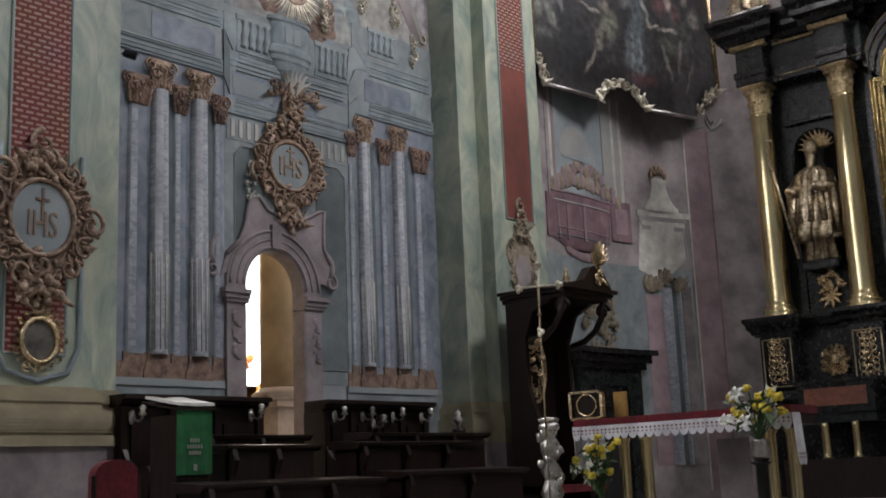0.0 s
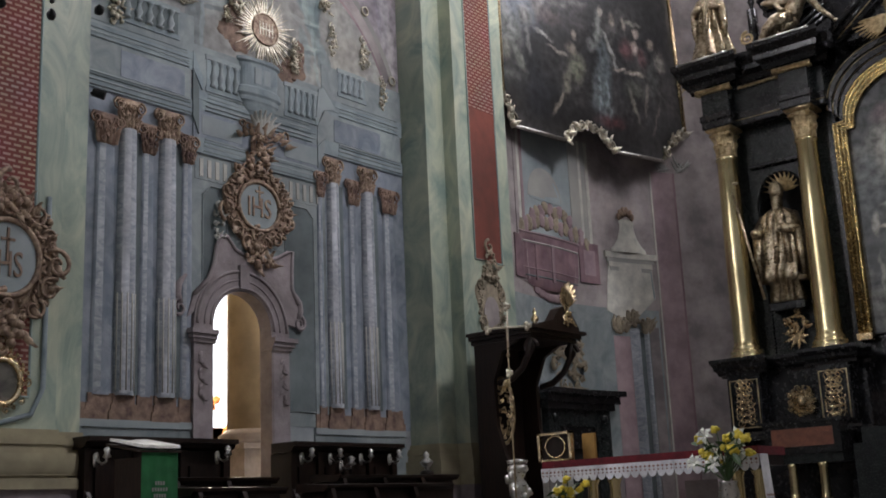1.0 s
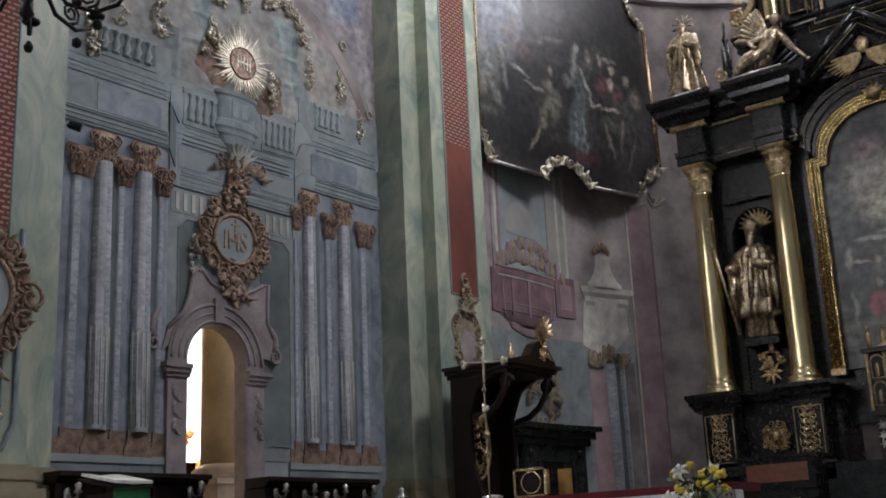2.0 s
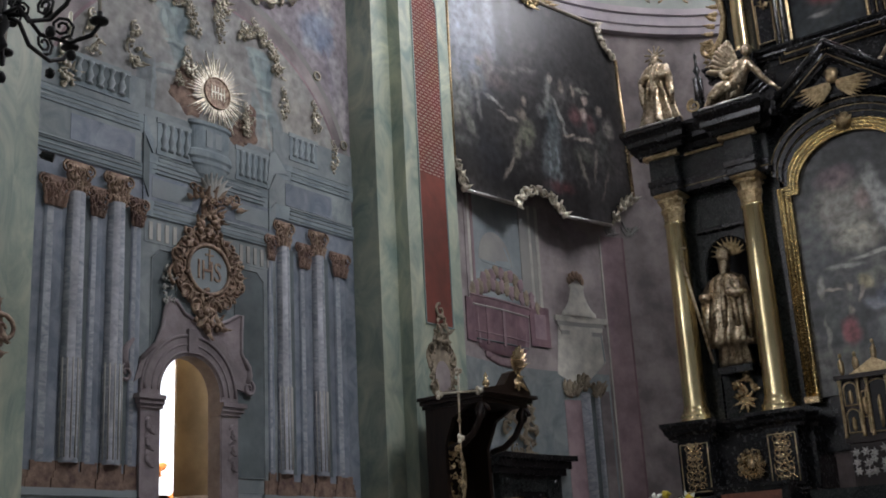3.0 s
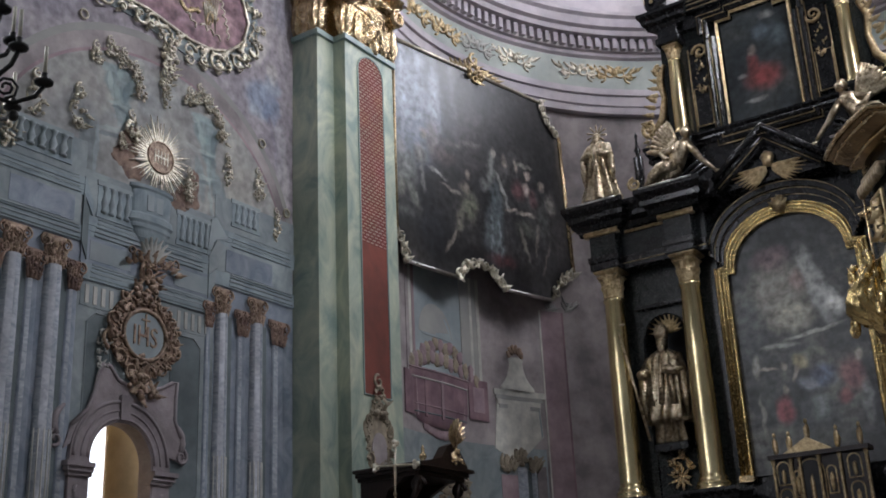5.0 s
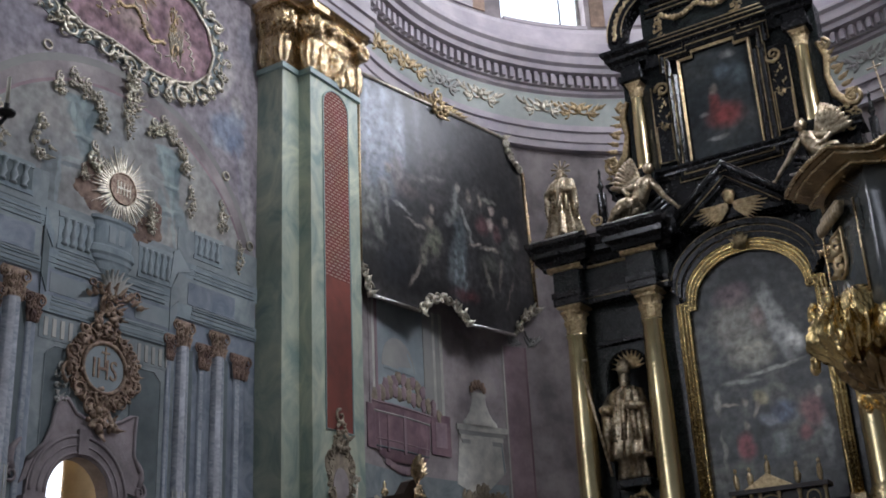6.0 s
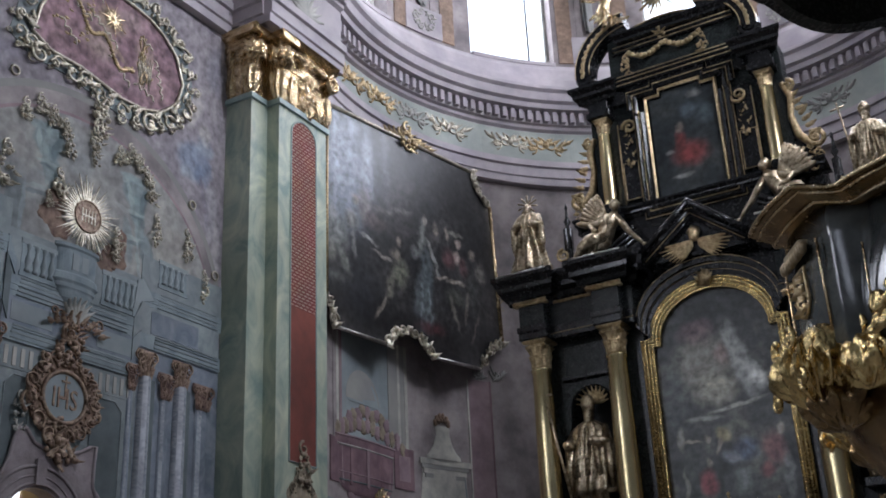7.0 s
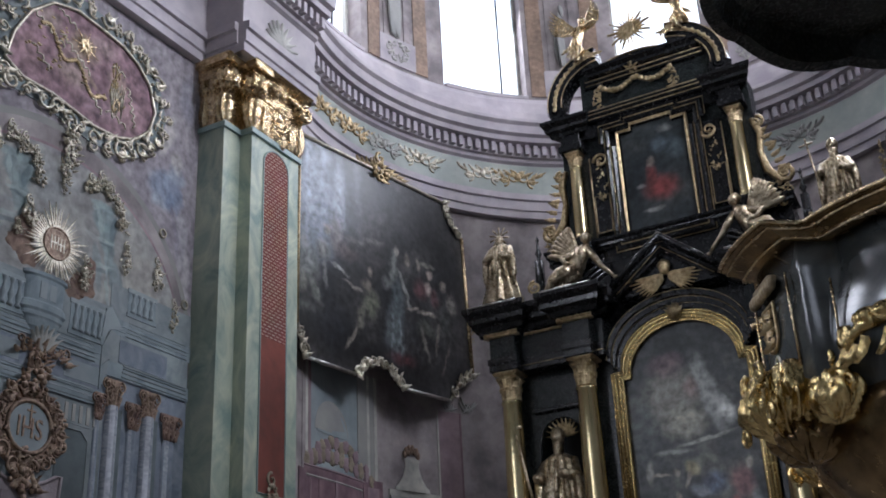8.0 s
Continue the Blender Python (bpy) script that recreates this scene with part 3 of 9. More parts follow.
def plate(bm, F, pts, c0, c1):
    """A polygon in a map's plane, with thickness."""
    lo = [bm.verts.new(F(a, b, c0)) for a, b in pts]
    hi = [bm.verts.new(F(a, b, c1)) for a, b in pts]
    n = len(pts)
    bm.faces.new(lo)
    bm.faces.new(hi[::-1])
    for i in range(n):
        bm.faces.new((lo[i], lo[(i + 1) % n], hi[(i + 1) % n], hi[i]))
    return bm


def strip(bm, F, prof, a0, a1, n=1):
    """A moulding: the profile [(b, c), ...] drawn along a from a0 to a1, closed to the wall."""
    rows = []
    for i in range(n + 1):
        a = a0 + (a1 - a0) * i / n
        rows.append([bm.verts.new(F(a, b, c)) for b, c in prof])
    k = len(prof)
    for r0, r1 in zip(rows, rows[1:]):
        for j in range(k):
            bm.faces.new((r0[j], r0[(j + 1) % k], r1[(j + 1) % k], r1[j]))
    bm.faces.new(rows[0])
    bm.faces.new(rows[-1][::-1])
    return bm


def lathe(bm, x, y, prof, n=24, sx=1.0, sy=1.0):
    """A turned body about the upright through (x, y); profile [(radius, z), ...]."""
    rows = []
    for r, z in prof:
        rows.append([bm.verts.new((x + sx * r * math.cos(2 * math.pi * i / n), y + sy * r * math.sin(2 * math.pi * i / n), z)) for i in range(n)])
    for r0, r1 in zip(rows, rows[1:]):
        for i in range(n):
            bm.faces.new((r0[i], r0[(i + 1) % n], r1[(i + 1) % n], r1[i]))
    bm.faces.new(rows[0][::-1])
    bm.faces.new(rows[-1])
    return bm


def tube(bm, pts, radii, n=6):
    """A round bar through points, with a radius at each."""
    pts = [Vector(p) for p in pts]
    if not hasattr(radii, "__len__"):
        radii = [radii] * len(pts)
    rows = []
    side = None
    for i, p in enumerate(pts):
        d = (pts[min(i + 1, len(pts) - 1)] - pts[max(i - 1, 0)]).normalized()
        if side is None:
            side = d.orthogonal().normalized()
        side = (side - d * side.dot(d)).normalized()
        up = d.cross(side)
        rows.append([bm.verts.new(p + (side * math.cos(2 * math.pi * k / n) + up * math.sin(2 * math.pi * k / n)) * radii[i]) for k in range(n)])
    for r0, r1 in zip(rows, rows[1:]):
        for k in range(n):
            bm.faces.new((r0[k], r0[(k + 1) % n], r1[(k + 1) % n], r1[k]))
    bm.faces.new(rows[0][::-1])
    bm.faces.new(rows[-1])
    return bm


def lump(bm, centre, sx, sy, sz, seed=0, rough=0.0, rot=None, seg=8, rings=6):
    """An uneven rounded lump."""
    c = Vector(centre)
    R = rot or Matrix.Identity(3)
    rows = []
    for j in range(1, rings):
        th = math.pi * j / rings
        row = []
        for i in range(seg):
            ph = 2 * math.pi * i / seg
            d = Vector((math.sin(th) * math.cos(ph), math.sin(th) * math.sin(ph), math.cos(th)))
            k = 1 + rough * noise.noise(d * 2.0 + Vector((seed * 7.1, seed * 3.3, 0)))
            row.append(bm.verts.new(c + R @ Vector((d.x * sx * k, d.y * sy * k, d.z * sz * k))))
        rows.append(row)
    top = bm.verts.new(c + R @ Vector((0, 0, sz)))
    bot = bm.verts.new(c + R @ Vector((0, 0, -sz)))
    for i in range(seg):
        bm.faces.new((top, rows[0][i], rows[0][(i + 1) % seg]))
        bm.faces.new((bot, rows[-1][(i + 1) % seg], rows[-1][i]))
    for r0, r1 in zip(rows, rows[1:]):
        for i in range(seg):
            bm.faces.new((r0[i], r1[i], r1[(i + 1) % seg], r0[(i + 1) % seg]))
    return bm


def scroll(bm, F, a, b, c, r, start, turns, thick, ka=1.0, flip=1, n=16):
    """A carved volute: a tapering bar wound inwards about (a, b), c out from the wall. ka: units of a to a metre."""
    pts, rad = [], []
    for i in range(n + 1):
        u = i / n
        ang = radians(start) + flip * turns * 2 * math.pi * u
        rr = r * (1 - 0.82 * u)
        pts.append(F(a + ka * rr * math.cos(ang), b + rr * math.sin(ang), c + thick * 0.6 * u))
        rad.append(thick * (1 - 0.45 * u))
    return tube(bm, pts, rad, 6)


def leaf(bm, F, a, b, c, length, width, ang, curl=0.3, ka=1.0):
    """A carved leaf: a keeled, lobed blade that curls away from the wall at its tip."""
    ca, sa = math.cos(radians(ang)), math.sin(radians(ang))
    rows = []
    for i in range(6):
        u = i / 5
        w = width * (0.35 + 0.65 * math.sin(math.pi * min(1, u * 0.85 + 0.12))) * (1.0 if i % 2 else 0.72) * (1 - 0.75 * u ** 3)
        h = c + 0.02 + curl * length * u * u
        row = []
        for s, dh in ((-1, -0.02), (0, 0.25 * width), (1, -0.02)):
            p = u * length
            row.append(bm.verts.new(F(a + ka * (p * ca - s * w * 0.5 * sa), b + p * sa + s * w * 0.5 * ca, h + dh)))
        rows.append(row)
    for r0, r1 in zip(rows, rows[1:]):
        for k in range(2):
            bm.faces.new((r0[k], r0[k + 1], r1[k + 1], r1[k]))
    return bm


def oval(a, b, ra, rb, n=32, a0=0.0, a1=360.0):
    full = abs(a1 - a0 - 360) < 1e-6
    m = n if full else n + 1
    return [(a + ra * math.cos(radians(a0 + (a1 - a0) * i / n)), b + rb * math.sin(radians(a0 + (a1 - a0) * i / n))) for i in range(m)]


def ring(bm, F, inner, outer, c0, c1):
    """A flat band between two outlines of equal count."""
    n = len(inner)
    v = [[bm.verts.new(F(*p, c)) for p in o] for o, c in ((inner, c0), (inner, c1), (outer, c1), (outer, c0))]
    for i in range(n):
        j = (i + 1) % n
        for k in range(4):
            bm.faces.new((v[k][i], v[k][j], v[(k + 1) % 4][j], v[(k + 1) % 4][i]))
    return bm


def band(bm, F, inner, outer, c0, c1):
    """An open flat band between two outlines of equal count, in one piece."""
    v = [[bm.verts.new(F(*p, c)) for p in o] for o, c in ((inner, c0), (inner, c1), (outer, c1), (outer, c0))]
    for i in range(len(inner) - 1):
        for k in range(4):
            bm.faces.new((v[k][i], v[k][i + 1], v[(k + 1) % 4][i + 1], v[(k + 1) % 4][i]))
    for i in (0, -1):
        bm.faces.new([v[k][i] for k in range(4)])
    return bm


def rim(bm, F, pts, r, c, closed=True, n=6):
    """A round bar along an outline in a map's plane."""
    p = [F(a, b, c) for a, b in pts]
    if closed:
        p = p + [p[0], p[1]]
    return tube(bm, p, r, n)


def capital(bm, x, y, z0, z1, r, seed=0):
    """A leafy capital in one piece: two rows of eight curling leaves, corner volutes and a square abacus."""
    h, nu, nv = z1 - z0, 96, 44
    rows = []
    for j in range(nv + 1):
        v = j / nv
        row = []
        for i in range(nu):
            t = 2 * math.pi * i / nu
            R = r * (0.92 + 0.16 * max(0.0, v - 0.3) ** 1.5)
            rib = 0.86 + 0.14 * math.cos(24 * t + seed)
            if v < 0.44:
                R += r * (0.12 + 0.30 * (v / 0.44) ** 4) * abs(math.cos(4 * t)) ** 1.3 * rib
            if 0.3 < v < 0.76:
                R = max(R, r * (0.96 + (0.12 + 0.34 * ((v - 0.3) / 0.46) ** 4) * abs(math.sin(4 * t)) ** 1.3 * rib))
            if 0.66 < v < 0.9:
                R += r * 0.62 * max(0.0, -math.cos(4 * t)) ** 5 * math.sin(math.pi * (v - 0.66) / 0.24)
            if v >= 0.9:
                R = r * (1.34 if v < 0.95 else 1.42) / max(abs(math.cos(t)), abs(math.sin(t))) ** 0.85
            row.append(bm.verts.new((x + R * math.cos(t), y + R * math.sin(t), z0 + h * v)))
        rows.append(row)
    for r0, r1 in zip(rows, rows[1:]):
        for i in range(nu):
            bm.faces.new((r0[i], r0[(i + 1) % nu], r1[(i + 1) % nu], r1[i]))
    bm.faces.new(rows[0][::-1])
    bm.faces.new(rows[-1])
    return bm

# ---------------- carving helpers ----------------
def rocaille(bm, F, pts, size, seed=0, ka=1.0, c=0.03, leaves=True, jitter=0.35):
    """A band of shell-work along a closed outline: C-scrolls, curled leaves and beads, uneven in size."""
    rnd = random.Random(seed)
    n = len(pts)
    ca = sum(p[0] for p in pts) / n
    cb = sum(p[1] for p in pts) / n
    for i, (a, b) in enumerate(pts):
        na, nb = pts[(i + 1) % n]
        tang = math.degrees(math.atan2(nb - b, (na - a) / ka))
        outw = math.degrees(math.atan2(b - cb, (a - ca) / ka))
        s = size * (1 + jitter * (rnd.random() * 2 - 1))
        oa, ob_ = math.cos(radians(outw)) * ka, math.sin(radians(outw))
        if i % 2 == 0:
            scroll(bm, F, a + oa * s * 0.25, b + ob_ * s * 0.25, c + 0.02, s * 0.55, tang + rnd.uniform(-40, 40), rnd.uniform(0.9, 1.4), s * 0.095, ka, rnd.choice((-1, 1)))
            if leaves:
                leaf(bm, F, a + oa * s * 0.2, b + ob_ * s * 0.2, c, s * 0.55, s * 0.5, outw + rnd.uniform(-70, 70), 0.35, ka)
        else:
            scroll(bm, F, a, b, c + 0.01, s * 0.42, tang + 180 + rnd.uniform(-40, 40), rnd.uniform(0.7, 1.2), s * 0.085, ka, rnd.choice((-1, 1)))
            if leaves:
                leaf(bm, F, a, b, c, s * 0.7, s * 0.42, tang + rnd.uniform(-30, 60), 0.3, ka)
                scroll(bm, F, a + oa * s * 0.35, b + ob_ * s * 0.35, c + 0.01, s * 0.3, outw + rnd.uniform(-90, 90), rnd.uniform(0.9, 1.3), s * 0.08, ka, rnd.choice((-1, 1)))
                lump(bm, F(a + oa * s * 0.45, b + ob_ * s * 0.45, c + 0.02), s * 0.14, s * 0.14, s * 0.14, i, 0.4, seg=6, rings=4)
        lump(bm, F(a - oa * s * 0.3, b - ob_ * s * 0.3, c + 0.02), s * 0.12, s * 0.12, s * 0.12, i, 0.3, seg=6, rings=4)
    return bm


def pendant(bm, F, a, b, w, h, seed=0, ka=1.0, c=0.03):
    """A hanging bunch of stucco flowers and leaves, widest in the upper half."""
    rnd = random.Random(seed)
    for i in range(26):
        u = rnd.random()
        half = w * (0.25 + 0.75 * math.sin(math.pi * (0.25 + 0.7 * (1 - u)))) * 0.5
        x, z = a + ka * rnd.uniform(-half, half), b - u * h
        if i % 3 == 0:
            leaf(bm, F, x, z, c, w * 0.4, w * 0.22, rnd.uniform(0, 360), 0.4, ka)
        else:
            r = w * rnd.uniform(0.06, 0.14)
            lump(bm, F(x, z, c + 0.03), r, r, r, i + seed, 0.5, seg=6, rings=4)
    scroll(bm, F, a, b + w * 0.25, c, w * 0.3, 90, 1.2, w * 0.07, ka)
    scroll(bm, F, a, b - h, c, w * 0.16, 90, 1.0, w * 0.06, ka)
    return bm



def acanthus(bm, F, a, b, c, ra, rb, rc, seed, flutes=7, nu=72, nv=40):
    """A swelling bunch of fluted leaves: a rounded form cut into curling ridges with lobed tips."""
    rnd = random.Random(seed)
    ph, ph2, tw = rnd.uniform(0, 6), rnd.uniform(0, 6), rnd.uniform(-0.8, 0.8)
    rows = []
    for j in range(nv + 1):
        v = j / nv
        la = math.pi * (v - 0.5)
        row = []
        for i in range(nu):
            th = 2 * math.pi * i / nu
            warp = 0.35 * math.sin(3 * la + ph + 2 * th) + tw * la
            rib = 1 - abs(math.sin(0.5 * flutes * th + warp + ph2))
            fine = 1 - abs(math.sin(1.5 * flutes * th + 2 * warp + ph))
            tier = abs(math.sin(2.6 * la + ph + 0.7 * math.sin(flutes * th)))
            k = (0.72 + 0.34 * rib ** 1.3 + 0.12 * fine + 0.16 * tier) * (1 + 0.05 * math.sin(2 * th + ph))
            x, y, z = math.cos(la) * math.cos(th), math.cos(la) * math.sin(th), math.sin(la)
            row.append(bm.verts.new(F(a + ra * k * x, b + rb * (0.9 + 0.14 * tier) * z, c + rc * k * y)))
        rows.append(row)
    for r0, r1 in zip(rows, rows[1:]):
        for i in range(nu):
            bm.faces.new((r0[i], r0[(i + 1) % nu], r1[(i + 1) % nu], r1[i]))
    return bm


# ---------------- setting ----------------
bm = bmesh.new()
box(bm, -30, 30, -30, 40, -0.4, 0.0)
single("ground", bm, FLOOR_STONE, "grey stone floor of the nave", "floor", kind="structure")
floor = thing("floor", "raised stone floor of the sanctuary with steps", "floor", (0, 7, 0), kind="structure")
for i in range(4):
    bm = bmesh.new()
    box(bm, -6.98, 6.2, 6.4 + 0.35 * i, 24.0, 0.15 * i, 0.15 * i + 0.15)
    part("step", bm, FLOOR_STONE, floor)
for i in range(2):
    bm = bmesh.new()
    box(bm, -3.2 + 0.35 * i, 2.4 - 0.35 * i, 8.1 + 0.35 * i, 17.6, 0.6 + 0.15 * i, 0.75 + 0.15 * i)
    part("step", bm, FLOOR_STONE, floor)

# long wall with the arched portal
PY0, PY1, PSPR = 9.45, 10.5, 4.07
PC, PR = 0.5 * (PY0 + PY1), 0.5 * (PY1 - PY0)
wall = thing("wall_north", "frescoed church wall with painted columns and gilded stucco", "wall", (-7, 5, 0), kind="structure")
bm = bmesh.new()
block(bm, wall_map, -14, PY0, 0, 8.7, -0.7, 0)
block(bm, wall_map, -14, PY0, 13.3, 24, -0.7, 0)
# Window openings outside the view, added to carry lamps for altar and pulpit.
NWIN = [-14, -9.2, -7.0, -2.6, -0.4, 2.8, 5.0, PY0]
for k in range(0, 8, 2):
    block(bm, wall_map, NWIN[k], NWIN[k + 1], 8.7, 13.3, -0.7, 0)
block(bm, wall_map, PY1, 15.4, 0, 24, -0.16, 0)
block(bm, wall_map, PY1 + 0.75, 15.4, 0, 24, -0.7, -0.16)
block(bm, wall_map, PY0, PY1 + 0.75, 5.2, 24, -0.7, -0.16)
arc = oval(PC, PSPR, PR, PR, 20, 0, 180)
plate(bm, wall_map, [(PY1, PSPR)] + arc[1:-1] + [(PY0, PSPR), (PY0, 24), (PY1, 24)], -0.16, 0)
part("plaster", bm, PLASTER, wall)

# round apse wall with its windows
apse = thing("wall_apse", "round apse wall with faded violet fresco and tall windows", "wall", (CX, CY + RA, 0), kind="structure")
WINS = [179.0, 139.4, 101.2, 63.0, 24.0]
WHALF = 9.3
bm = bmesh.new()
block(bm, apse_map, -20, 200, 0, 16.55, -0.6, 0, 88)
part("plaster", bm, FRESCO_VIOLET, apse)
edges = [200.0]
for w in WINS:
    edges += [w + WHALF, w - WHALF]
edges.append(-20.0)
for k in range(0, len(edges), 2):
    bm = bmesh.new()
    block(bm, apse_map, edges[k], edges[k + 1], 16.55, 24, -0.6, 0, 8)
    part("window_pier", bm, FRESCO_VIOLET, apse)
for w in WINS:
    bm = bmesh.new()
    block(bm, apse_map, w - WHALF, w + WHALF, 22.2, 24, -0.6, 0, 6)
    part("window_head", bm, FRESCO_VIOLET, apse)
for i, w in enumerate(WINS):
    win = thing("window_%d" % (i + 1), "tall clear church window with thin iron bars", "window", apse_map(w, 16.6, 0), kind="structure")
    bm = bmesh.new()
    for s in (-1, 1):
        block(bm, apse_map, w + s * (WHALF - 0.35) - 0.35, w + s * (WHALF - 0.35) + 0.35, 16.55, 22.2, -0.5, -0.4)
    block(bm, apse_map, w - WHALF, w + WHALF, 16.55, 16.68, -0.55, -0.35, 4)
    part("window_frame", bm, FRESCO_WHITE, win)
    bm = bmesh.new()
    block(bm, apse_map, w - 5.4, w - 5.1, 16.6, 22.2, -0.47, -0.43)
    part("window_bar", bm, IRON, win)
    bm = bmesh.new()
    block(bm, apse_map, w - WHALF, w + WHALF, 16.45, 16.55, -0.1, 0.12, 6)
    part("window_sill", bm, STUCCO, win)
    e = apse_map(w, 19.3, -0.35)
    area_lamp("window_daylight", e, (CX, CY - 6, 8), 2.0, 5.0, (230, 230, 230, 420, 480)[i])

# Added lamps in unseen nave openings: altar front light and pulpit highlights.
for k in range(1, 7, 2):
    ym = 0.5 * (NWIN[k] + NWIN[k + 1])
    area_lamp("window_daylight", (-7.1, ym, 11.0), (1.5, 13.5, 8), 2.1, 4.5, 330)
# Glowing surface added so that the openings show overexposed white.
GLOW = bpy.data.materials.new("white_glow_backdrop")
GLOW.use_nodes = True
gb = GLOW.node_tree.nodes["Principled BSDF"]
gb.inputs["Base Color"].default_value = (0.8, 0.85, 0.9, 1)
gb.inputs["Emission Color"].default_value = (0.86, 0.92, 1.0, 1)
gb.inputs["Emission Strength"].default_value = 1.35
bm = bmesh.new()
block(bm, lambda a, b, c: Vector((CX + (14 + c) * math.cos(radians(a)), CY + (14 + c) * math.sin(radians(a)), b)), -30, 190, 13, 40, 0, 0.2, 60)
single("backdrop", bm, GLOW, "glowing white sky backdrop outside the windows", "sky", kind="structure")
# Added glowing plane; stands for the sunlit aisle wall's glare.
bm = bmesh.new()
box(bm, -22.2, -22, 4, 34, -2, 16)
single("backdrop", bm, GLOW, "glowing white backdrop for the bright wall seen through the portal", "sky", kind="structure")
# Out-of-view wall made 1.8 m deep to cut window light on the left pilaster.
south = thing("wall_south", "unseen church wall with high windows, thickened to trim their light", "wall", (6.4, 2, 0), kind="structure")
bm = bmesh.new()
box(bm, 6.4, 8.2, -14, 15.4, 0, 15.5)
box(bm, 6.4, 8.2, -14, 15.4, 21, 24)
ys = [-14, -9, -7, -1, 1, 12.2, 14.7, 15.4]
for k in range(0, 8, 2):
    box(bm, 6.4, 8.2, ys[k], ys[k + 1], 15.5, 21)
part("plaster", bm, PLASTER, south)
# Lamps angled towards the apse to keep the left pilaster dimmer.
for k in range(1, 7, 2):
    area_lamp("window_daylight", (8.0, 0.5 * (ys[k] + ys[k + 1]), 18.2), (-4, 0.5 * (ys[k] + ys[k + 1]) + 11.5, 11), ys[k + 1] - ys[k], 5.2, (10, 20, 1500)[k // 2])
bm = bmesh.new()
# End wall behind the camera; its opening is added to hold the fill lamp.
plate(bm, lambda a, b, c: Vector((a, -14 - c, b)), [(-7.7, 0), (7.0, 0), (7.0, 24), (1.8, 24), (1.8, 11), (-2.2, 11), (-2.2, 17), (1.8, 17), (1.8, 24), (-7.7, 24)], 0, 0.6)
single("wall_west", bm, PLASTER, "unseen plastered end wall with an added window opening", "wall", kind="structure")
# Added frontal fill for altar and pulpit.
area_lamp("window_daylight", (-0.2, -14.2, 14), (0.5, 16, 8), 3.8, 5.8, 150)
bm = bmesh.new()
box(bm, -8, 8.4, -14.6, 25.5, 24, 24.5)
single("ceiling", bm, VAULT, "pale plastered church ceiling", "ceiling", kind="structure")

# ---------------- entablature ----------------
ENT = [(13.13, 0), (13.13, 0.16), (13.3, 0.16), (13.32, 0.2), (13.55, 0.2), (13.57, 0.26), (13.72, 0.26), (13.74, 0.12), (14.55, 0.12),
       (14.6, 0.2), (14.68, 0.2), (14.7, 0.28), (14.98, 0.28), (15.0, 0.5), (15.12, 0.52), (15.16, 0.62), (15.36, 0.64), (15.42, 0.72), (15.5, 0.72), (15.55, 0)]
trim = thing("entablature", "stepped stucco entablature with a dentil row above the walls", "cornice", (-7, 10, 13.1), kind="structure")
bm = bmesh.new()
strip(bm, apse_map, ENT, -20, 197, 90)
part("cornice", bm, STUCCO, trim)
bm = bmesh.new()
block(bm, apse_map, -20, 197, 13.76, 14.53, 0.1, 0.135, 80)
part("frieze", bm, STUCCO_GREEN, trim)
bm = bmesh.new()
strip(bm, wall_map, ENT, 7.3, 13.3)
strip(bm, wall_map, ENT, -14, 5.3)
part("cornice", bm, STUCCO, trim)
for y0, y1, x1 in ((13.28, 15.5, -5.98), (5.2, 7.3, -5.98)):
    bm = bmesh.new()
    off = lambda a, b, c, x1=x1: Vector((x1 - 0.16 + c, a, b))
    strip(bm, off, ENT, y0, y1)
    strip(bm, lambda a, b, c, y0=y0: Vector((a, y0 + 0.16 - c, b)), ENT, -7, x1 - 0.14)
    part("cornice", bm, STUCCO, trim)
    bm = bmesh.new()
    k = int((y1 - y0) / 0.2)
    for i in range(k):
        block(bm, off, y0 + 0.2 * i + 0.04, y0 + 0.2 * i + 0.14, 14.72, 14.96, 0.28, 0.42)
    part("dentil_row", bm, STUCCO, trim)
bm = bmesh.new()
box(bm, -7, -6.14, 13.3, 15.5, 13.13, 15.5)
part("cornice", bm, STUCCO, trim)
bm = bmesh.new()
me = None
for i in range(108):
    a = 193 - 2.0 * i * 0.95
    if a < -15:
        break
    b2 = bmesh.new()
    if me is None:
        block(b2, lambda p, q, r: Vector((p, r, q)), -0.055, 0.055, 14.72, 14.97, -0.13, 0.0)
        me = mesh_of("dentil", b2, STUCCO)
    o = new("dentil", me)
    o.parent = trim
    o.matrix_parent_inverse = trim.matrix_basis.inverted()
    o.matrix_basis = Matrix.Translation(apse_map(a, 0, 0.28)) @ Matrix.Rotation(radians(a - 90), 4, "Z")
bm = bmesh.new()
strip(bm, apse_map, [(15.55, 0), (15.55, 0.3), (15.95, 0.28), (16.0, 0.2), (16.3, 0.16), (16.45, 0.1), (16.5, 0)], -20, 197, 80)
part("attic_moulding", bm, STUCCO, trim)

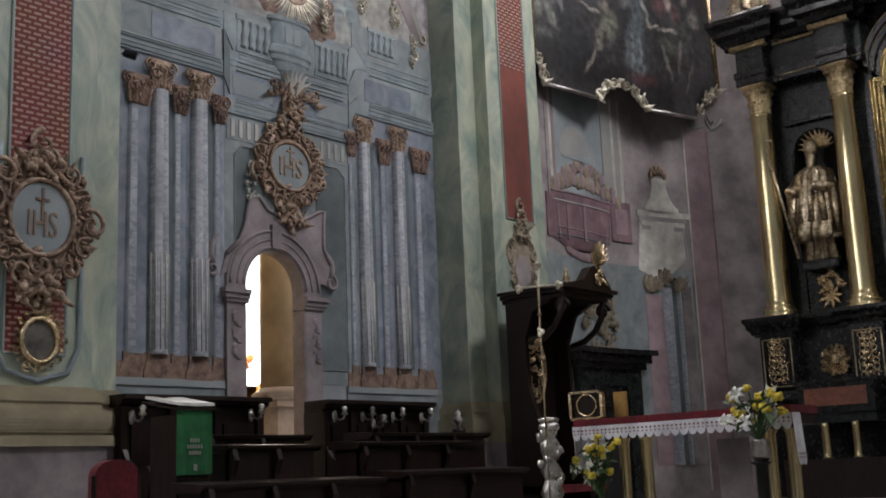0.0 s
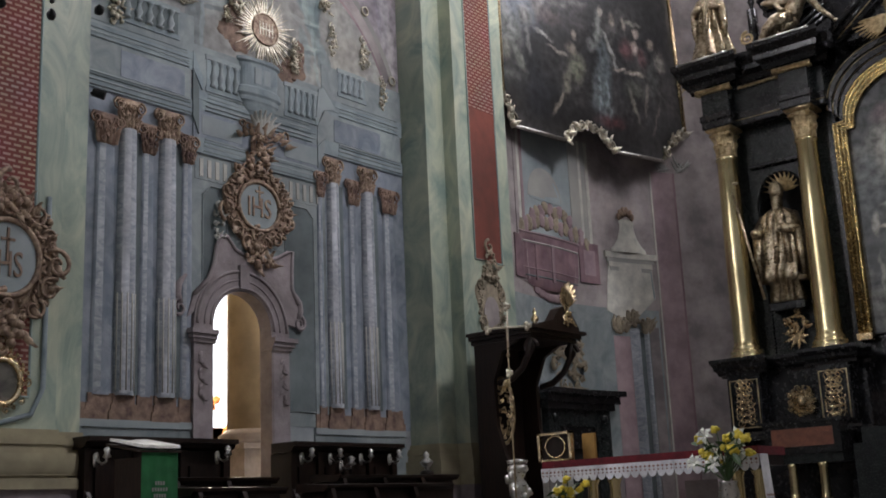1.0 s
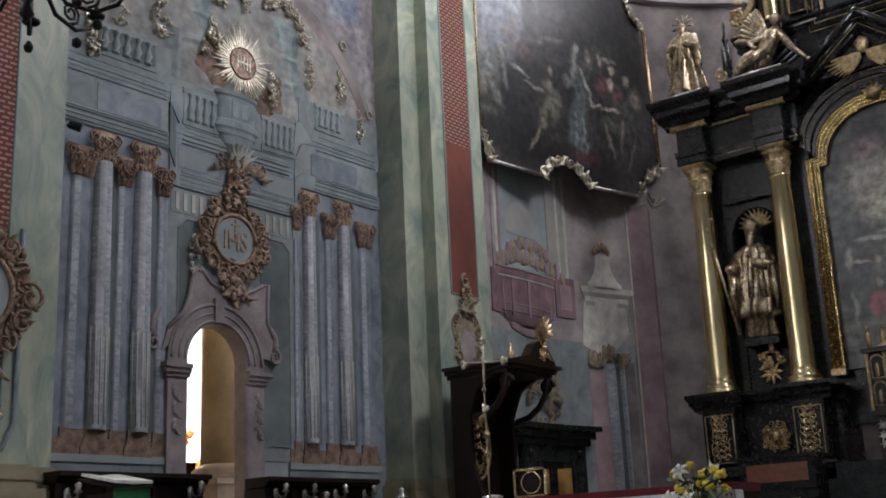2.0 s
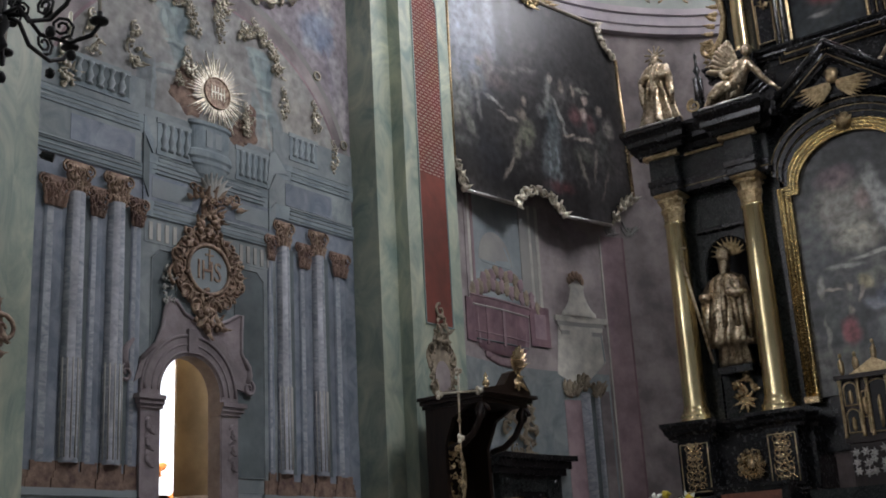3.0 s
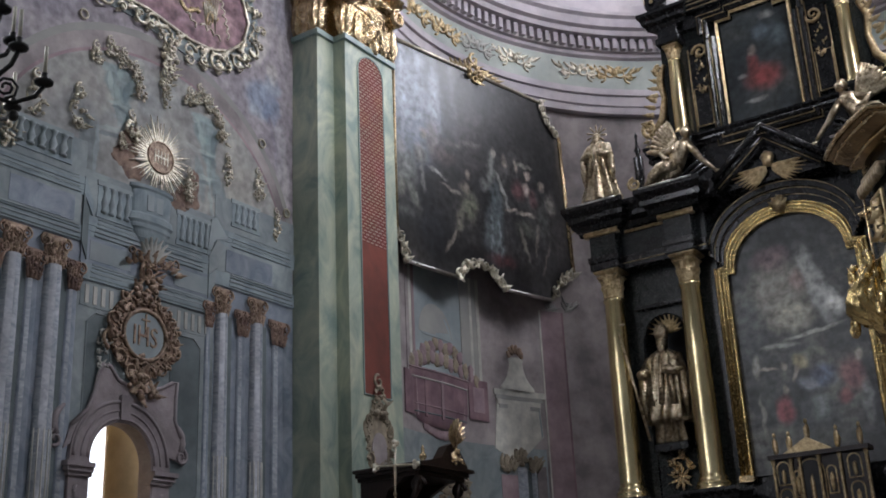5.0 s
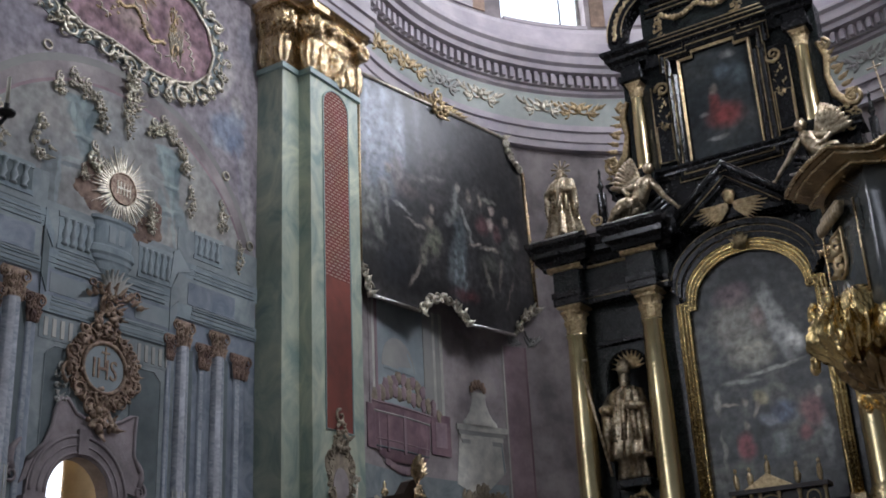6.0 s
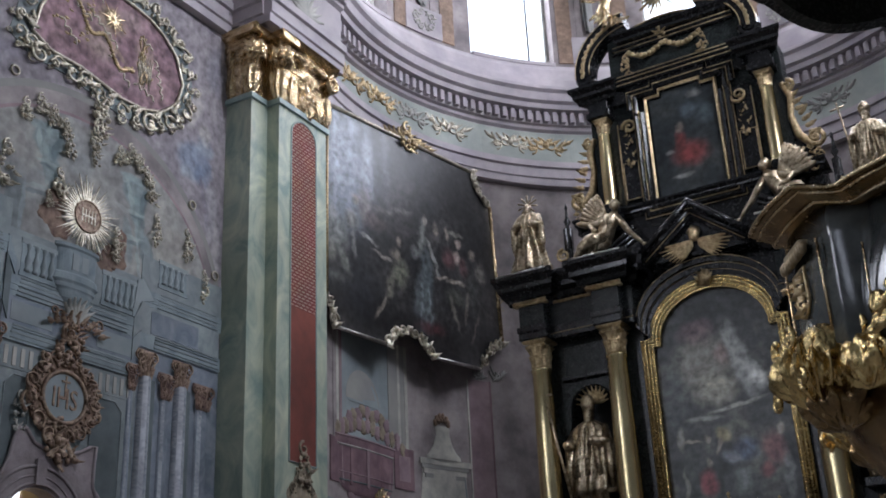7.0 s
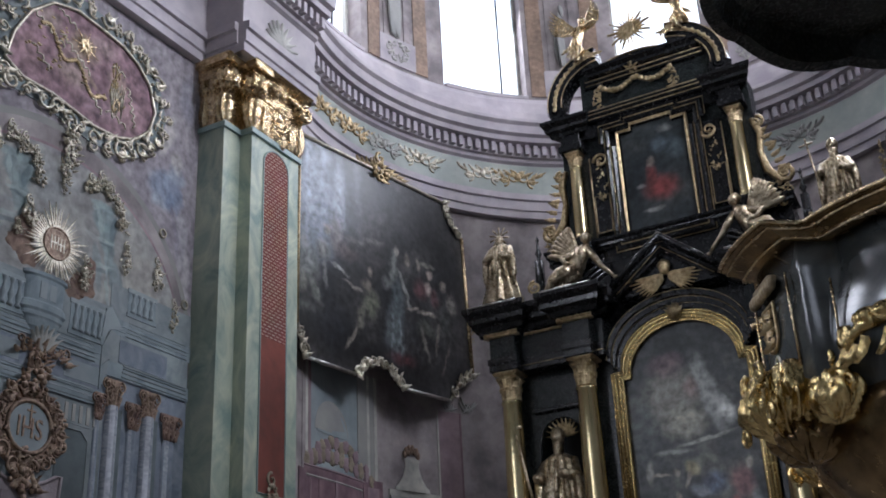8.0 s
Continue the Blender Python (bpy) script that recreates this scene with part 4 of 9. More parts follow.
# ---------------- pilasters ----------------
def pilaster(yb0, yb1, ya0, ya1, xa, xb, panel, name_label):
    p = thing("pilaster", name_label, "pilaster", (-7, yb0, 0), "giant pilasters", "structure")
    for y0, y1, x1, m in ((ya0, ya1, xa, MARBLE_TEAL), (yb0, yb1, xb, MARBLE_GREEN)):
        bm = bmesh.new()
        box(bm, -7, x1, y0, y1, 2.5, 11.84)
        part("shaft", bm, MARBLE_GREEN, p)
        for z0, z1, g, mm in ((0.0, 1.95, 0.12, STONE_PINK), (1.95, 2.06, 0.17, CREAM_BASE)):
            bm = bmesh.new()
            box(bm, -7, x1 + g, y0 - g, y1 + (g if y1 > 15 or y1 < 7.3 else 0), z0, z1)
            part("base", bm, mm, p)
        bm = bmesh.new()
        for k in range(16):
            z0 = 2.06 + 0.032 * k
            u = k / 15
            g = 0.15 * math.sqrt(max(0.0, 1 - (u / 0.42 - 1) ** 2)) * 0.4 + 0.10 if u < 0.5 else (0.085 if u < 0.62 else 0.05 + 0.05 * math.sin(math.pi * (u - 0.62) / 0.3) if u < 0.92 else 0.03)
            box(bm, -7, x1 + g, y0 - g, y1 + (g if y1 > 15 or y1 < 7.3 else 0), z0, z0 + 0.032)
        part("base_moulding", bm, CREAM_BASE, p)
        bm = bmesh.new()
        box(bm, -7, x1 + 0.05, y0 - 0.05, y1 + 0.05, 11.76, 11.86)
        part("astragal", bm, MARBLE_TEAL, p)
        # gilded capital: flaring bell, leaves, corner volutes
        bm = bmesh.new()
        for k in range(5):
            g = (0.0, 0.01, 0.03, 0.06, 0.1)[k]
            z0 = 11.86 + k * 0.23
            box(bm, -7, x1 + g, y0 - g, y1 + 0.6 * g, z0, z0 + 0.23)
        front = lambda a, b, c, x1=x1: Vector((x1 + c, a, b))
        side = lambda a, b, c, y0=y0: Vector((a, y0 - c, b))
        lead = y0 if ya0 > yb0 - 1 and yb0 > 10 else y1
        strip(bm, front, [(13.0, -0.3), (13.0, 0.12), (13.04, 0.2), (13.09, 0.17), (13.14, 0.24), (13.14, -0.3)], y0 - 0.2, y1 + 0.16)
        strip(bm, side, [(13.0, -0.3), (13.0, 0.12), (13.04, 0.2), (13.09, 0.17), (13.14, 0.22), (13.14, -0.3)], -7, x1 + 0.22)
        bell = part("capital", bm, GOLD, p, "gilded leafy capital")
        # tall leaf and swelling upper leaf on the free corner, smaller ones along the faces
        U = lambda a, b, c, x1=x1, y=lead: Vector((x1 + c, y + a, b))
        bm = bmesh.new()
        acanthus(bm, U, 0.0, 12.2, -0.03, 0.15, 0.36, 0.15, 3, 7)
        part("tall_leaf", bm, GOLD, bell, smooth=True)
        bm = bmesh.new()
        acanthus(bm, U, 0.0, 12.72, 0.02, 0.21, 0.24, 0.21, 5, 9)
        for k in range(7):
            t = radians(-30 + 40 * k)
            lump(bm, U(0.2 * math.cos(t) * (-1 if lead == y0 else 1), 12.6 + 0.02 * (k % 2), 0.02 + 0.2 * math.sin(t)), 0.045, 0.045, 0.06, k, 0.4)
        part("curled_leaf", bm, GOLD, bell, smooth=True)
        for q, x in enumerate((-6.9, -6.66)):
            if x < x1 - 0.15:
                bm = bmesh.new()
                acanthus(bm, side, x, 12.2, 0.0, 0.1, 0.33, 0.07, 11 + q, 5, 40, 28)
                acanthus(bm, side, x, 12.7, 0.03, 0.1, 0.2, 0.09, 15 + q, 5, 40, 28)
                part("side_leaf", bm, GOLD, bell, smooth=True)
        if y1 - y0 > 1:
            yc = 0.5 * (y0 + y1)
            bm = bmesh.new()
            rocaille(bm, front, oval(yc + 0.05, 12.3, 0.2, 0.26, 12), 0.15, 4, 1, 0.04)
            for q in range(12):
                t = radians(30 * q)
                leaf(bm, front, yc + 0.05, 12.3, 0.06, 0.16, 0.07, 30 * q, 0.15)
            part("rosette", bm, GOLD, bell, smooth=True)
            for q, (a, b, h) in enumerate(((yc - 0.38, 12.15, 0.3), (yc + 0.42, 12.15, 0.32), (y1 - 0.04, 12.2, 0.34), (yc + 0.12, 11.95, 0.18))):
                bm = bmesh.new()
                acanthus(bm, front, a, b, 0.02, 0.13, h, 0.09, 21 + q, 7, 50, 30)
                part("face_leaf", bm, GOLD, bell, smooth=True)
            bm = bmesh.new()
            for q in range(9):
                lump(bm, front(y0 + 0.3 + 0.11 * q, 12.86 - 0.02 * math.sin(q), 0.14), 0.06, 0.06, 0.06, q, 0.6)
                leaf(bm, front, y0 + 0.28 + 0.11 * q, 12.8, 0.1, 0.16, 0.1, 90 + 40 * (q % 3 - 1), 0.3)
            pendant(bm, front, yc - 0.1, 13.0, 0.3, 0.3, 9, c=0.14)
            part("garland", bm, GOLD, bell, smooth=True)
            bm = bmesh.new()
            far = y1 if lead == y0 else y0
            plate(bm, front, oval(far - 0.02, 12.74, 0.17, 0.17, 28), 0.06, 0.2)
            scroll(bm, front, far - 0.02, 12.74, 0.2, 0.17, 90, 2.0, 0.035, flip=1, n=40)
            part("volute", bm, GOLD, bell, smooth=True)
    y0, y1, z0, z1 = panel
    yc = 0.5 * (y0 + y1)
    face = lambda a, b, c: Vector((xb + c, a, b))
    out = [(y0, z0), (y1, z0)] + oval(yc, z1, 0.5 * (y1 - y0), 0.32, 10, 0, 180)
    zs = 8.1 if yb0 > 10 else z0
    bm = bmesh.new()
    plate(bm, face, [(y0, zs), (y1, zs)] + out[2:], 0, 0.012)
    part("damask_panel", bm, DAMASK, p, "red damask panel with yellow dashes")
    if zs > z0:
        bm = bmesh.new()
        plate(bm, face, [(y0, z0), (y1, z0), (y1, zs), (y0, zs)], 0, 0.010)
        part("plain_panel", bm, RED_PLAIN, p, "plain red-brown lower panel")
        bm = bmesh.new()
        plate(bm, face, [(yc + (0.36 + 0.06 * math.sin(5 * t)) * math.cos(t), 4.82 + (0.6 + 0.05 * math.sin(7 * t)) * math.sin(t)) for t in (2 * math.pi * q / 48 for q in range(48))], 0.0, 0.008)
        rocaille(bm, face, oval(yc, 4.8, 0.28, 0.46, 20), 0.17, 13, 1, 0.0)
        pendant(bm, face, yc, 5.65, 0.4, 0.45, 5, c=0.02)
        part("painted_cartouche", bm, FRESCO_OLIVE, p, "dull painted cartouche under the red panel", True)
        bm = bmesh.new()
        plate(bm, face, oval(yc, 4.62, 0.2, 0.3, 24), 0.0, 0.02)
        part("cartouche_field", bm, FRESCO_VIOLET, p)
    bm = bmesh.new()
    rim(bm, face, out, 0.016, 0.012)
    part("panel_frame", bm, MARBLE_TEAL, p)
    return p


pilaster(13.82, 15.2, 13.38, 13.82, -6.44, -6.18, (14.16, 14.88, 5.5, 11.35), "green marbled giant pilaster with red damask panel and gilded capital")
pilaster(5.35, 6.75, 6.75, 7.2, -6.42, -6.18, (5.72, 6.42, 2.9, 11.4), "green marbled giant pilaster with red damask panel beside the portal")

def letters(name, text, m, size, mat, parent, depth=0.006):
    """Letters in the built-in font, laid on a surface by the pose m."""
    cu = bpy.data.curves.new(name, "FONT")
    cu.body, cu.size, cu.align_x, cu.align_y, cu.extrude, cu.resolution_u = text, size, "CENTER", "CENTER", depth, 3
    tmp = bpy.data.objects.new(name, cu)
    scene.collection.objects.link(tmp)
    bpy.context.view_layer.update()
    me = bpy.data.meshes.new_from_object(tmp)
    bpy.data.objects.remove(tmp)
    me.transform(m)
    me.materials.clear()
    me.materials.append(mat)
    o = new(name, me)
    o.parent = parent
    if parent.parent is None and parent.data is None:
        o.matrix_parent_inverse = parent.matrix_basis.inverted()
    return o


ON_WALL = Matrix(((0, 0, 1, 0), (1, 0, 0, 0), (0, 1, 0, 0), (0, 0, 0, 1)))   # text x to +y, text up to +z, facing +x


def poly_part(name, pts, c0, c1, mat, parent=None, F=wall_map, label=""):
    bm = bmesh.new()
    plate(bm, F, pts, c0, c1)
    return part(name, bm, mat, parent or wall, label)


def rect_part(name, a0, a1, b0, b1, c0, c1, mat, parent=None, F=wall_map, label="", n=1):
    bm = bmesh.new()
    block(bm, F, a0, a1, b0, b1, c0, c1, n)
    return part(name, bm, mat, parent or wall, label)


# ---------------- the painted wall ----------------
# lunette and its violet band
AC = (10.38, 7.55)
ell = lambda ra, rb: oval(AC[0], AC[1], ra, rb, 40, 0, 180)
rect_part("painted_field", 7.2, 13.4, 7.3, 13.12, 0, 0.006, SPANDREL_FRESCO)
poly_part("painted_arch_band", ell(3.06, 2.92), 0.004, 0.010, FRESCO_TAN)
poly_part("painted_arch_band", ell(2.96, 2.8), 0.008, 0.014, FRESCO_VIOLET)
poly_part("painted_arch_band", ell(2.82, 2.52), 0.012, 0.018, FRESCO_PINK)
poly_part("painted_lunette", ell(2.77, 2.47), 0.016, 0.022, LUNETTE_FRESCO)
for a, b in ((7.55, 9.2), (8.95, 10.25), (12.6, 9.55), (13.2, 8.5)):
    bm = bmesh.new()
    rim(bm, wall_map, oval(a, b, 0.07, 0.07, 12), 0.018, 0.03)
    part("roundel", bm, GOLD_PALE, wall, smooth=True)

# lower storey
DOOR_EDGE = [(PY0, 2.8)] + oval(PC, PSPR, PR + 0.01, PR + 0.01, 20, 180, 0) + [(PY1, 2.8)]
poly_part("painted_field", [(7.2, 2.8)] + DOOR_EDGE + [(13.4, 2.8), (13.4, 7.4), (7.2, 7.4)], 0, 0.005, FRESCO_BLUE)
poly_part("painted_field", [(9.12, 2.8)] + DOOR_EDGE + [(11.62, 2.8), (11.62, 6.42), (9.12, 6.42)], 0.004, 0.010, FRESCO_GREEN)
for pts in ([(9.33, 4.45), (9.62, 5.0), (9.75, 5.3), (9.75, 5.97), (9.46, 5.97), (9.33, 5.84)], [(10.86, 3.0), (11.36, 3.0), (11.36, 5.84), (11.22, 5.97), (10.8, 5.97), (10.8, 5.2)]):
    poly_part("painted_panel", pts, 0.009, 0.014, FRESCO_SHADE)
    bm = bmesh.new()
    rim(bm, wall_map, pts, 0.015, 0.014, n=4)
    part("panel_border", bm, FRESCO_GREEN, wall)

# painted columns, each with its shade, pilaster, base and capital
def painted_column(y, w, z0, z1, mat, relief):
    bm = bmesh.new()
    rows = []
    n = 8
    for z, k in ((z0, 1.0), (z0 + 0.05, 1.0), (z0 + 1.15, 1.0), (z1, 0.86)):
        rows.append([bm.verts.new(wall_map(y - w * k * math.cos(math.pi * i / n), z, 0.012 + relief * math.sin(math.pi * i / n))) for i in range(n + 1)])
    for r0, r1 in zip(rows, rows[1:]):
        for i in range(n):
            bm.faces.new((r0[i], r0[i + 1], r1[i + 1], r1[i]))
    part("painted_column", bm, mat, wall, "blue-grey marbled painted column", True)
    # the pale lit stripe that the painter gave the shaft
    bm = bmesh.new()
    rows = [[bm.verts.new(wall_map(y - w * k * math.cos(t), z, 0.015 + relief * math.sin(t))) for t in (0.75, 1.0, 1.25, 1.5)] for z, k in ((z0 + 0.02, 1.0), (z0 + 1.15, 1.0), (z1, 0.86))]
    for r0, r1 in zip(rows, rows[1:]):
        for i in range(3):
            bm.faces.new((r0[i], r0[i + 1], r1[i + 1], r1[i]))
    part("painted_highlight", bm, FRESCO_LIGHT if relief > 0.03 else FRESCO_COLUMN, wall, smooth=True)
    if relief > 0.03:
        for k in range(5):
            t = math.pi * (k + 0.7) / 6.2
            a, c = y - w * math.cos(t), 0.014 + relief * math.sin(t)
            bm = bmesh.new()
            tube(bm, [wall_map(a, z0 + 0.06, c), wall_map(a, z0 + 1.25, c)], 0.010, 5)
            part("flute", bm, FRESCO_WHITE, wall, smooth=True)


def painted_capital(y, w, z0, z1, seed, mat):
    bm = bmesh.new()
    h = z1 - z0
    plate(bm, wall_map, [(y - w * 0.8, z0), (y + w * 0.8, z0), (y + w * 0.95, z1 - 0.1), (y + w * 1.35, z1 - 0.04), (y + w * 1.35, z1), (y - w * 1.35, z1), (y - w * 1.35, z1 - 0.04), (y - w * 0.95, z1 - 0.1)], 0.012, 0.05)
    r = random.Random(seed * 9)
    for k in range(14):
        u, v = r.uniform(-1.1, 1.1), r.uniform(0.1, 0.9)
        scroll(bm, wall_map, y + w * u * (0.75 + 0.35 * v), z0 + h * v, 0.05, h * r.uniform(0.07, 0.13), r.uniform(0, 360), 1.2, 0.011, flip=r.choice((-1, 1)))
        lump(bm, wall_map(y + w * r.uniform(-1, 1), z0 + h * r.uniform(0.1, 0.85), 0.05), 0.025, 0.028, 0.035, k, 0.5, seg=6, rings=4)
    for k in range(4):
        leaf(bm, wall_map, y + (k - 1.5) * w * 0.55, z0, 0.045, h * 0.42, w * 0.5, 90 + (1.5 - k) * 9, 0.12)
        leaf(bm, wall_map, y + (k - 1.5) * w * 0.6, z0 + h * 0.3, 0.045, h * 0.4, w * 0.45, 90 + (1.5 - k) * 14, 0.15)
    for q in (-1, 1):
        scroll(bm, wall_map, y + q * w * 1.15, z1 - h * 0.24, 0.06, h * 0.2, 90, 1.5, 0.017, flip=-q)
    part("gilded_capital", bm, mat, wall, "worn gilded leafy capital", True)


for i, (y, w, kind) in enumerate(((7.82, 0.15, 0), (8.14, 0.14, 1), (8.45, 0.10, 0), (8.75, 0.14, 1), (9.07, 0.09, 0),
                                  (11.5, 0.06, 0), (11.76, 0.125, 1), (12.2, 0.11, 0), (12.51, 0.13, 1), (13.0, 0.15, 0))):
    if kind:
        rect_part("painted_shade", y + w * 0.8, y + w * 1.9, 3.08, 6.45, 0.005, 0.009, FRESCO_SHADE)
        painted_column(y, w, 3.08, 6.45, FRESCO_COLUMN, 0.11)
        painted_capital(y, w, 6.43, 6.86, i, FRESCO_GILT)
    else:
        painted_column(y, w, 3.08, 6.3, FRESCO_BLUE, 0.03)
        painted_capital(y, w, 6.2, 6.6, i, FRESCO_BROWN)
    bm = bmesh.new()
    for z0, z1, g in ((2.78, 2.9, 1.5), (2.9, 2.98, 1.3), (2.98, 3.1, 1.12)):
        block(bm, wall_map, y - w * g, y + w * g, z0, z1, 0.006, 0.03 + 0.012 * g * kind + 0.0007 * i)
    part("painted_base", bm, FRESCO_BROWN, wall)
for a0, a1 in ((7.45, 9.24), (11.32, 13.22)):
    rect_part("painted_plinth", a0 + 0.03, a1 - 0.03, 2.79, 2.985, 0.003, 0.026, FRESCO_BROWN)
    for z0, z1, g, m in ((2.70, 2.79, 0.05, FRESCO_SKY), (2.60, 2.70, 0.028, FRESCO_GREEN), (2.52, 2.60, 0.04, FRESCO_TEAL), (1.0, 2.52, 0.02, FRESCO_GREEN)):
        rect_part("painted_ledge", a0, a1, z0, z1, 0, g, m)

# painted entablature: two advancing blocks and a recessed middle
for a0, a1, k in ((7.22, 9.16, 1), (11.58, 13.38, -1)):
    rect_part("painted_entablature", a0, a1, 6.9, 7.12, 0.02, 0.034, FRESCO_TEAL)
    rect_part("painted_frieze", a0 + 0.05, a1 - 0.05, 7.12, 7.55, 0.02, 0.035, FRESCO_GREEN)
    m0, m1 = (8.0, 9.0) if k > 0 else (11.82, 12.85)
    rect_part("painted_panel", m0, m1, 7.14, 7.5, 0.034, 0.042, FRESCO_BLUE)
    for z0, z1, g in ((7.55, 7.62, 0.036), (7.62, 7.70, 0.041), (7.70, 7.80, 0.047)):
        rect_part("painted_cornice", a0 - 0.02, a1 + 0.02, z0, z1, 0.02, g, FRESCO_TEAL)
    rect_part("painted_shade", a1 if k > 0 else a0 - 0.32, a1 + 0.32 if k > 0 else a0, 6.42, 7.72, 0.012, 0.02, FRESCO_SHADE if k > 0 else FRESCO_TEAL)
    rect_part("painted_parapet", a0, a1, 7.80, 8.34, 0.018, 0.03, FRESCO_GREEN)
for pts, m in (([(11.46, 6.64), (11.6, 6.9), (11.6, 7.12), (11.46, 6.98)], FRESCO_SKY), ([(11.46, 7.0), (11.62, 7.14), (11.84, 7.52), (11.62, 7.6), (11.46, 7.28)], FRESCO_GREEN), ([(11.42, 7.3), (11.58, 7.58), (11.86, 7.66), (11.6, 7.95), (11.5, 7.9)], FRESCO_SKY),
               ([(9.14, 7.6), (9.24, 7.3), (9.24, 6.66), (9.14, 6.9)], FRESCO_SHADE), ([(9.14, 7.82), (9.3, 7.5), (9.3, 7.3), (9.14, 7.58)], FRESCO_TEAL)):
    poly_part("painted_return", pts, 0.02, 0.05, m)
for a0, a1, base, zs in ((7.3, 9.13, 0.02, (6.93, 7.0, 7.06, 7.1, 7.57, 7.64, 7.69, 7.75, 7.79)), (11.9, 13.34, 0.02, (6.93, 7.0, 7.06, 7.1, 7.57, 7.64, 7.69, 7.75, 7.79)), (9.32, 11.4, 0.016, (6.43, 6.5, 6.56, 6.6, 7.02, 7.08, 7.14, 7.2, 7.26))):
    for k, z in enumerate(zs):
        rect_part("painted_moulding", a0 + 0.01 * k, a1 - 0.012 * k, z, z + (0.014, 0.026)[k % 2], base, 0.0445 + 0.0006 * k, (FRESCO_SHADE, FRESCO_SKY)[k % 2])
rect_part("painted_entablature", 9.16, 11.58, 6.40, 6.62, 0.016, 0.04, FRESCO_TEAL)
rect_part("painted_frieze", 9.16, 11.58, 6.62, 7.0, 0.016, 0.03, FRESCO_BLUE)
for a0, a1 in ((9.3, 10.0), (10.8, 11.5)):
    rect_part("painted_panel", a0, a1, 6.68, 6.95, 0.028, 0.034, FRESCO_SKY)
for z0, z1, g in ((7.0, 7.08, 0.032), (7.08, 7.16, 0.037), (7.16, 7.28, 0.043)):
    rect_part("painted_cornice", 9.16, 11.58, z0, z1, 0.016, g, FRESCO_TEAL)
rect_part("painted_parapet", 9.16, 11.58, 7.28, 7.95, 0.014, 0.026, FRESCO_GREEN)
rect_part("painted_frieze", 9.2, 11.5, 6.04, 6.37, 0.012, 0.02, FRESCO_GREEN)
for i in range(17):
    y = 9.27 + i * 0.135
    if 9.8 < y < 10.8:
        continue
    rect_part("painted_bracket", y, y + 0.06, 6.08, 6.33, 0.02, 0.032, FRESCO_WHITE)


def balusters(a0, a1, z0, z1, n):
    rect_part("painted_panel", a0 - 0.04, a1 + 0.04, z0 - 0.03, z1 + 0.03, 0.028, 0.034, FRESCO_SHADE if a0 < 9 else FRESCO_TEAL)
    rect_part("painted_rail", a0 - 0.06, a1 + 0.06, z1, z1 + 0.07, 0.03, 0.044, FRESCO_SKY)
    rect_part("painted_rail", a0 - 0.06, a1 + 0.06, z0 - 0.07, z0, 0.03, 0.044, FRESCO_TEAL)
    h = z1 - z0
    for i in range(n):
        y = a0 + (a1 - a0) * (i + 0.5) / n
        bm = bmesh.new()
        w = (a1 - a0) / n
        tube(bm, [wall_map(y + 0.12 * (u - 0.5) * w, z0 + h * u, 0.035) for u in (0, 0.1, 0.16, 0.38, 0.6, 0.78, 0.88, 1.0)], [w * k for k in (0.34, 0.34, 0.2, 0.38, 0.22, 0.15, 0.26, 0.34)], 8)
        part("painted_baluster", bm, FRESCO_SKY, wall, smooth=True)


balusters(9.42, 9.95, 7.38, 7.78, 4)
balusters(10.86, 11.46, 7.38, 7.78, 5)
balusters(8.0, 8.85, 7.98, 8.3, 5)
balusters(11.98, 12.5, 7.98, 8.3, 4)
# bowed pedestal under the sun
bm = bmesh.new()
rows = []
for z, w in ((8.0, 0.40), (7.95, 0.41), (7.92, 0.36), (7.58, 0.35), (7.55, 0.40), (7.46, 0.42), (7.42, 0.37), (7.36, 0.37), (7.33, 0.33), (7.22, 0.27), (7.18, 0.21), (7.1, 0.15), (7.05, 0.06)):
    rows.append([bm.verts.new(wall_map(10.32 - w * math.cos(math.pi * i / 16), z, 0.02 + 0.3 * w * math.sin(math.pi * i / 16))) for i in range(17)])
for r0, r1 in zip(rows, rows[1:]):
    for i in range(16):
        bm.faces.new((r0[i], r0[i + 1], r1[i + 1], r1[i]))
part("painted_pedestal", bm, FRESCO_TEAL, wall)
for k in range(2):
    rect_part("painted_panel", 10.17 + k * 0.17, 10.29 + k * 0.17, 7.62, 7.86, 0.09, 0.128, FRESCO_SKY)
# fan-shaped shell bracket and its gilding
bm = bmesh.new()
for k in range(7):
    leaf(bm, wall_map, 10.38, 6.9, 0.04, 0.36, 0.13, 40 + k * 17, 0.15)
part("shell_bracket", bm, FRESCO_WHITE, wall, smooth=True)
bm = bmesh.new()
for k in range(9):
    leaf(bm, wall_map, 10.38 + 0.1 * (k - 4), 6.9 - 0.02 * abs(k - 4), 0.06, 0.16, 0.12, 90 + (4 - k) * 22, 0.4)
    scroll(bm, wall_map, 10.38 + 0.1 * (k - 4), 6.86 + 0.03 * abs(k - 4), 0.07, 0.07, 40 * k, 1.2, 0.015)
pendant(bm, wall_map, 10.38, 6.86, 0.3, 0.3, 4, c=0.05)
part("gilded_garland", bm, FRESCO_GILT, wall, "gilded stucco garland", True)

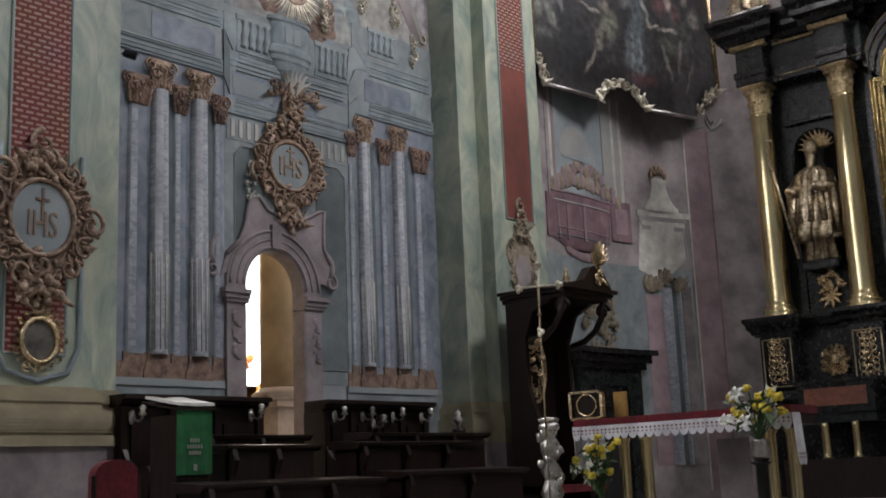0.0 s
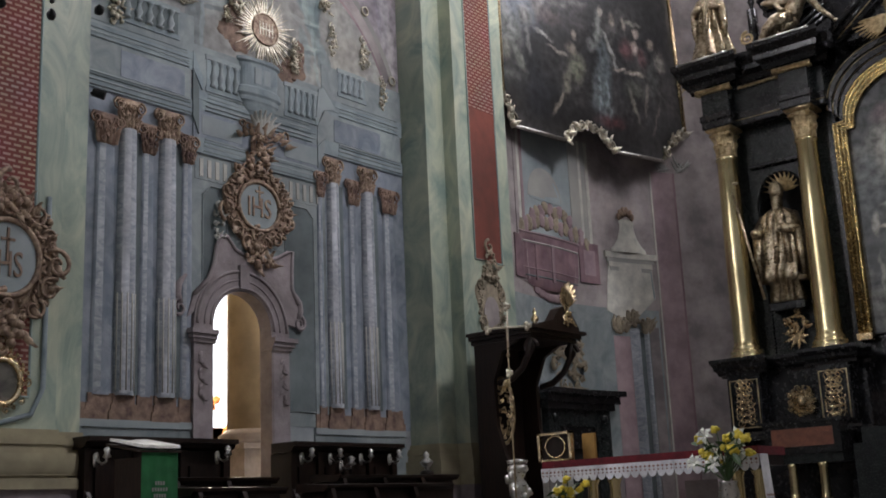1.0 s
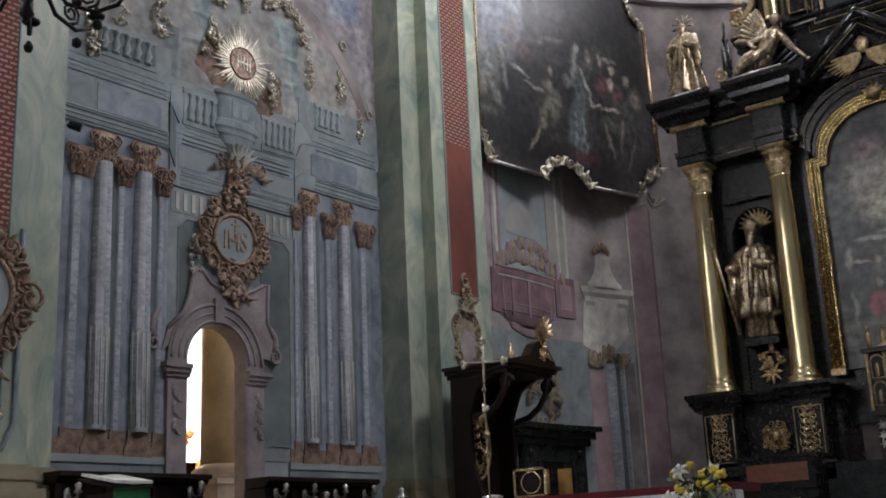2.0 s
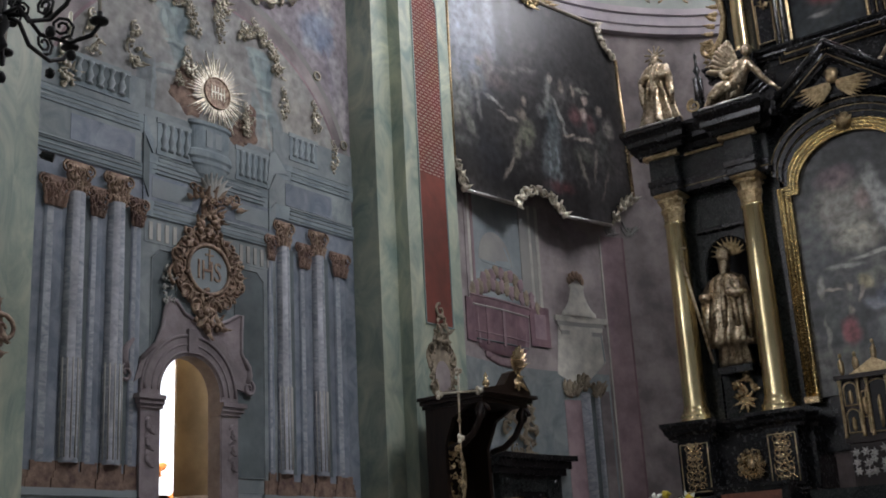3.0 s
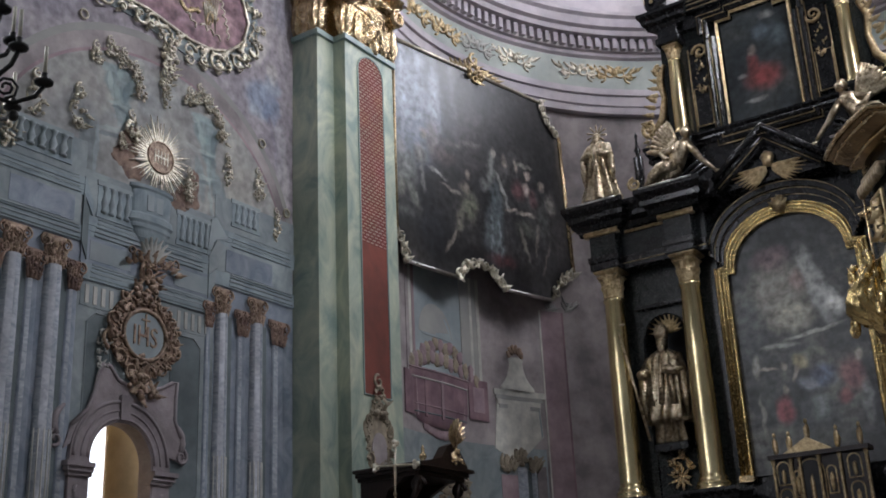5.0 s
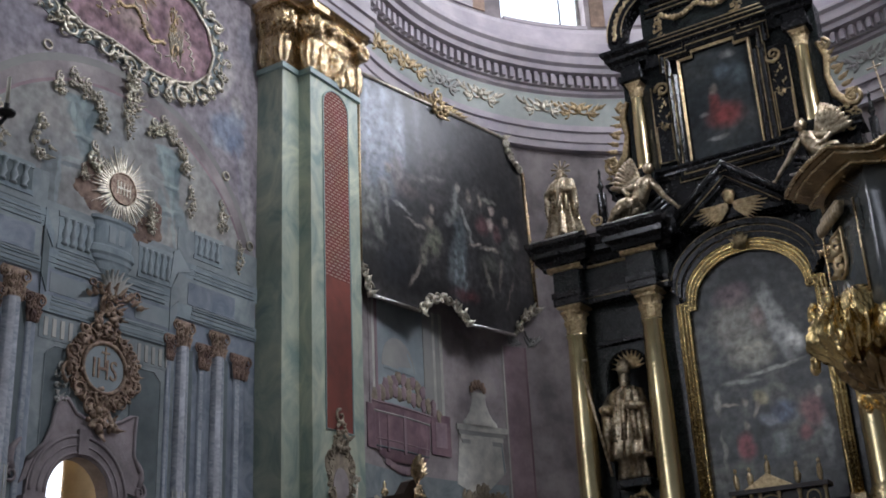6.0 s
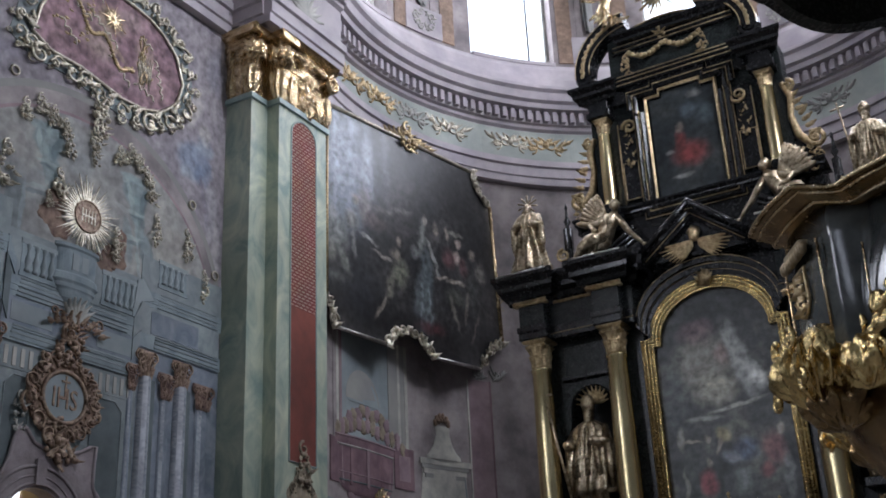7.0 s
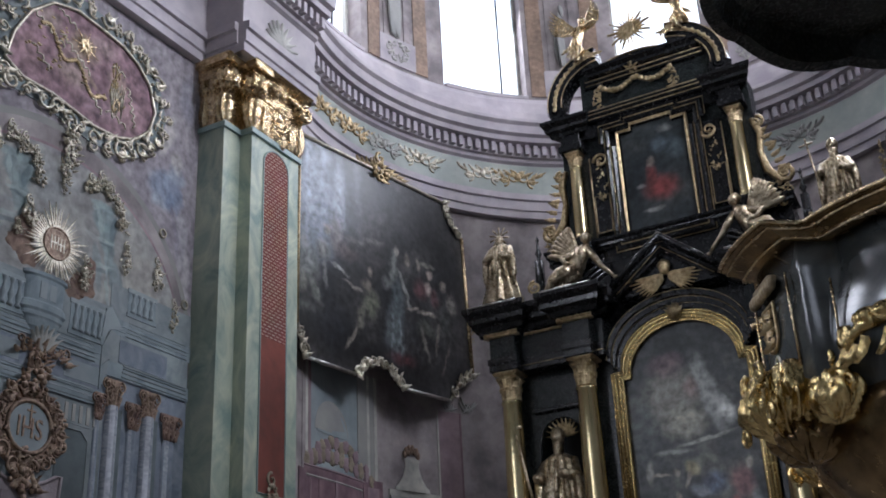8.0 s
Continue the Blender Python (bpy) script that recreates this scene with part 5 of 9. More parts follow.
# ---------------- portal ----------------
portal = thing("portal_surround", "carved pinkish stone portal with arched top and curled gable", "doorway", (-7, 10.2, 0.6), kind="structure")
inner = [(PY1, 0.6)] + oval(PC, PSPR, PR, PR, 20, 0, 180) + [(PY0, 0.6)]
outer = [(PY1 + 0.3, 0.6)] + oval(PC, PSPR, PR + 0.3, PR + 0.28, 20, 0, 180) + [(PY0 - 0.3, 0.6)]
bm = bmesh.new()
band(bm, wall_map, inner, outer, 0.0, 0.08)
part("jamb_and_arch", bm, STONE_PINK, portal)
for g, r in ((0.03, 0.022), (0.13, 0.016), (0.25, 0.026)):
    bm = bmesh.new()
    tube(bm, [wall_map(a, b, 0.08) for a, b in oval(PC, PSPR, PR + g, PR + g, 24, 0, 180)], r, 6)
    part("arch_moulding", bm, STONE_PINK, portal, smooth=True)
for s in (-1, 1):
    e = PY1 if s > 0 else PY0
    for z0, z1, g in ((3.82, 3.87, 0.03), (3.87, 3.93, 0.06), (3.93, 3.99, 0.09)):
        rect_part("impost", min(e - s * 0.04, e + s * (0.3 + g)), max(e - s * 0.04, e + s * (0.3 + g)), z0, z1, -0.15, 0.08 + g, STONE_PINK, portal)
    bm = bmesh.new()
    scroll(bm, wall_map, e + s * 0.52, 4.24, 0.05, 0.12, 90, 1.4, 0.03, flip=-s)
    tube(bm, [wall_map(e + s * (0.50 + 0.1 * math.sin(u * 3) - 0.12 * u), 4.3 + 0.4 * u, 0.04) for u in (0, 0.3, 0.6, 0.8, 1.0)], [0.05, 0.055, 0.05, 0.04, 0.02], 6)
    part("scroll_ornament", bm, STONE_PINK, portal, smooth=True)
    bm = bmesh.new()
    for k in range(9):
        leaf(bm, wall_map, e + s * (0.18 + 0.02 * math.sin(k * 2)), 3.7 - k * 0.07, 0.08, 0.10, 0.07, 270 + (k % 3 - 1) * 40, 0.2)
    part("jamb_garland", bm, STONE_PINK, portal, smooth=True)
gable = [(9.06, 4.14), (9.16, 4.45), (9.4, 4.68), (9.5, 4.92), (9.53, 5.12), (9.6, 5.3), (9.72, 5.3), (9.86, 5.14), (10.1, 5.06), (10.4, 5.06), (10.62, 5.14), (10.8, 5.24), (10.9, 5.26), (10.88, 5.0), (10.88, 4.72), (11.0, 4.5), (11.1, 4.16)]
arch_in = oval(PC, PSPR, PR + 0.3, PR + 0.28, 20, 10, 170)
bm = bmesh.new()
plate(bm, wall_map, gable[::-1] + arch_in[::-1], 0.0, 0.06)
part("gable", bm, STONE_PINK, portal)
bm = bmesh.new()
tube(bm, [wall_map(a, b, 0.06) for a, b in gable[1:16]], 0.03, 6)
part("gable_moulding", bm, STONE_PINK, portal, smooth=True)
bm = bmesh.new()
small = [(PY1 - 0.02, 0.6)] + oval(PC, PSPR, PR - 0.02, PR - 0.02, 20, 0, 180) + [(PY0 + 0.02, 0.6)]
band(bm, wall_map, small, inner, -0.17, 0.07)
part("reveal", bm, STONE_PINK, portal)
rect_part("keystone", PC - 0.08, PC + 0.08, 4.6, 4.93, 0.02, 0.12, STONE_PINK, portal)
bm = bmesh.new()
pendant(bm, wall_map, 9.6, 5.66, 0.22, 0.4, 8, c=0.04)
part("side_flourish", bm, FRESCO_WHITE, portal, smooth=True)

# ---------------- gilded stucco on the wall ----------------
def cartouche(name, label, F, a, b, ra, rb, seed, mat, field, size, ka=1.0, crest=1.9):
    t = thing(name, label, "cartouche", F(a, b, 0), "oval cartouches")
    bm = bmesh.new()
    plate(bm, F, oval(a, b, ra * ka * 1.02, rb * 1.02, 32), 0.02, 0.075)
    part("field", bm, field, t)
    bm = bmesh.new()
    rim(bm, F, oval(a, b, ra * ka, rb, 32), size * 0.14, 0.08)
    part("inner_rim", bm, mat, t, smooth=True)
    bm = bmesh.new()
    ring(bm, F, oval(a, b, ra * ka * 1.05, rb * 1.05, 32), oval(a, b, (ra + size) * ka, rb + size, 32), 0.02, 0.06)
    part("backing", bm, FRESCO_OCHRE, t)
    bm = bmesh.new()
    rocaille(bm, F, oval(a, b, (ra + size * 0.55) * ka, rb + size * 0.6, 26), size, seed, ka, 0.06)
    part("carved_frame", bm, mat, t, "carved shell-work frame", True)
    bm = bmesh.new()
    pendant(bm, F, a, b + rb + size * crest, size * 2.0, size * 0.63 * crest, seed + 1, ka, 0.07)
    part("crest", bm, mat, t, smooth=True)
    bm = bmesh.new()
    pendant(bm, F, a, b - rb - size * 0.9, size * 2.2, size * 1.3, seed + 2, ka, 0.07)
    part("foot", bm, mat, t, smooth=True)
    return t


ihs = cartouche("cartouche", "gilded oval cartouche with the letters IHS over the portal", wall_map, 10.27, 5.82, 0.37, 0.35, 11, FRESCO_GILT, FRESCO_SKY, 0.23)
letters("lettering", "IHS", Matrix.Translation((-6.915, 10.27, 5.79)) @ ON_WALL @ Matrix.Diagonal((0.95, 1.2, 1, 1)), 0.33, FRESCO_GILT, ihs)
bm = bmesh.new()
block(bm, wall_map, 10.26, 10.285, 5.8, 6.12, 0.08, 0.09)
block(bm, wall_map, 10.2, 10.345, 6.02, 6.045, 0.08, 0.09)
part("cross", bm, FRESCO_GILT, ihs)
pil_map = lambda a, b, c: Vector((-6.18 + c, a, b))
ihs2 = cartouche("cartouche", "large gilded cartouche with IHS on the red pilaster panel", pil_map, 6.08, 4.34, 0.37, 0.41, 23, FRESCO_GILT, FRESCO_SKY, 0.25, crest=1.15)
letters("lettering", "IHS", Matrix.Translation((-6.095, 6.08, 4.26)) @ ON_WALL @ Matrix.Diagonal((0.85, 1.3, 1, 1)), 0.3, FRESCO_OCHRE, ihs2)
bm = bmesh.new()
block(bm, pil_map, 6.065, 6.095, 4.3, 4.66, 0.08, 0.09)
block(bm, pil_map, 6.0, 6.16, 4.52, 4.55, 0.08, 0.09)
part("cross", bm, FRESCO_OCHRE, ihs2)
med = thing("medallion", "small round painting in a gilded carved frame on damask", "medallion", (-6.18, 6.1, 2.8))
bm = bmesh.new()
plate(bm, pil_map, oval(6.1, 3.04, 0.19, 0.22, 28), 0.012, 0.05)
part("picture", bm, PAINT_PALE, med, "dark blurred picture")
bm = bmesh.new()
rim(bm, pil_map, oval(6.1, 3.04, 0.2, 0.23, 28), 0.035, 0.06)
rocaille(bm, pil_map, oval(6.1, 3.04, 0.25, 0.28, 18), 0.09, 5, 1, 0.04)
part("frame", bm, GOLD, med, "gilded frame", True)
bm = bmesh.new()
pendant(bm, pil_map, 6.1, 3.5, 0.2, 0.2, 3, c=0.04)
part("crest", bm, GOLD, med, smooth=True)
bm = bmesh.new()
pts = [(5.62, 5.1), (5.62, 3.0), (5.75, 2.72), (6.1, 2.62), (6.45, 2.72), (6.58, 3.0), (6.58, 5.1)]
tube(bm, [pil_map(a, b, 0.02) for a, b in pts], 0.03, 6)
part("lower_moulding", bm, FRESCO_TEAL, med, smooth=True)

# sunburst
sb = thing("sunburst", "gilded sunburst with monogram disc and red clouds", "sunburst", (-7, 10.42, 8.0))
rnd = random.Random(3)
for a, b, w, h in ((9.8, 8.36, 0.26, 0.2), (9.98, 8.2, 0.22, 0.16), (9.9, 8.62, 0.22, 0.24), (11.0, 8.12, 0.26, 0.24), (10.86, 7.96, 0.24, 0.16), (11.12, 8.36, 0.14, 0.26)):
    bm = bmesh.new()
    lump(bm, wall_map(a, b, 0.012), 0.025, w, h, int(a * 10), 0.35, seg=18, rings=12)
    part("cloud", bm, FRESCO_BROWN, sb, "reddish brown cloud", True)
for k in range(56):
    bm = bmesh.new()
    t = 2 * math.pi * (k + rnd.uniform(-0.25, 0.25)) / 56
    L = rnd.uniform(0.5, 0.66) * (1 if k % 2 else 0.86)
    w = 0.02
    p = [(10.42 + 0.16 * math.cos(t) - w * math.sin(t), 8.53 + 0.16 * math.sin(t) + w * math.cos(t)), (10.42 + L * math.cos(t), 8.53 + L * math.sin(t)),
         (10.42 + 0.16 * math.cos(t) + w * math.sin(t), 8.53 + 0.16 * math.sin(t) - w * math.cos(t))]
    plate(bm, wall_map, p, 0.045, 0.065)
    part("ray", bm, GOLD_PALE, sb)
bm = bmesh.new()
plate(bm, wall_map, oval(10.42, 8.53, 0.24, 0.24, 24), 0.045, 0.075)
rim(bm, wall_map, oval(10.42, 8.53, 0.24, 0.24, 24), 0.014, 0.075)
part("disc", bm, FRESCO_GILT, sb, "monogram disc")
bm = bmesh.new()
for k in range(5):
    a = 10.3 + 0.06 * k
    block(bm, wall_map, a, a + 0.018, 8.43, 8.63, 0.075, 0.084)
block(bm, wall_map, 10.3, 10.56, 8.52, 8.545, 0.075, 0.084)
part("monogram", bm, GOLD_PALE, sb)
for a, b, s in ((9.88, 8.95, 0.26), (9.72, 8.6, 0.16), (10.3, 8.0, 0.16), (11.02, 8.45, 0.22), (10.98, 8.25, 0.2)):
    bm = bmesh.new()
    pendant(bm, wall_map, a, b, s, s, int(a * 10), c=0.06)
    part("cherub_cloud", bm, GOLD_PALE, sb, "pale gilded cloud cluster", True)

# hanging garlands
for i, (a, b, w, h) in enumerate(((7.87, 8.3, 0.3, 0.45), (8.28, 8.95, 0.26, 0.5), (8.97, 9.0, 0.3, 0.5), (11.83, 8.98, 0.22, 0.42), (12.52, 8.95, 0.24, 0.42), (12.95, 8.4, 0.2, 0.45))):
    bm = bmesh.new()
    pendant(bm, wall_map, a, b, w, h, 30 + i, c=0.04)
    single("garland", bm, GOLD_PALE, "pale gilded stucco flower bunch on the wall", "garland", "stucco garlands", smooth=True)
for i, pts in enumerate(([(9.2, 9.72), (9.44, 9.9), (9.7, 9.82), (9.92, 9.7), (10.0, 9.45)], [(11.0, 9.72), (11.2, 9.85), (11.4, 9.75), (11.56, 9.6), (11.68, 9.35)])):
    bm = bmesh.new()
    for k, (a, b) in enumerate(pts):
        pendant(bm, wall_map, a, b + 0.08, 0.24, 0.18, 50 + 9 * i + k, c=0.04)
    single("garland", bm, GOLD_PALE, "pale gilded stucco swag over a painted urn", "garland", "stucco garlands", smooth=True)
bm = bmesh.new()
for k in range(4):
    pendant(bm, wall_map, 10.5 + 0.03 * math.sin(k * 2), 10.42 - 0.26 * k, 0.36 - 0.06 * k, 0.26, 70 + k, c=0.05)
single("garland", bm, GOLD_PALE, "long pale gilded stucco drop below the cartouche", "garland", "stucco garlands", smooth=True)
# large shell-work cartouche with rose fresco
big = thing("fresco_cartouche", "large rose fresco panel in a gilded shell-work frame", "cartouche", (-7, 10.9, 10.4))
shape = [(9.15, 11.0), (9.5, 10.85), (10.05, 10.86), (10.44, 10.8), (10.9, 10.72), (11.4, 10.75), (11.8, 10.9), (12.1, 11.2), (12.22, 11.6), (12.05, 12.05),
         (11.75, 12.3), (11.4, 12.45), (11.0, 12.5), (10.4, 12.55), (9.9, 12.4), (9.5, 12.0), (9.25, 11.5)]
bm = bmesh.new()
plate(bm, wall_map, shape, 0.012, 0.03)
part("fresco_field", bm, ROSE_FRESCO, big)
bm = bmesh.new()
for k in range(14):
    t = radians(k * 26)
    L = 0.3 if k % 2 else 0.2
    plate(bm, wall_map, [(10.61 - 0.015 * math.sin(t), 12.0 + 0.015 * math.cos(t)), (10.61 + L * math.cos(t), 12.0 + L * math.sin(t)), (10.61 + 0.015 * math.sin(t), 12.0 - 0.015 * math.cos(t))], 0.05, 0.065)
part("star", bm, GOLD, big, "gilded star of rays")
bm = bmesh.new()
for k in range(40):
    u = k / 39
    a, b = 9.75 + 1.35 * u, 11.95 - 0.75 * u + 0.12 * math.sin(u * 14)
    lump(bm, wall_map(a, b, 0.04), 0.02, 0.05, 0.035, k, 0.6, seg=6, rings=4)
part("gilded_highlight", bm, GOLD_DULL, big, smooth=True)
bm = bmesh.new()
r5 = random.Random(8)
for k in range(34):
    u = r5.random()
    a, b = 11.33 + r5.gauss(0, 0.07) * (1.4 - u), 11.15 + 0.85 * u
    tube(bm, [wall_map(a, b, 0.03), wall_map(a + r5.uniform(-0.04, 0.04), b + r5.uniform(0.05, 0.16), 0.045)], [0.008, 0.016], 5)
for k in range(30):
    a, b = r5.uniform(9.35, 10.3), r5.uniform(11.2, 12.2)
    lump(bm, wall_map(a, b, 0.03), 0.015, r5.uniform(0.02, 0.06), r5.uniform(0.01, 0.03), k, 0.6, seg=6, rings=4)
part("gilded_highlight", bm, GOLD_DULL, big, smooth=True)
# gilded outlines of clouds and drapery on the rose field
r6 = random.Random(15)
for a0, b0, a1, b1, n in ((9.5, 12.05, 10.2, 11.75, 5), (10.1, 11.95, 10.75, 11.55, 5), (9.6, 11.5, 9.95, 11.2, 3), (10.6, 11.35, 11.05, 11.0, 4), (11.2, 11.95, 11.5, 11.9, 2), (11.55, 11.75, 11.75, 11.1, 5), (11.15, 11.1, 11.6, 11.0, 3), (10.0, 12.35, 10.4, 12.2, 3)):
    bm = bmesh.new()
    pts = []
    ln = math.hypot(a1 - a0, b1 - b0)
    na, nb = -(b1 - b0) / ln, (a1 - a0) / ln
    for k in range(n * 6 + 1):
        u = k / (n * 6)
        h = 0.07 * abs(math.sin(math.pi * u * n)) + r6.uniform(-0.012, 0.012)
        pts.append(wall_map(a0 + (a1 - a0) * u + na * h, b0 + (b1 - b0) * u + nb * h, 0.035))
    tube(bm, pts, [0.008 + 0.012 * r6.random() for _ in pts], 6)
    part("gilded_outline", bm, GOLD_PALE, big, smooth=True)
for k in range(9):
    bm = bmesh.new()
    a = 11.24 + 0.035 * k
    tube(bm, [wall_map(a + 0.02 * math.sin(k), 11.75 - 0.02 * (k % 3), 0.03), wall_map(a - 0.03, 11.5, 0.045), wall_map(a + 0.03 * math.cos(k * 2), 11.2 - 0.03 * (k % 4), 0.03)], [0.006, 0.014, 0.005], 6)
    part("gilded_outline", bm, GOLD_PALE, big, smooth=True)
dense = []
for i in range(len(shape)):
    p, q = shape[i], shape[(i + 1) % len(shape)]
    dense += [p, ((p[0] + q[0]) / 2, (p[1] + q[1]) / 2)]
bm = bmesh.new()
rim(bm, wall_map, dense, 0.03, 0.05)
part("inner_rim", bm, GOLD_PALE, big, smooth=True)
out = [(10.85 + (a - 10.85) * 1.10, 11.6 + (b - 11.6) * 1.17) for a, b in dense]
bm = bmesh.new()
rocaille(bm, wall_map, out, 0.25, 41, 1, 0.05)
part("carved_frame", bm, GOLD_PALE, big, "pale gilded shell-work", True)
out2 = [(10.85 + (a - 10.85) * 1.22, 11.6 + (b - 11.6) * 1.32) for a, b in dense]
bm = bmesh.new()
rocaille(bm, wall_map, out2, 0.17, 43, 1, 0.03)
part("carved_frame", bm, GOLD_PALE, big, "pale gilded shell-work", True)
bm = bmesh.new()
ring(bm, wall_map, dense, out2, 0.01, 0.022)
part("backing", bm, FRESCO_GREEN, big)
# small spotlight on a bracket beside the capital
lampo = thing("spotlight", "small black spotlight on the frescoed wall", "lamp", (-7, 7.62, 6.8))
bm = bmesh.new()
tube(bm, [(-7, 7.6, 6.82), (-6.85, 7.6, 6.82)], 0.015)
part("bracket", bm, IRON, lampo)
bm = bmesh.new()
tube(bm, [(-6.87, 7.54, 6.78), (-6.78, 7.66, 6.74)], [0.05, 0.06], 10)
part("housing", bm, IRON, lampo)

# ---------------- statues (each one plain mesh) ----------------
def statue_mesh(x, y, z0, h, mitre=False, staff=0, seed=0, beard=False, crown=False, rod=None):
    """A standing robed figure: folded robe, cape, sleeves, plain head."""
    bm = bmesh.new()
    n = 56
    prof = [(0.0, 0.20), (0.02, 0.21), (0.12, 0.185), (0.3, 0.145), (0.43, 0.115), (0.5, 0.11), (0.58, 0.13), (0.66, 0.14), (0.71, 0.125), (0.745, 0.085), (0.77, 0.045)]
    if mitre:
        prof = [(0.0, 0.105), (0.02, 0.115), (0.16, 0.10), (0.165, 0.155), (0.2, 0.162), (0.36, 0.15), (0.48, 0.135), (0.56, 0.125), (0.62, 0.135), (0.69, 0.13), (0.735, 0.095), (0.77, 0.045)]
    rows = []
    for u, r in prof:
        row = []
        for i in range(n):
            t = 2 * math.pi * i / n
            fold = 1 + (0.24 * (1 - u) ** 0.6) * math.sin(9 * t + seed + 2.2 * math.sin(u * 4 + seed)) + 0.05 * math.sin(17 * t + u * 9)
            row.append(bm.verts.new((x + h * r * 1.05 * fold * math.cos(t), y + h * r * 0.75 * fold * math.sin(t), z0 + h * u)))
        rows.append(row)
    for r0, r1 in zip(rows, rows[1:]):
        for i in range(n):
            bm.faces.new((r0[i], r0[(i + 1) % n], r1[(i + 1) % n], r1[i]))
    bm.faces.new(rows[0][::-1])
    bm.faces.new(rows[-1])
    top = 0.86 if mitre else 0.92
    lump(bm, (x, y - 0.01, z0 + h * (0.755 + 0.06)), h * 0.048, h * 0.056, h * 0.072, seed, 0.15, seg=12, rings=9)
    if beard:
        lump(bm, (x, y - h * 0.045, z0 + h * 0.765), h * 0.035, h * 0.03, h * 0.05, seed, 0.5)
    if mitre:
        lathe(bm, x, y, [(h * 0.052, z0 + h * 0.855), (h * 0.066, z0 + h * 0.92), (h * 0.045, z0 + h * 0.97), (h * 0.006, z0 + h * 1.0)], 12, 1.0, 0.7)
    if crown:
        for k in range(9):
            t = radians(-50 + k * 35)
            tube(bm, [(x, y, z0 + h * 0.87), (x + h * 0.13 * math.cos(t), y, z0 + h * (0.87 + 0.13 * math.sin(t)))], [0.012, 0.02], 5)
    for s in (-1, 1):
        sh = Vector((x + s * h * 0.115, y, z0 + h * 0.70))
        el = Vector((x + s * h * 0.17, y - h * 0.06, z0 + h * 0.555))
        ha = Vector((x + s * h * (0.15 if staff == s else 0.06), y - h * 0.15, z0 + h * (0.56 if s == staff else 0.575)))
        tube(bm, [sh, el, ha], [h * 0.048, h * 0.05, h * 0.038], 8)
        lump(bm, ha, h * 0.025, h * 0.025, h * 0.03, 1)
        # hanging sleeve and cape edge
        tube(bm, [el, el + Vector((s * 0.02, 0.0, -h * 0.2)), el + Vector((s * 0.01, 0.02, -h * 0.36))], [h * 0.045, h * 0.04, h * 0.015], 7)
    for k in range(5):
        t = radians(200 + k * 35)
        tube(bm, [(x + h * 0.1 * math.cos(t), y + h * 0.08 * math.sin(t), z0 + h * 0.70), (x + h * 0.17 * math.cos(t), y + h * 0.13 * math.sin(t), z0 + h * 0.30)], [h * 0.02, h * 0.028], 6)
    if rod:
        (ax, az), (bx, bz) = rod
        tube(bm, [(x + ax, y - h * 0.19, az), (x + bx, y - h * 0.17, bz)], h * 0.012, 8)
        tube(bm, [(x + bx - 0.15, y - h * 0.17, bz - 0.1), (x + bx + 0.17, y - h * 0.17, bz - 0.1)], h * 0.009, 6)
    elif staff:
        hx = x + staff * h * 0.19
        tube(bm, [(hx - staff * 0.30 * 0, y - h * 0.16, z0 + 0.02), (hx, y - h * 0.16, z0 + h * 0.5), (hx + staff * h * 0.05, y - h * 0.16, z0 + h * 0.98)], h * 0.011, 7)
        tube(bm, [(hx + staff * h * 0.05 - 0.12, y - h * 0.16, z0 + h * 0.9), (hx + staff * h * 0.05 + 0.12, y - h * 0.16, z0 + h * 0.92)], h * 0.011, 6)
    return bm


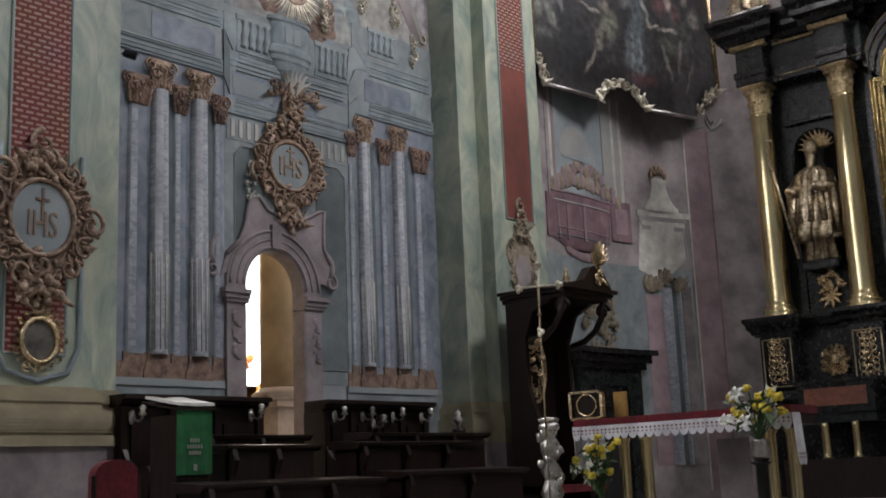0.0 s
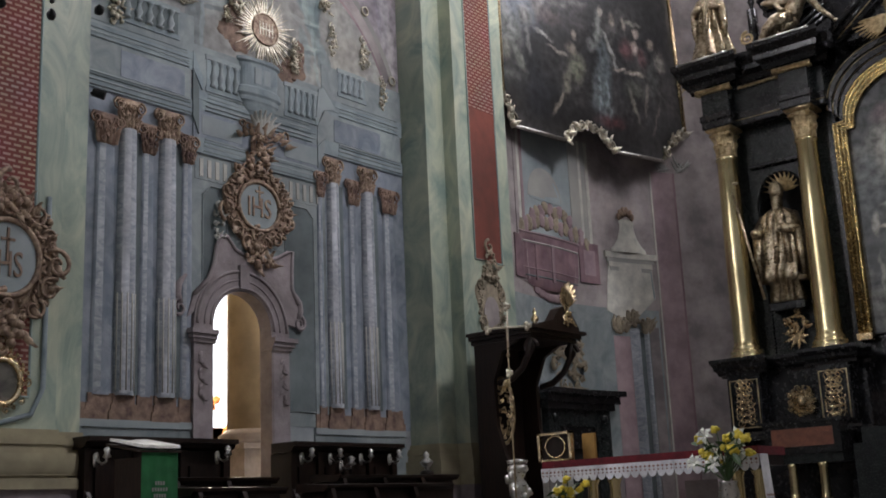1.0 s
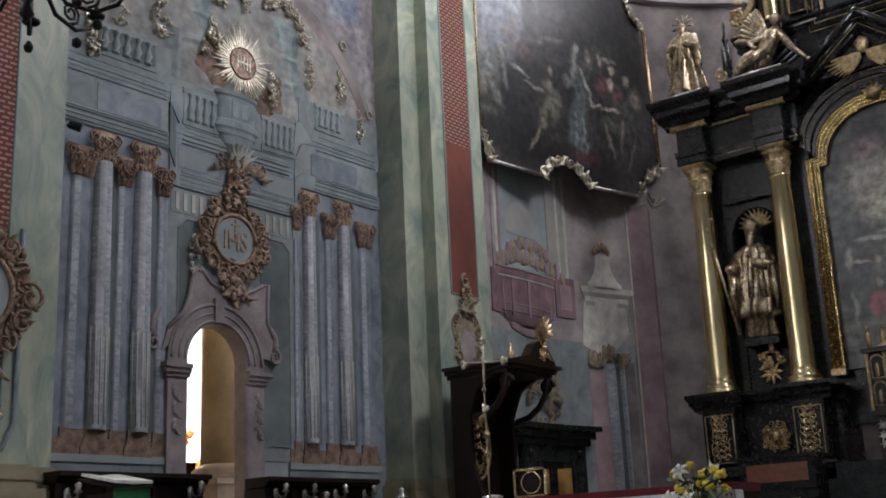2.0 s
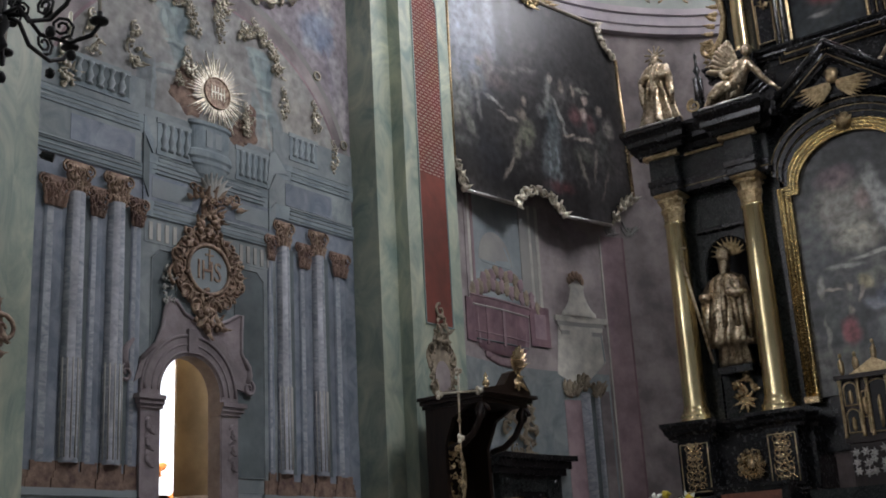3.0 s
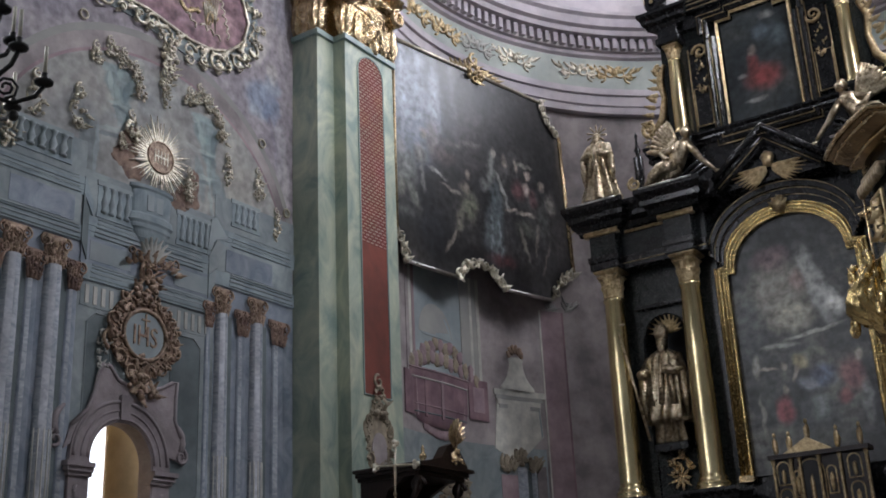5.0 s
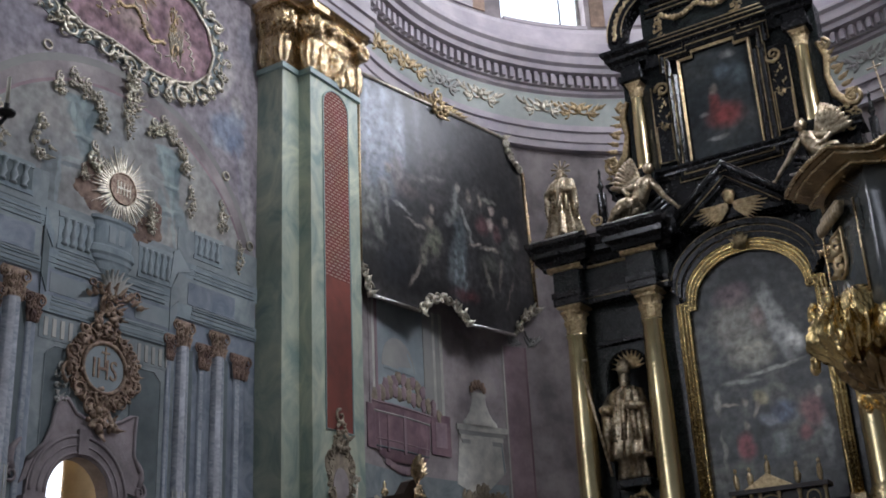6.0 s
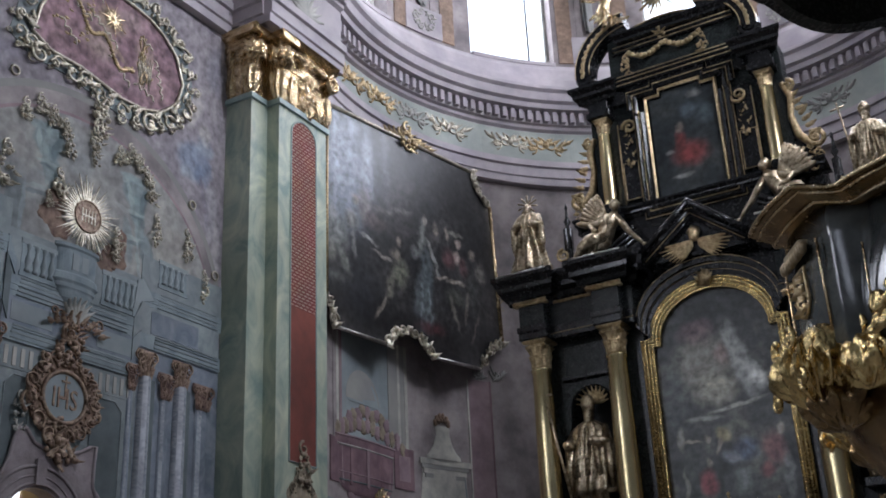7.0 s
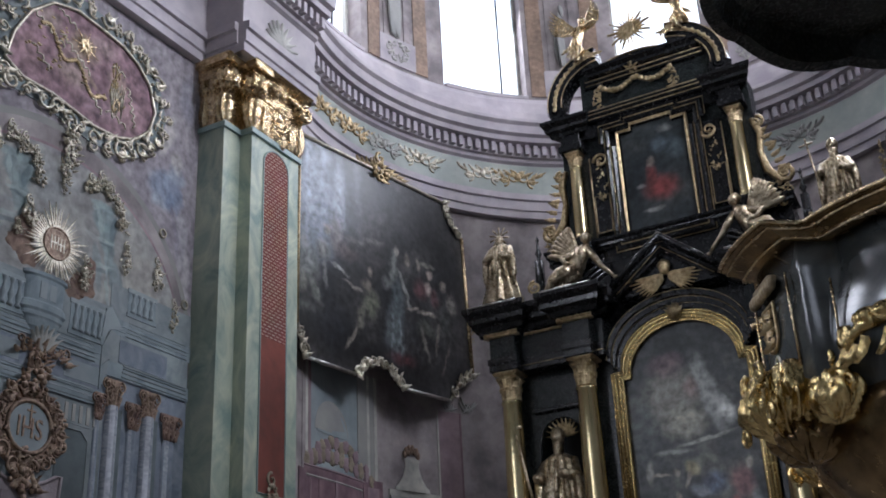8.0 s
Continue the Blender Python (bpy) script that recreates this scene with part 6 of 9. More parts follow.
def reclining_mesh(x, y, s):
    """A robed winged figure half seated on a slope: legs stretched down it, one arm reaching the other way."""
    bm = bmesh.new()
    P = lambda a, b, c=0.0: Vector((x + s * a, y - c, b - 0.08))
    # trunk, neck and head
    tube(bm, [P(1.70, 9.80, 0.06), P(1.63, 9.92, 0.1), P(1.55, 10.05, 0.1), P(1.50, 10.17, 0.08), P(1.45, 10.24, 0.06), P(1.42, 10.32, 0.06)], [0.15, 0.17, 0.14, 0.16, 0.10, 0.055], 14)
    lump(bm, P(1.40, 10.42, 0.1), 0.085, 0.09, 0.11, 2, 0.2, seg=14, rings=10)
    lump(bm, P(1.42, 10.47, 0.04), 0.10, 0.10, 0.09, 5, 0.5, seg=12, rings=8)
    # legs under drapery, one stretched and one bent
    tube(bm, [P(1.66, 9.84, 0.14), P(1.92, 9.76, 0.26), P(2.06, 9.66, 0.26), P(2.22, 9.48, 0.18), P(2.38, 9.32, 0.14), P(2.46, 9.28, 0.2)], [0.14, 0.13, 0.11, 0.075, 0.05, 0.045], 12)
    tube(bm, [P(1.64, 9.80, 0.06), P(1.84, 9.64, 0.12), P(1.98, 9.50, 0.12), P(2.16, 9.38, 0.1), P(2.28, 9.30, 0.14)], [0.14, 0.12, 0.09, 0.06, 0.045], 12)
    # arms
    tube(bm, [P(1.38, 10.16, 0.1), P(1.24, 9.96, 0.16), P(1.14, 9.78, 0.2), P(1.0, 9.62, 0.22), P(0.90, 9.50, 0.22)], [0.075, 0.062, 0.052, 0.042, 0.028], 10)
    lump(bm, P(0.87, 9.47, 0.22), 0.05, 0.03, 0.035, 1)
    tube(bm, [P(1.60, 10.18, 0.1), P(1.78, 10.10, 0.16), P(1.88, 10.08, 0.2), P(1.80, 9.96, 0.26), P(1.70, 9.90, 0.3)], [0.075, 0.062, 0.055, 0.045, 0.03], 10)
    # wing: rows of feathers
    for k in range(9):
        u = k / 8
        root = P(1.62 + 0.05 * u, 10.22 - 0.1 * u, -0.02)
        tip = P(1.80 + 0.46 * u, 10.82 - 0.5 * u + 0.1 * math.sin(math.pi * u), -0.06 - 0.01 * (k % 2))
        tube(bm, [root, root.lerp(tip, 0.45), root.lerp(tip, 0.85), tip], [0.05, 0.06, 0.062, 0.02], 6)
    # drapery folds over hip and knee
    for k in range(8):
        tube(bm, [P(1.56 + 0.05 * k, 9.96 - 0.03 * k, 0.2), P(1.70 + 0.07 * k, 9.80 - 0.035 * k, 0.29), P(1.80 + 0.075 * k, 9.58 - 0.03 * k, 0.2)], [0.02, 0.034, 0.02], 6)
    tube(bm, [P(1.75, 9.92, 0.2), P(1.95, 9.92, 0.1), P(2.06, 9.82, 0.06)], [0.05, 0.06, 0.02], 8)
    return bm


# ---------------- the high altar ----------------
altar = thing("high_altar", "black and gilded two-storey baroque high altar with paintings", "altar", (ALX, ALY, 0.6))


def ab(name, a0, a1, b0, b1, c0, c1, mat=None, label="", parent=None):
    bm = bmesh.new()
    block(bm, altar_map, a0, a1, b0, b1, c0, c1)
    bmesh.ops.recalc_face_normals(bm, faces=bm.faces)
    bmesh.ops.bevel(bm, geom=list(bm.edges), offset=min(0.012, 0.2 * min(a1 - a0, b1 - b0, c1 - c0)), segments=1, affect="EDGES")
    return part(name, bm, mat or BLACK, parent or altar, label)


def amould(name, a0, a1, prof, mat=None, ends=True):
    """A moulding across the altar front; profile [(b, c), ...] from its back, returned on both ends."""
    bm = bmesh.new()
    n = len(prof)
    rows = []
    for a, s in ((a0, -1), (a1, 1)):
        rows.append([bm.verts.new(altar_map(a + s * (c - prof[0][1] if ends else 0) * 0.55, b, c)) for b, c in prof])
    for j in range(n):
        bm.faces.new((rows[0][j], rows[0][(j + 1) % n], rows[1][(j + 1) % n], rows[1][j]))
    bm.faces.new(rows[0])
    bm.faces.new(rows[1][::-1])
    return part(name, bm, mat or BLACK, altar)


def fillet_line(pts, c, r=0.012, mat=None, closed=True):
    bm = bmesh.new()
    rim(bm, altar_map, pts, r, c, closed, 5)
    return part("thin_fillet", bm, mat or GOLD_DULL, altar, smooth=True)


def box_pts(a0, a1, b0, b1):
    return [(a0, b0), (a1, b0), (a1, b1), (a0, b1)]


CORN = lambda z0, z1, c0, c1: [(z0, c0 - 0.25), (z0, c0), (z0 + 0.2 * (z1 - z0), c0 + 0.15 * (c1 - c0)), (z0 + 0.35 * (z1 - z0), c0 + 0.55 * (c1 - c0)),
                               (z0 + 0.55 * (z1 - z0), c0 + 0.6 * (c1 - c0)), (z0 + 0.8 * (z1 - z0), c1), (z1, c1), (z1, c0 - 0.25)]
for s in (-1, 1):
    # pedestals
    ab("plinth", min(s * 1.2, s * 3.6), max(s * 1.2, s * 3.6), 0.9, 2.62, -0.9, 0.22)
    ab("pedestal_wall", min(s * 1.2, s * 3.6), max(s * 1.2, s * 3.6), 2.62, 3.64, -0.9, -0.05)
    for a, w in ((3.19, 0.30), (1.64, 0.28)):
        ab("pedestal", s * a - w, s * a + w, 2.62, 3.64, -0.3, 0.3)
        amould("pedestal_foot", s * a - w, s * a + w, CORN(2.5, 2.68, 0.38, 0.3))
        amould("pedestal_cornice", s * a - w, s * a + w, CORN(3.62, 3.9, 0.3, 0.46))
        fillet_line(box_pts(s * a - w + 0.05, s * a + w - 0.05, 2.72, 3.52), 0.305, 0.012)
        bm = bmesh.new()
        rnd = random.Random(int(a * 10))
        for k in range(7):
            z = 2.80 + 0.108 * k
            for q in (-1, 1):
                scroll(bm, altar_map, s * a + q * 0.10, z, 0.31, 0.075, 120 * k, 1.2, 0.014, flip=q * (-1) ** k)
                scroll(bm, altar_map, s * a + q * 0.045, z + 0.05, 0.31, 0.05, 60 * k + 90, 1.1, 0.012, flip=-q)
                leaf(bm, altar_map, s * a + q * 0.03, z, 0.31, 0.11, 0.06, 90 - q * 55, 0.2)
            lump(bm, altar_map(s * a, z + 0.03, 0.32), 0.028, 0.02, 0.035, k)
        part("gilded_relief", bm, GOLD, altar, "gilded openwork relief panel", True)
    amould("pedestal_cornice", min(s * 1.25, s * 3.6), max(s * 1.25, s * 3.6), CORN(3.62, 3.9, -0.05, 0.1))
    bm = bmesh.new()
    a = s * 2.3
    plate(bm, altar_map, [(a - 0.16, 2.9), (a + 0.16, 2.9), (a + 0.2, 3.1), (a + 0.16, 3.28), (a - 0.16, 3.28), (a - 0.2, 3.1)], -0.05, 0.06)
    rocaille(bm, altar_map, oval(a, 3.09, 0.18, 0.2, 14), 0.11, 7, 1, 0.05)
    lump(bm, altar_map(a, 3.1, 0.05), 0.1, 0.07, 0.12, 1)
    part("gilded_shield", bm, GOLD, altar, "gilded carved shield", True)
    # wall behind the columns, with its arched niche
    a = s * 2.4
    hole = oval(a, 6.75, 0.42, 0.42, 14, 0, 180)
    bm = bmesh.new()
    lo, hi = min(s * 1.3, s * 3.55), max(s * 1.3, s * 3.55)
    plate(bm, altar_map, [(lo, 3.9), (a - 0.42, 3.9), (a - 0.42, 6.75)] + hole[::-1][1:-1] + [(a + 0.42, 6.75), (a + 0.42, 3.9), (hi, 3.9), (hi, 8.1), (lo, 8.1)], -0.9, -0.32)
    part("niche_wall", bm, BLACK_MARBLE, altar)
    ab("niche_floor", a - 0.42, a + 0.42, 3.9, 4.72, -0.9, -0.36, BLACK_MARBLE)
    ab("niche_back", a - 0.5, a + 0.5, 4.7, 7.3, -0.95, -0.88, NICHE)
    fillet_line([(a - 0.44, 4.75), (a - 0.44, 6.75)] + hole[::-1][1:-1] + [(a + 0.44, 6.75), (a + 0.44, 4.75)], -0.31, 0.014, BLACK, closed=False)
    ab("panel", a - 0.46, a + 0.46, 7.38, 7.95, -0.34, -0.28, BLACK_MARBLE)
    ab("panel_ledge", a - 0.5, a + 0.5, 7.3, 7.37, -0.34, -0.2)
    # shell over the statue and the bracket below it
    bm = bmesh.new()
    for k in range(11):
        leaf(bm, altar_map, a, 6.86, -0.42, 0.32, 0.1, 0 + k * 18, 0.25)
    part("shell", bm, GOLD_DULL, altar, "gilded scallop shell", True)
    ab("bracket", a - 0.32, a + 0.32, 4.66, 4.8, -0.4, 0.0)
    bm = bmesh.new()
    pendant(bm, altar_map, a, 4.66, 0.42, 0.36, 17, c=-0.28)
    for k in range(9):
        leaf(bm, altar_map, a, 4.22, -0.3, 0.24, 0.09, k * 40, 0.2)
    part("console", bm, GOLD, altar, "gilded leafy console", True)
    # columns
    for a, c in ((3.2, 0.0), (1.72, 0.0)):
        x, y = ALX + s * a, ALY - c
        col = bmesh.new()
        lathe(col, x, y, [(0.30, 3.9), (0.30, 3.95), (0.27, 3.97), (0.29, 4.0), (0.28, 4.04), (0.235, 4.07), (0.25, 4.1), (0.22, 4.14), (0.212, 4.2), (0.212, 5.2), (0.20, 6.2), (0.176, 7.45), (0.2, 7.48), (0.2, 7.52), (0.176, 7.54)], 32)
        colo = part("column", col, BRASS, altar, "gilded smooth column", True)
        cp = bmesh.new()
        capital(cp, x, y, 7.54, 8.06, 0.185, int(a))
        part("capital", cp, GOLD_DULL, colo, "gilded leafy capital", True)
        # entablature block over the column
        ab("architrave_block", s * a - 0.28, s * a + 0.28, 8.06, 8.2, -0.4, 0.30)
        ab("architrave_block", s * a - 0.30, s * a + 0.30, 8.2, 8.32, -0.4, 0.32)
        ab("frieze_block", s * a - 0.26, s * a + 0.26, 8.32, 8.74, -0.4, 0.27, BLACK_MARBLE)
        bm = bmesh.new()
        for k in range(17):
            lump(bm, altar_map(s * a - 0.32 + 0.04 * k, 8.79, 0.31), 0.026, 0.03, 0.032, k, 0.5, seg=7, rings=5)
        block(bm, altar_map, s * a - 0.34, s * a + 0.34, 8.72, 8.76, 0.2, 0.33)
        part("leaf_moulding", bm, GOLD_DULL, altar, smooth=True)
        amould("cornice_block", s * a - 0.34, s * a + 0.34, CORN(8.84, 9.28, 0.34, 0.62))
        # Silver bar put in for the bright highlight along the cornice edge.
        fillet_line([(s * a - 0.5, 9.27), (s * a + 0.5, 9.27)], 0.625, 0.02, SILVER, False)
    ab("architrave", min(s * 1.3, s * 3.5), max(s * 1.3, s * 3.5), 8.06, 8.3, -0.5, 0.06)
    fillet_line([(s * 1.3, 8.16), (s * 3.4, 8.16)], 0.065, 0.01, closed=False)
    ab("frieze", min(s * 1.3, s * 3.5), max(s * 1.3, s * 3.5), 8.3, 8.78, -0.5, 0.0, BLACK_MARBLE)
    bm = bmesh.new()
    for k in range(19):
        lump(bm, altar_map(s * 2.46 - 0.36 + 0.04 * k, 8.77, 0.03), 0.026, 0.03, 0.034, k, 0.5, seg=7, rings=5)
    part("leaf_moulding", bm, GOLD_DULL, altar, smooth=True)
    amould("cornice", min(s * 1.3, s * 3.6), max(s * 1.3, s * 3.6), CORN(8.84, 9.28, 0.06, 0.36))
    ab("statue_base", s * 3.2 - 0.3, s * 3.2 + 0.3, 9.28, 9.45, -0.2, 0.3)
    # raking piece on which the figure leans
    bm = bmesh.new()
    plate(bm, altar_map, [(s * 2.5, 9.1), (s * 1.1, 9.1), (s * 1.1, 9.84), (s * 1.22, 9.88), (s * 2.5, 9.2)], -0.8, -0.16)
    part("raking_pediment", bm, BLACK, altar)
    bm = bmesh.new()
    for off, c in ((0.0, -0.1), (-0.1, -0.13), (-0.2, -0.15)):
        tube(bm, [altar_map(s * 2.5, 9.2 + off, c), altar_map(s * 1.16, 9.9 + off, c)], 0.05, 6)
    part("raking_moulding", bm, BLACK, altar, smooth=True)
    # Silver bar again, as the highlight on the raking edge.
    fillet_line([(s * 2.5, 9.25), (s * 1.16, 9.95)], -0.1, 0.012, SILVER, False)
    bm = bmesh.new()
    scroll(bm, altar_map, s * 2.6, 9.7, -0.1, 0.14, 90, 1.7, 0.03, flip=-s)
    part("volute", bm, GOLD_DULL, altar, smooth=True)

# main painting and its stepped arch frame
def arch_outline(w, sh, top, step):
    """Half-width, shoulder height, top, and the width of the step at the shoulder."""
    r = w - step
    return [(-w, 4.1), (-w, sh), (-r, sh)] + oval(0, sh + 0.05, r, top - sh - 0.05, 22, 180, 0)[0:] + [(r, sh), (w, sh), (w, 4.1)]


ab("back_panel", -1.5, 1.5, 3.2, 9.3, -0.9, -0.45)
bm = bmesh.new()
plate(bm, altar_map, arch_outline(1.12, 7.62, 8.5, 0.14), -0.46, -0.36)
part("painting", bm, ALTAR_CANVAS, altar, "clouded old altar painting with pale figures")
bm = bmesh.new()
o1, o2 = arch_outline(1.12, 7.62, 8.5, 0.14), arch_outline(1.31, 7.76, 8.68, 0.18)
band(bm, altar_map, o1, o2, -0.42, -0.26)
part("painting_frame", bm, GOLD_SMOOTH, altar, "broad gilded arched frame")
bm = bmesh.new()
rim(bm, altar_map, o2, 0.03, -0.25, False)
rim(bm, altar_map, o1, 0.02, -0.27, False)
for u, r, c in ((0.34, 0.04, -0.265), (0.68, 0.05, -0.262)):
    rim(bm, altar_map, [(p[0] + (q[0] - p[0]) * u, p[1] + (q[1] - p[1]) * u) for p, q in zip(o1, o2)], r, c, False, 8)
part("painting_frame_edge", bm, GOLD_SMOOTH, altar, smooth=True)
ab("frame_foot", -1.36, -1.1, 4.0, 4.12, -0.4, -0.2, GOLD)
ab("frame_foot", 1.1, 1.36, 4.0, 4.12, -0.4, -0.2, GOLD)
for g, c in ((0.10, -0.2), (0.2, -0.14), (0.32, -0.08)):
    o3 = arch_outline(1.31 + g * 0.6, 7.78 + g * 0.6, 8.7 + g, 0.18)
    bm = bmesh.new()
    o4 = arch_outline(1.31 + g * 0.6 - 0.07, 7.78 + g * 0.6 - 0.05, 8.7 + g - 0.1, 0.18)
    band(bm, altar_map, o4[2:-2], o3[2:-2], -0.5, c)
    part("arch_moulding", bm, BLACK, altar)
    fillet_line(o3[2:-2], c, 0.009, closed=False)
bm = bmesh.new()
lump(bm, altar_map(0, 8.66, -0.18), 0.13, 0.12, 0.14, 3, 0.5)
for k in range(5):
    leaf(bm, altar_map, 0, 8.6, -0.16, 0.2, 0.12, 30 + k * 30, 0.3)
part("keystone_ornament", bm, GOLD_DULL, altar, "gilded carved keystone", True)
# triangular pediment with winged head
for s in (-1, 1):
    for off, c, r in ((0.0, 0.24, 0.06), (-0.11, 0.18, 0.05), (-0.2, 0.1, 0.035)):
        bm = bmesh.new()
        tube(bm, [altar_map(s * 0.98, 9.2 + off, c), altar_map(0, 9.98 + off * 1.3, c)], r, 6)
        part("pediment_moulding", bm, BLACK, altar, smooth=True)
    # Highlight of the pediment edge, built as a silver bar.
    fillet_line([(s * 0.98, 9.26), (0, 10.05)], 0.25, 0.012, SILVER, False)
    fillet_line([(s * 0.9, 9.06), (0, 9.78)], 0.2, 0.009, GOLD_DULL, False)
    for k in range(8):
        bm = bmesh.new()
        leaf(bm, altar_map, s * 0.05, 9.3 - 0.012 * k, 0.06, 0.66 - 0.035 * k, 0.085, 90 - s * (92 + k * 6.5), 0.04)
        part("gilded_feather", bm, GOLD_DULL, altar, smooth=True)
bm = bmesh.new()
plate(bm, altar_map, [(-1.0, 9.05), (1.0, 9.05), (0, 9.92)], -0.4, 0.0)
part("pediment_field", bm, BLACK, altar)
bm = bmesh.new()
lump(bm, altar_map(0, 9.38, 0.1), 0.1, 0.09, 0.12, 2, 0.3, seg=14, rings=10)
lump(bm, altar_map(0, 9.46, 0.08), 0.12, 0.09, 0.09, 4, 0.6, seg=12, rings=8)
part("gilded_boss", bm, GOLD_DULL, altar, smooth=True)

# upper storey
UC, UA = -0.3, -0.18     # depth of the upper storey and the middle of its crest
ab("upper_base", -2.3, 2.3, 9.3, 10.3, -0.9, UC - 0.05)
amould("upper_base_cornice", -2.2, 2.2, CORN(10.2, 10.4, UC, UC + 0.12))
ab("upper_wall", -1.9, 1.9, 10.3, 13.0, -0.9, UC - 0.12, BLACK_MARBLE)
for s in (-1, 1):
    ab("upper_pedestal", s * 1.6 - 0.22, s * 1.6 + 0.22, 9.9, 10.5, UC - 0.2, UC + 0.22)
    x, y = ALX + s * 1.6, ALY - UC
    bm = bmesh.new()
    lathe(bm, x, y, [(0.18, 10.5), (0.18, 10.54), (0.15, 10.58), (0.14, 10.62), (0.135, 11.2), (0.115, 12.02), (0.13, 12.05), (0.115, 12.07)], 24)
    colo = part("upper_column", bm, BRASS, altar, "gilded smooth column", True)
    bm = bmesh.new()
    capital(bm, x, y, 12.07, 12.36, 0.12)
    part("capital", bm, GOLD_DULL, colo, smooth=True)
    for z0, z1, w, c in ((12.36, 12.5, 0.24, 0.25), (12.5, 12.72, 0.2, 0.2)):
        ab("upper_entablature_block", s * 1.6 - w, s * 1.6 + w, z0, z1, UC - 0.3, UC + c)
    amould("upper_cornice", s * 1.6 - 0.24, s * 1.6 + 0.24, CORN(12.72, 13.02, UC + 0.22, UC + 0.45))
    ab("side_panel", s * 1.14 - 0.16, s * 1.14 + 0.16, 10.55, 12.3, UC - 0.15, UC - 0.04)
    fillet_line(box_pts(s * 1.14 - 0.15, s * 1.14 + 0.15, 10.58, 11.35), UC - 0.035, 0.012)
    fillet_line([(s * 1.32, 10.5), (s * 1.32, 12.2)], UC - 0.03, 0.016, closed=False)
    bm = bmesh.new()
    pendant(bm, altar_map, s * 1.12, 12.0, 0.2, 0.75, 5, c=UC - 0.02)
    scroll(bm, altar_map, s * 1.08, 12.08, UC, 0.16, 180, 1.4, 0.035, flip=s)
    part("gilded_drop", bm, GOLD_DULL, altar, "gilded hanging ornament", True)
    # openwork scroll wing
    bm = bmesh.new()
    tube(bm, [altar_map(s * a, b, UC - 0.1) for a, b in ((1.85, 12.1), (1.98, 11.8), (1.92, 11.4), (2.0, 11.0), (2.2, 10.75), (2.35, 10.72))], [0.05, 0.08, 0.06, 0.08, 0.07, 0.05], 7)
    scroll(bm, altar_map, s * 2.28, 10.86, UC - 0.08, 0.16, 270, 1.4, 0.05, flip=s)
    scroll(bm, altar_map, s * 1.95, 12.0, UC - 0.08, 0.13, 90, 1.4, 0.04, flip=-s)
    for k in range(9):
        leaf(bm, altar_map, s * (1.9 + 0.04 * k), 11.9 - 0.13 * k, UC - 0.08, 0.22, 0.13, 90 - s * (60 + 12 * (k % 4)), 0.3)
    part("scroll_wing", bm, GOLD_DULL, altar, "gilded openwork scroll", True)
    bm = bmesh.new()
    plate(bm, altar_map, [(s * 1.7, 10.2), (s * 2.42, 10.2), (s * 2.3, 10.7), (s * 2.02, 11.0), (s * 1.95, 11.5), (s * 1.93, 12.1), (s * 1.7, 12.1)], UC - 0.3, UC - 0.16)
    part("wing_panel", bm, BLACK, altar)
    bm = bmesh.new()
    rocaille(bm, altar_map, oval(s * 2.1, 10.45, 0.18, 0.16, 10), 0.16, 9, 1, UC)
    part("gilded_relief", bm, GOLD_DULL, altar, smooth=True)
    bm = bmesh.new()
    lathe(bm, ALX + s * 2.55, ALY - UC, [(0.06, 10.3), (0.03, 10.36), (0.07, 10.45), (0.03, 10.55), (0.02, 10.7), (0.035, 10.75), (0.0, 10.85)], 10)
    block(bm, altar_map, s * 2.55 - 0.07, s * 2.55 + 0.07, 9.28, 10.3, UC - 0.07, UC + 0.07)
    part("finial", bm, BLACK, altar, smooth=True)
    # curled upper pediment
    pts = [(UA + s * (0.62 + 1.22 * math.cos(radians(t))), 13.48 + 1.12 * math.sin(radians(t))) for t in range(-4, 92, 8)]
    bm = bmesh.new()
    ins = [(UA + s * (0.62 + 0.92 * math.cos(radians(t))), 13.48 + 0.80 * math.sin(radians(t))) for t in range(-4, 92, 8)]
    band(bm, altar_map, ins, pts, UC - 0.3, UC + 0.12)
    scroll(bm, altar_map, UA + s * 1.66, 13.38, UC + 0.05, 0.19, 0, 1.6, 0.075, flip=-s, n=28)
    part("curled_pediment", bm, BLACK, altar)
    bm = bmesh.new()
    mid = [(0.5 * (p[0] + q[0]), 0.5 * (p[1] + q[1])) for p, q in zip(pts, ins)]
    for k, (a, b) in enumerate(mid):
        leaf(bm, altar_map, a, b, UC + 0.12, 0.17, 0.1, 90 + s * 10 + s * k * 8, 0.12)
        lump(bm, altar_map(a, b, UC + 0.14), 0.04, 0.03, 0.045, k, 0.5)
    part("gilded_leaf_band", bm, GOLD_DULL, altar, smooth=True)
    fillet_line(pts, UC + 0.13, 0.012, closed=False)
    fillet_line(ins, UC + 0.13, 0.012, closed=False)
ab("upper_entablature", -1.6, 1.6, 12.62, 12.95, -0.9, UC + 0.0)
ab("attic", -1.35, 1.35, 12.95, 14.1, -0.9, UC - 0.05, BLACK_MARBLE)
amould("attic_cornice", -0.95, 0.95, CORN(13.85, 14.1, UC, UC + 0.2))
for z, c in ((13.86, 0.06), (13.78, 0.03), (13.2, 0.03), (13.1, 0.06), (12.98, 0.09)):
    fillet_line([(-1.2, z), (1.2, z)], UC + c, 0.011, closed=False)
    ab("attic_fillet", -1.25, 1.25, z - 0.05, z - 0.015, UC - 0.06, UC + c - 0.005)
bm = bmesh.new()
pts = [(UA + 0.86 * math.cos(radians(t)), 13.96 + 0.32 * math.sin(radians(t))) for t in range(0, 181, 12)]
plate(bm, altar_map, pts, -0.7, UC)
part("attic_arch", bm, BLACK, altar)
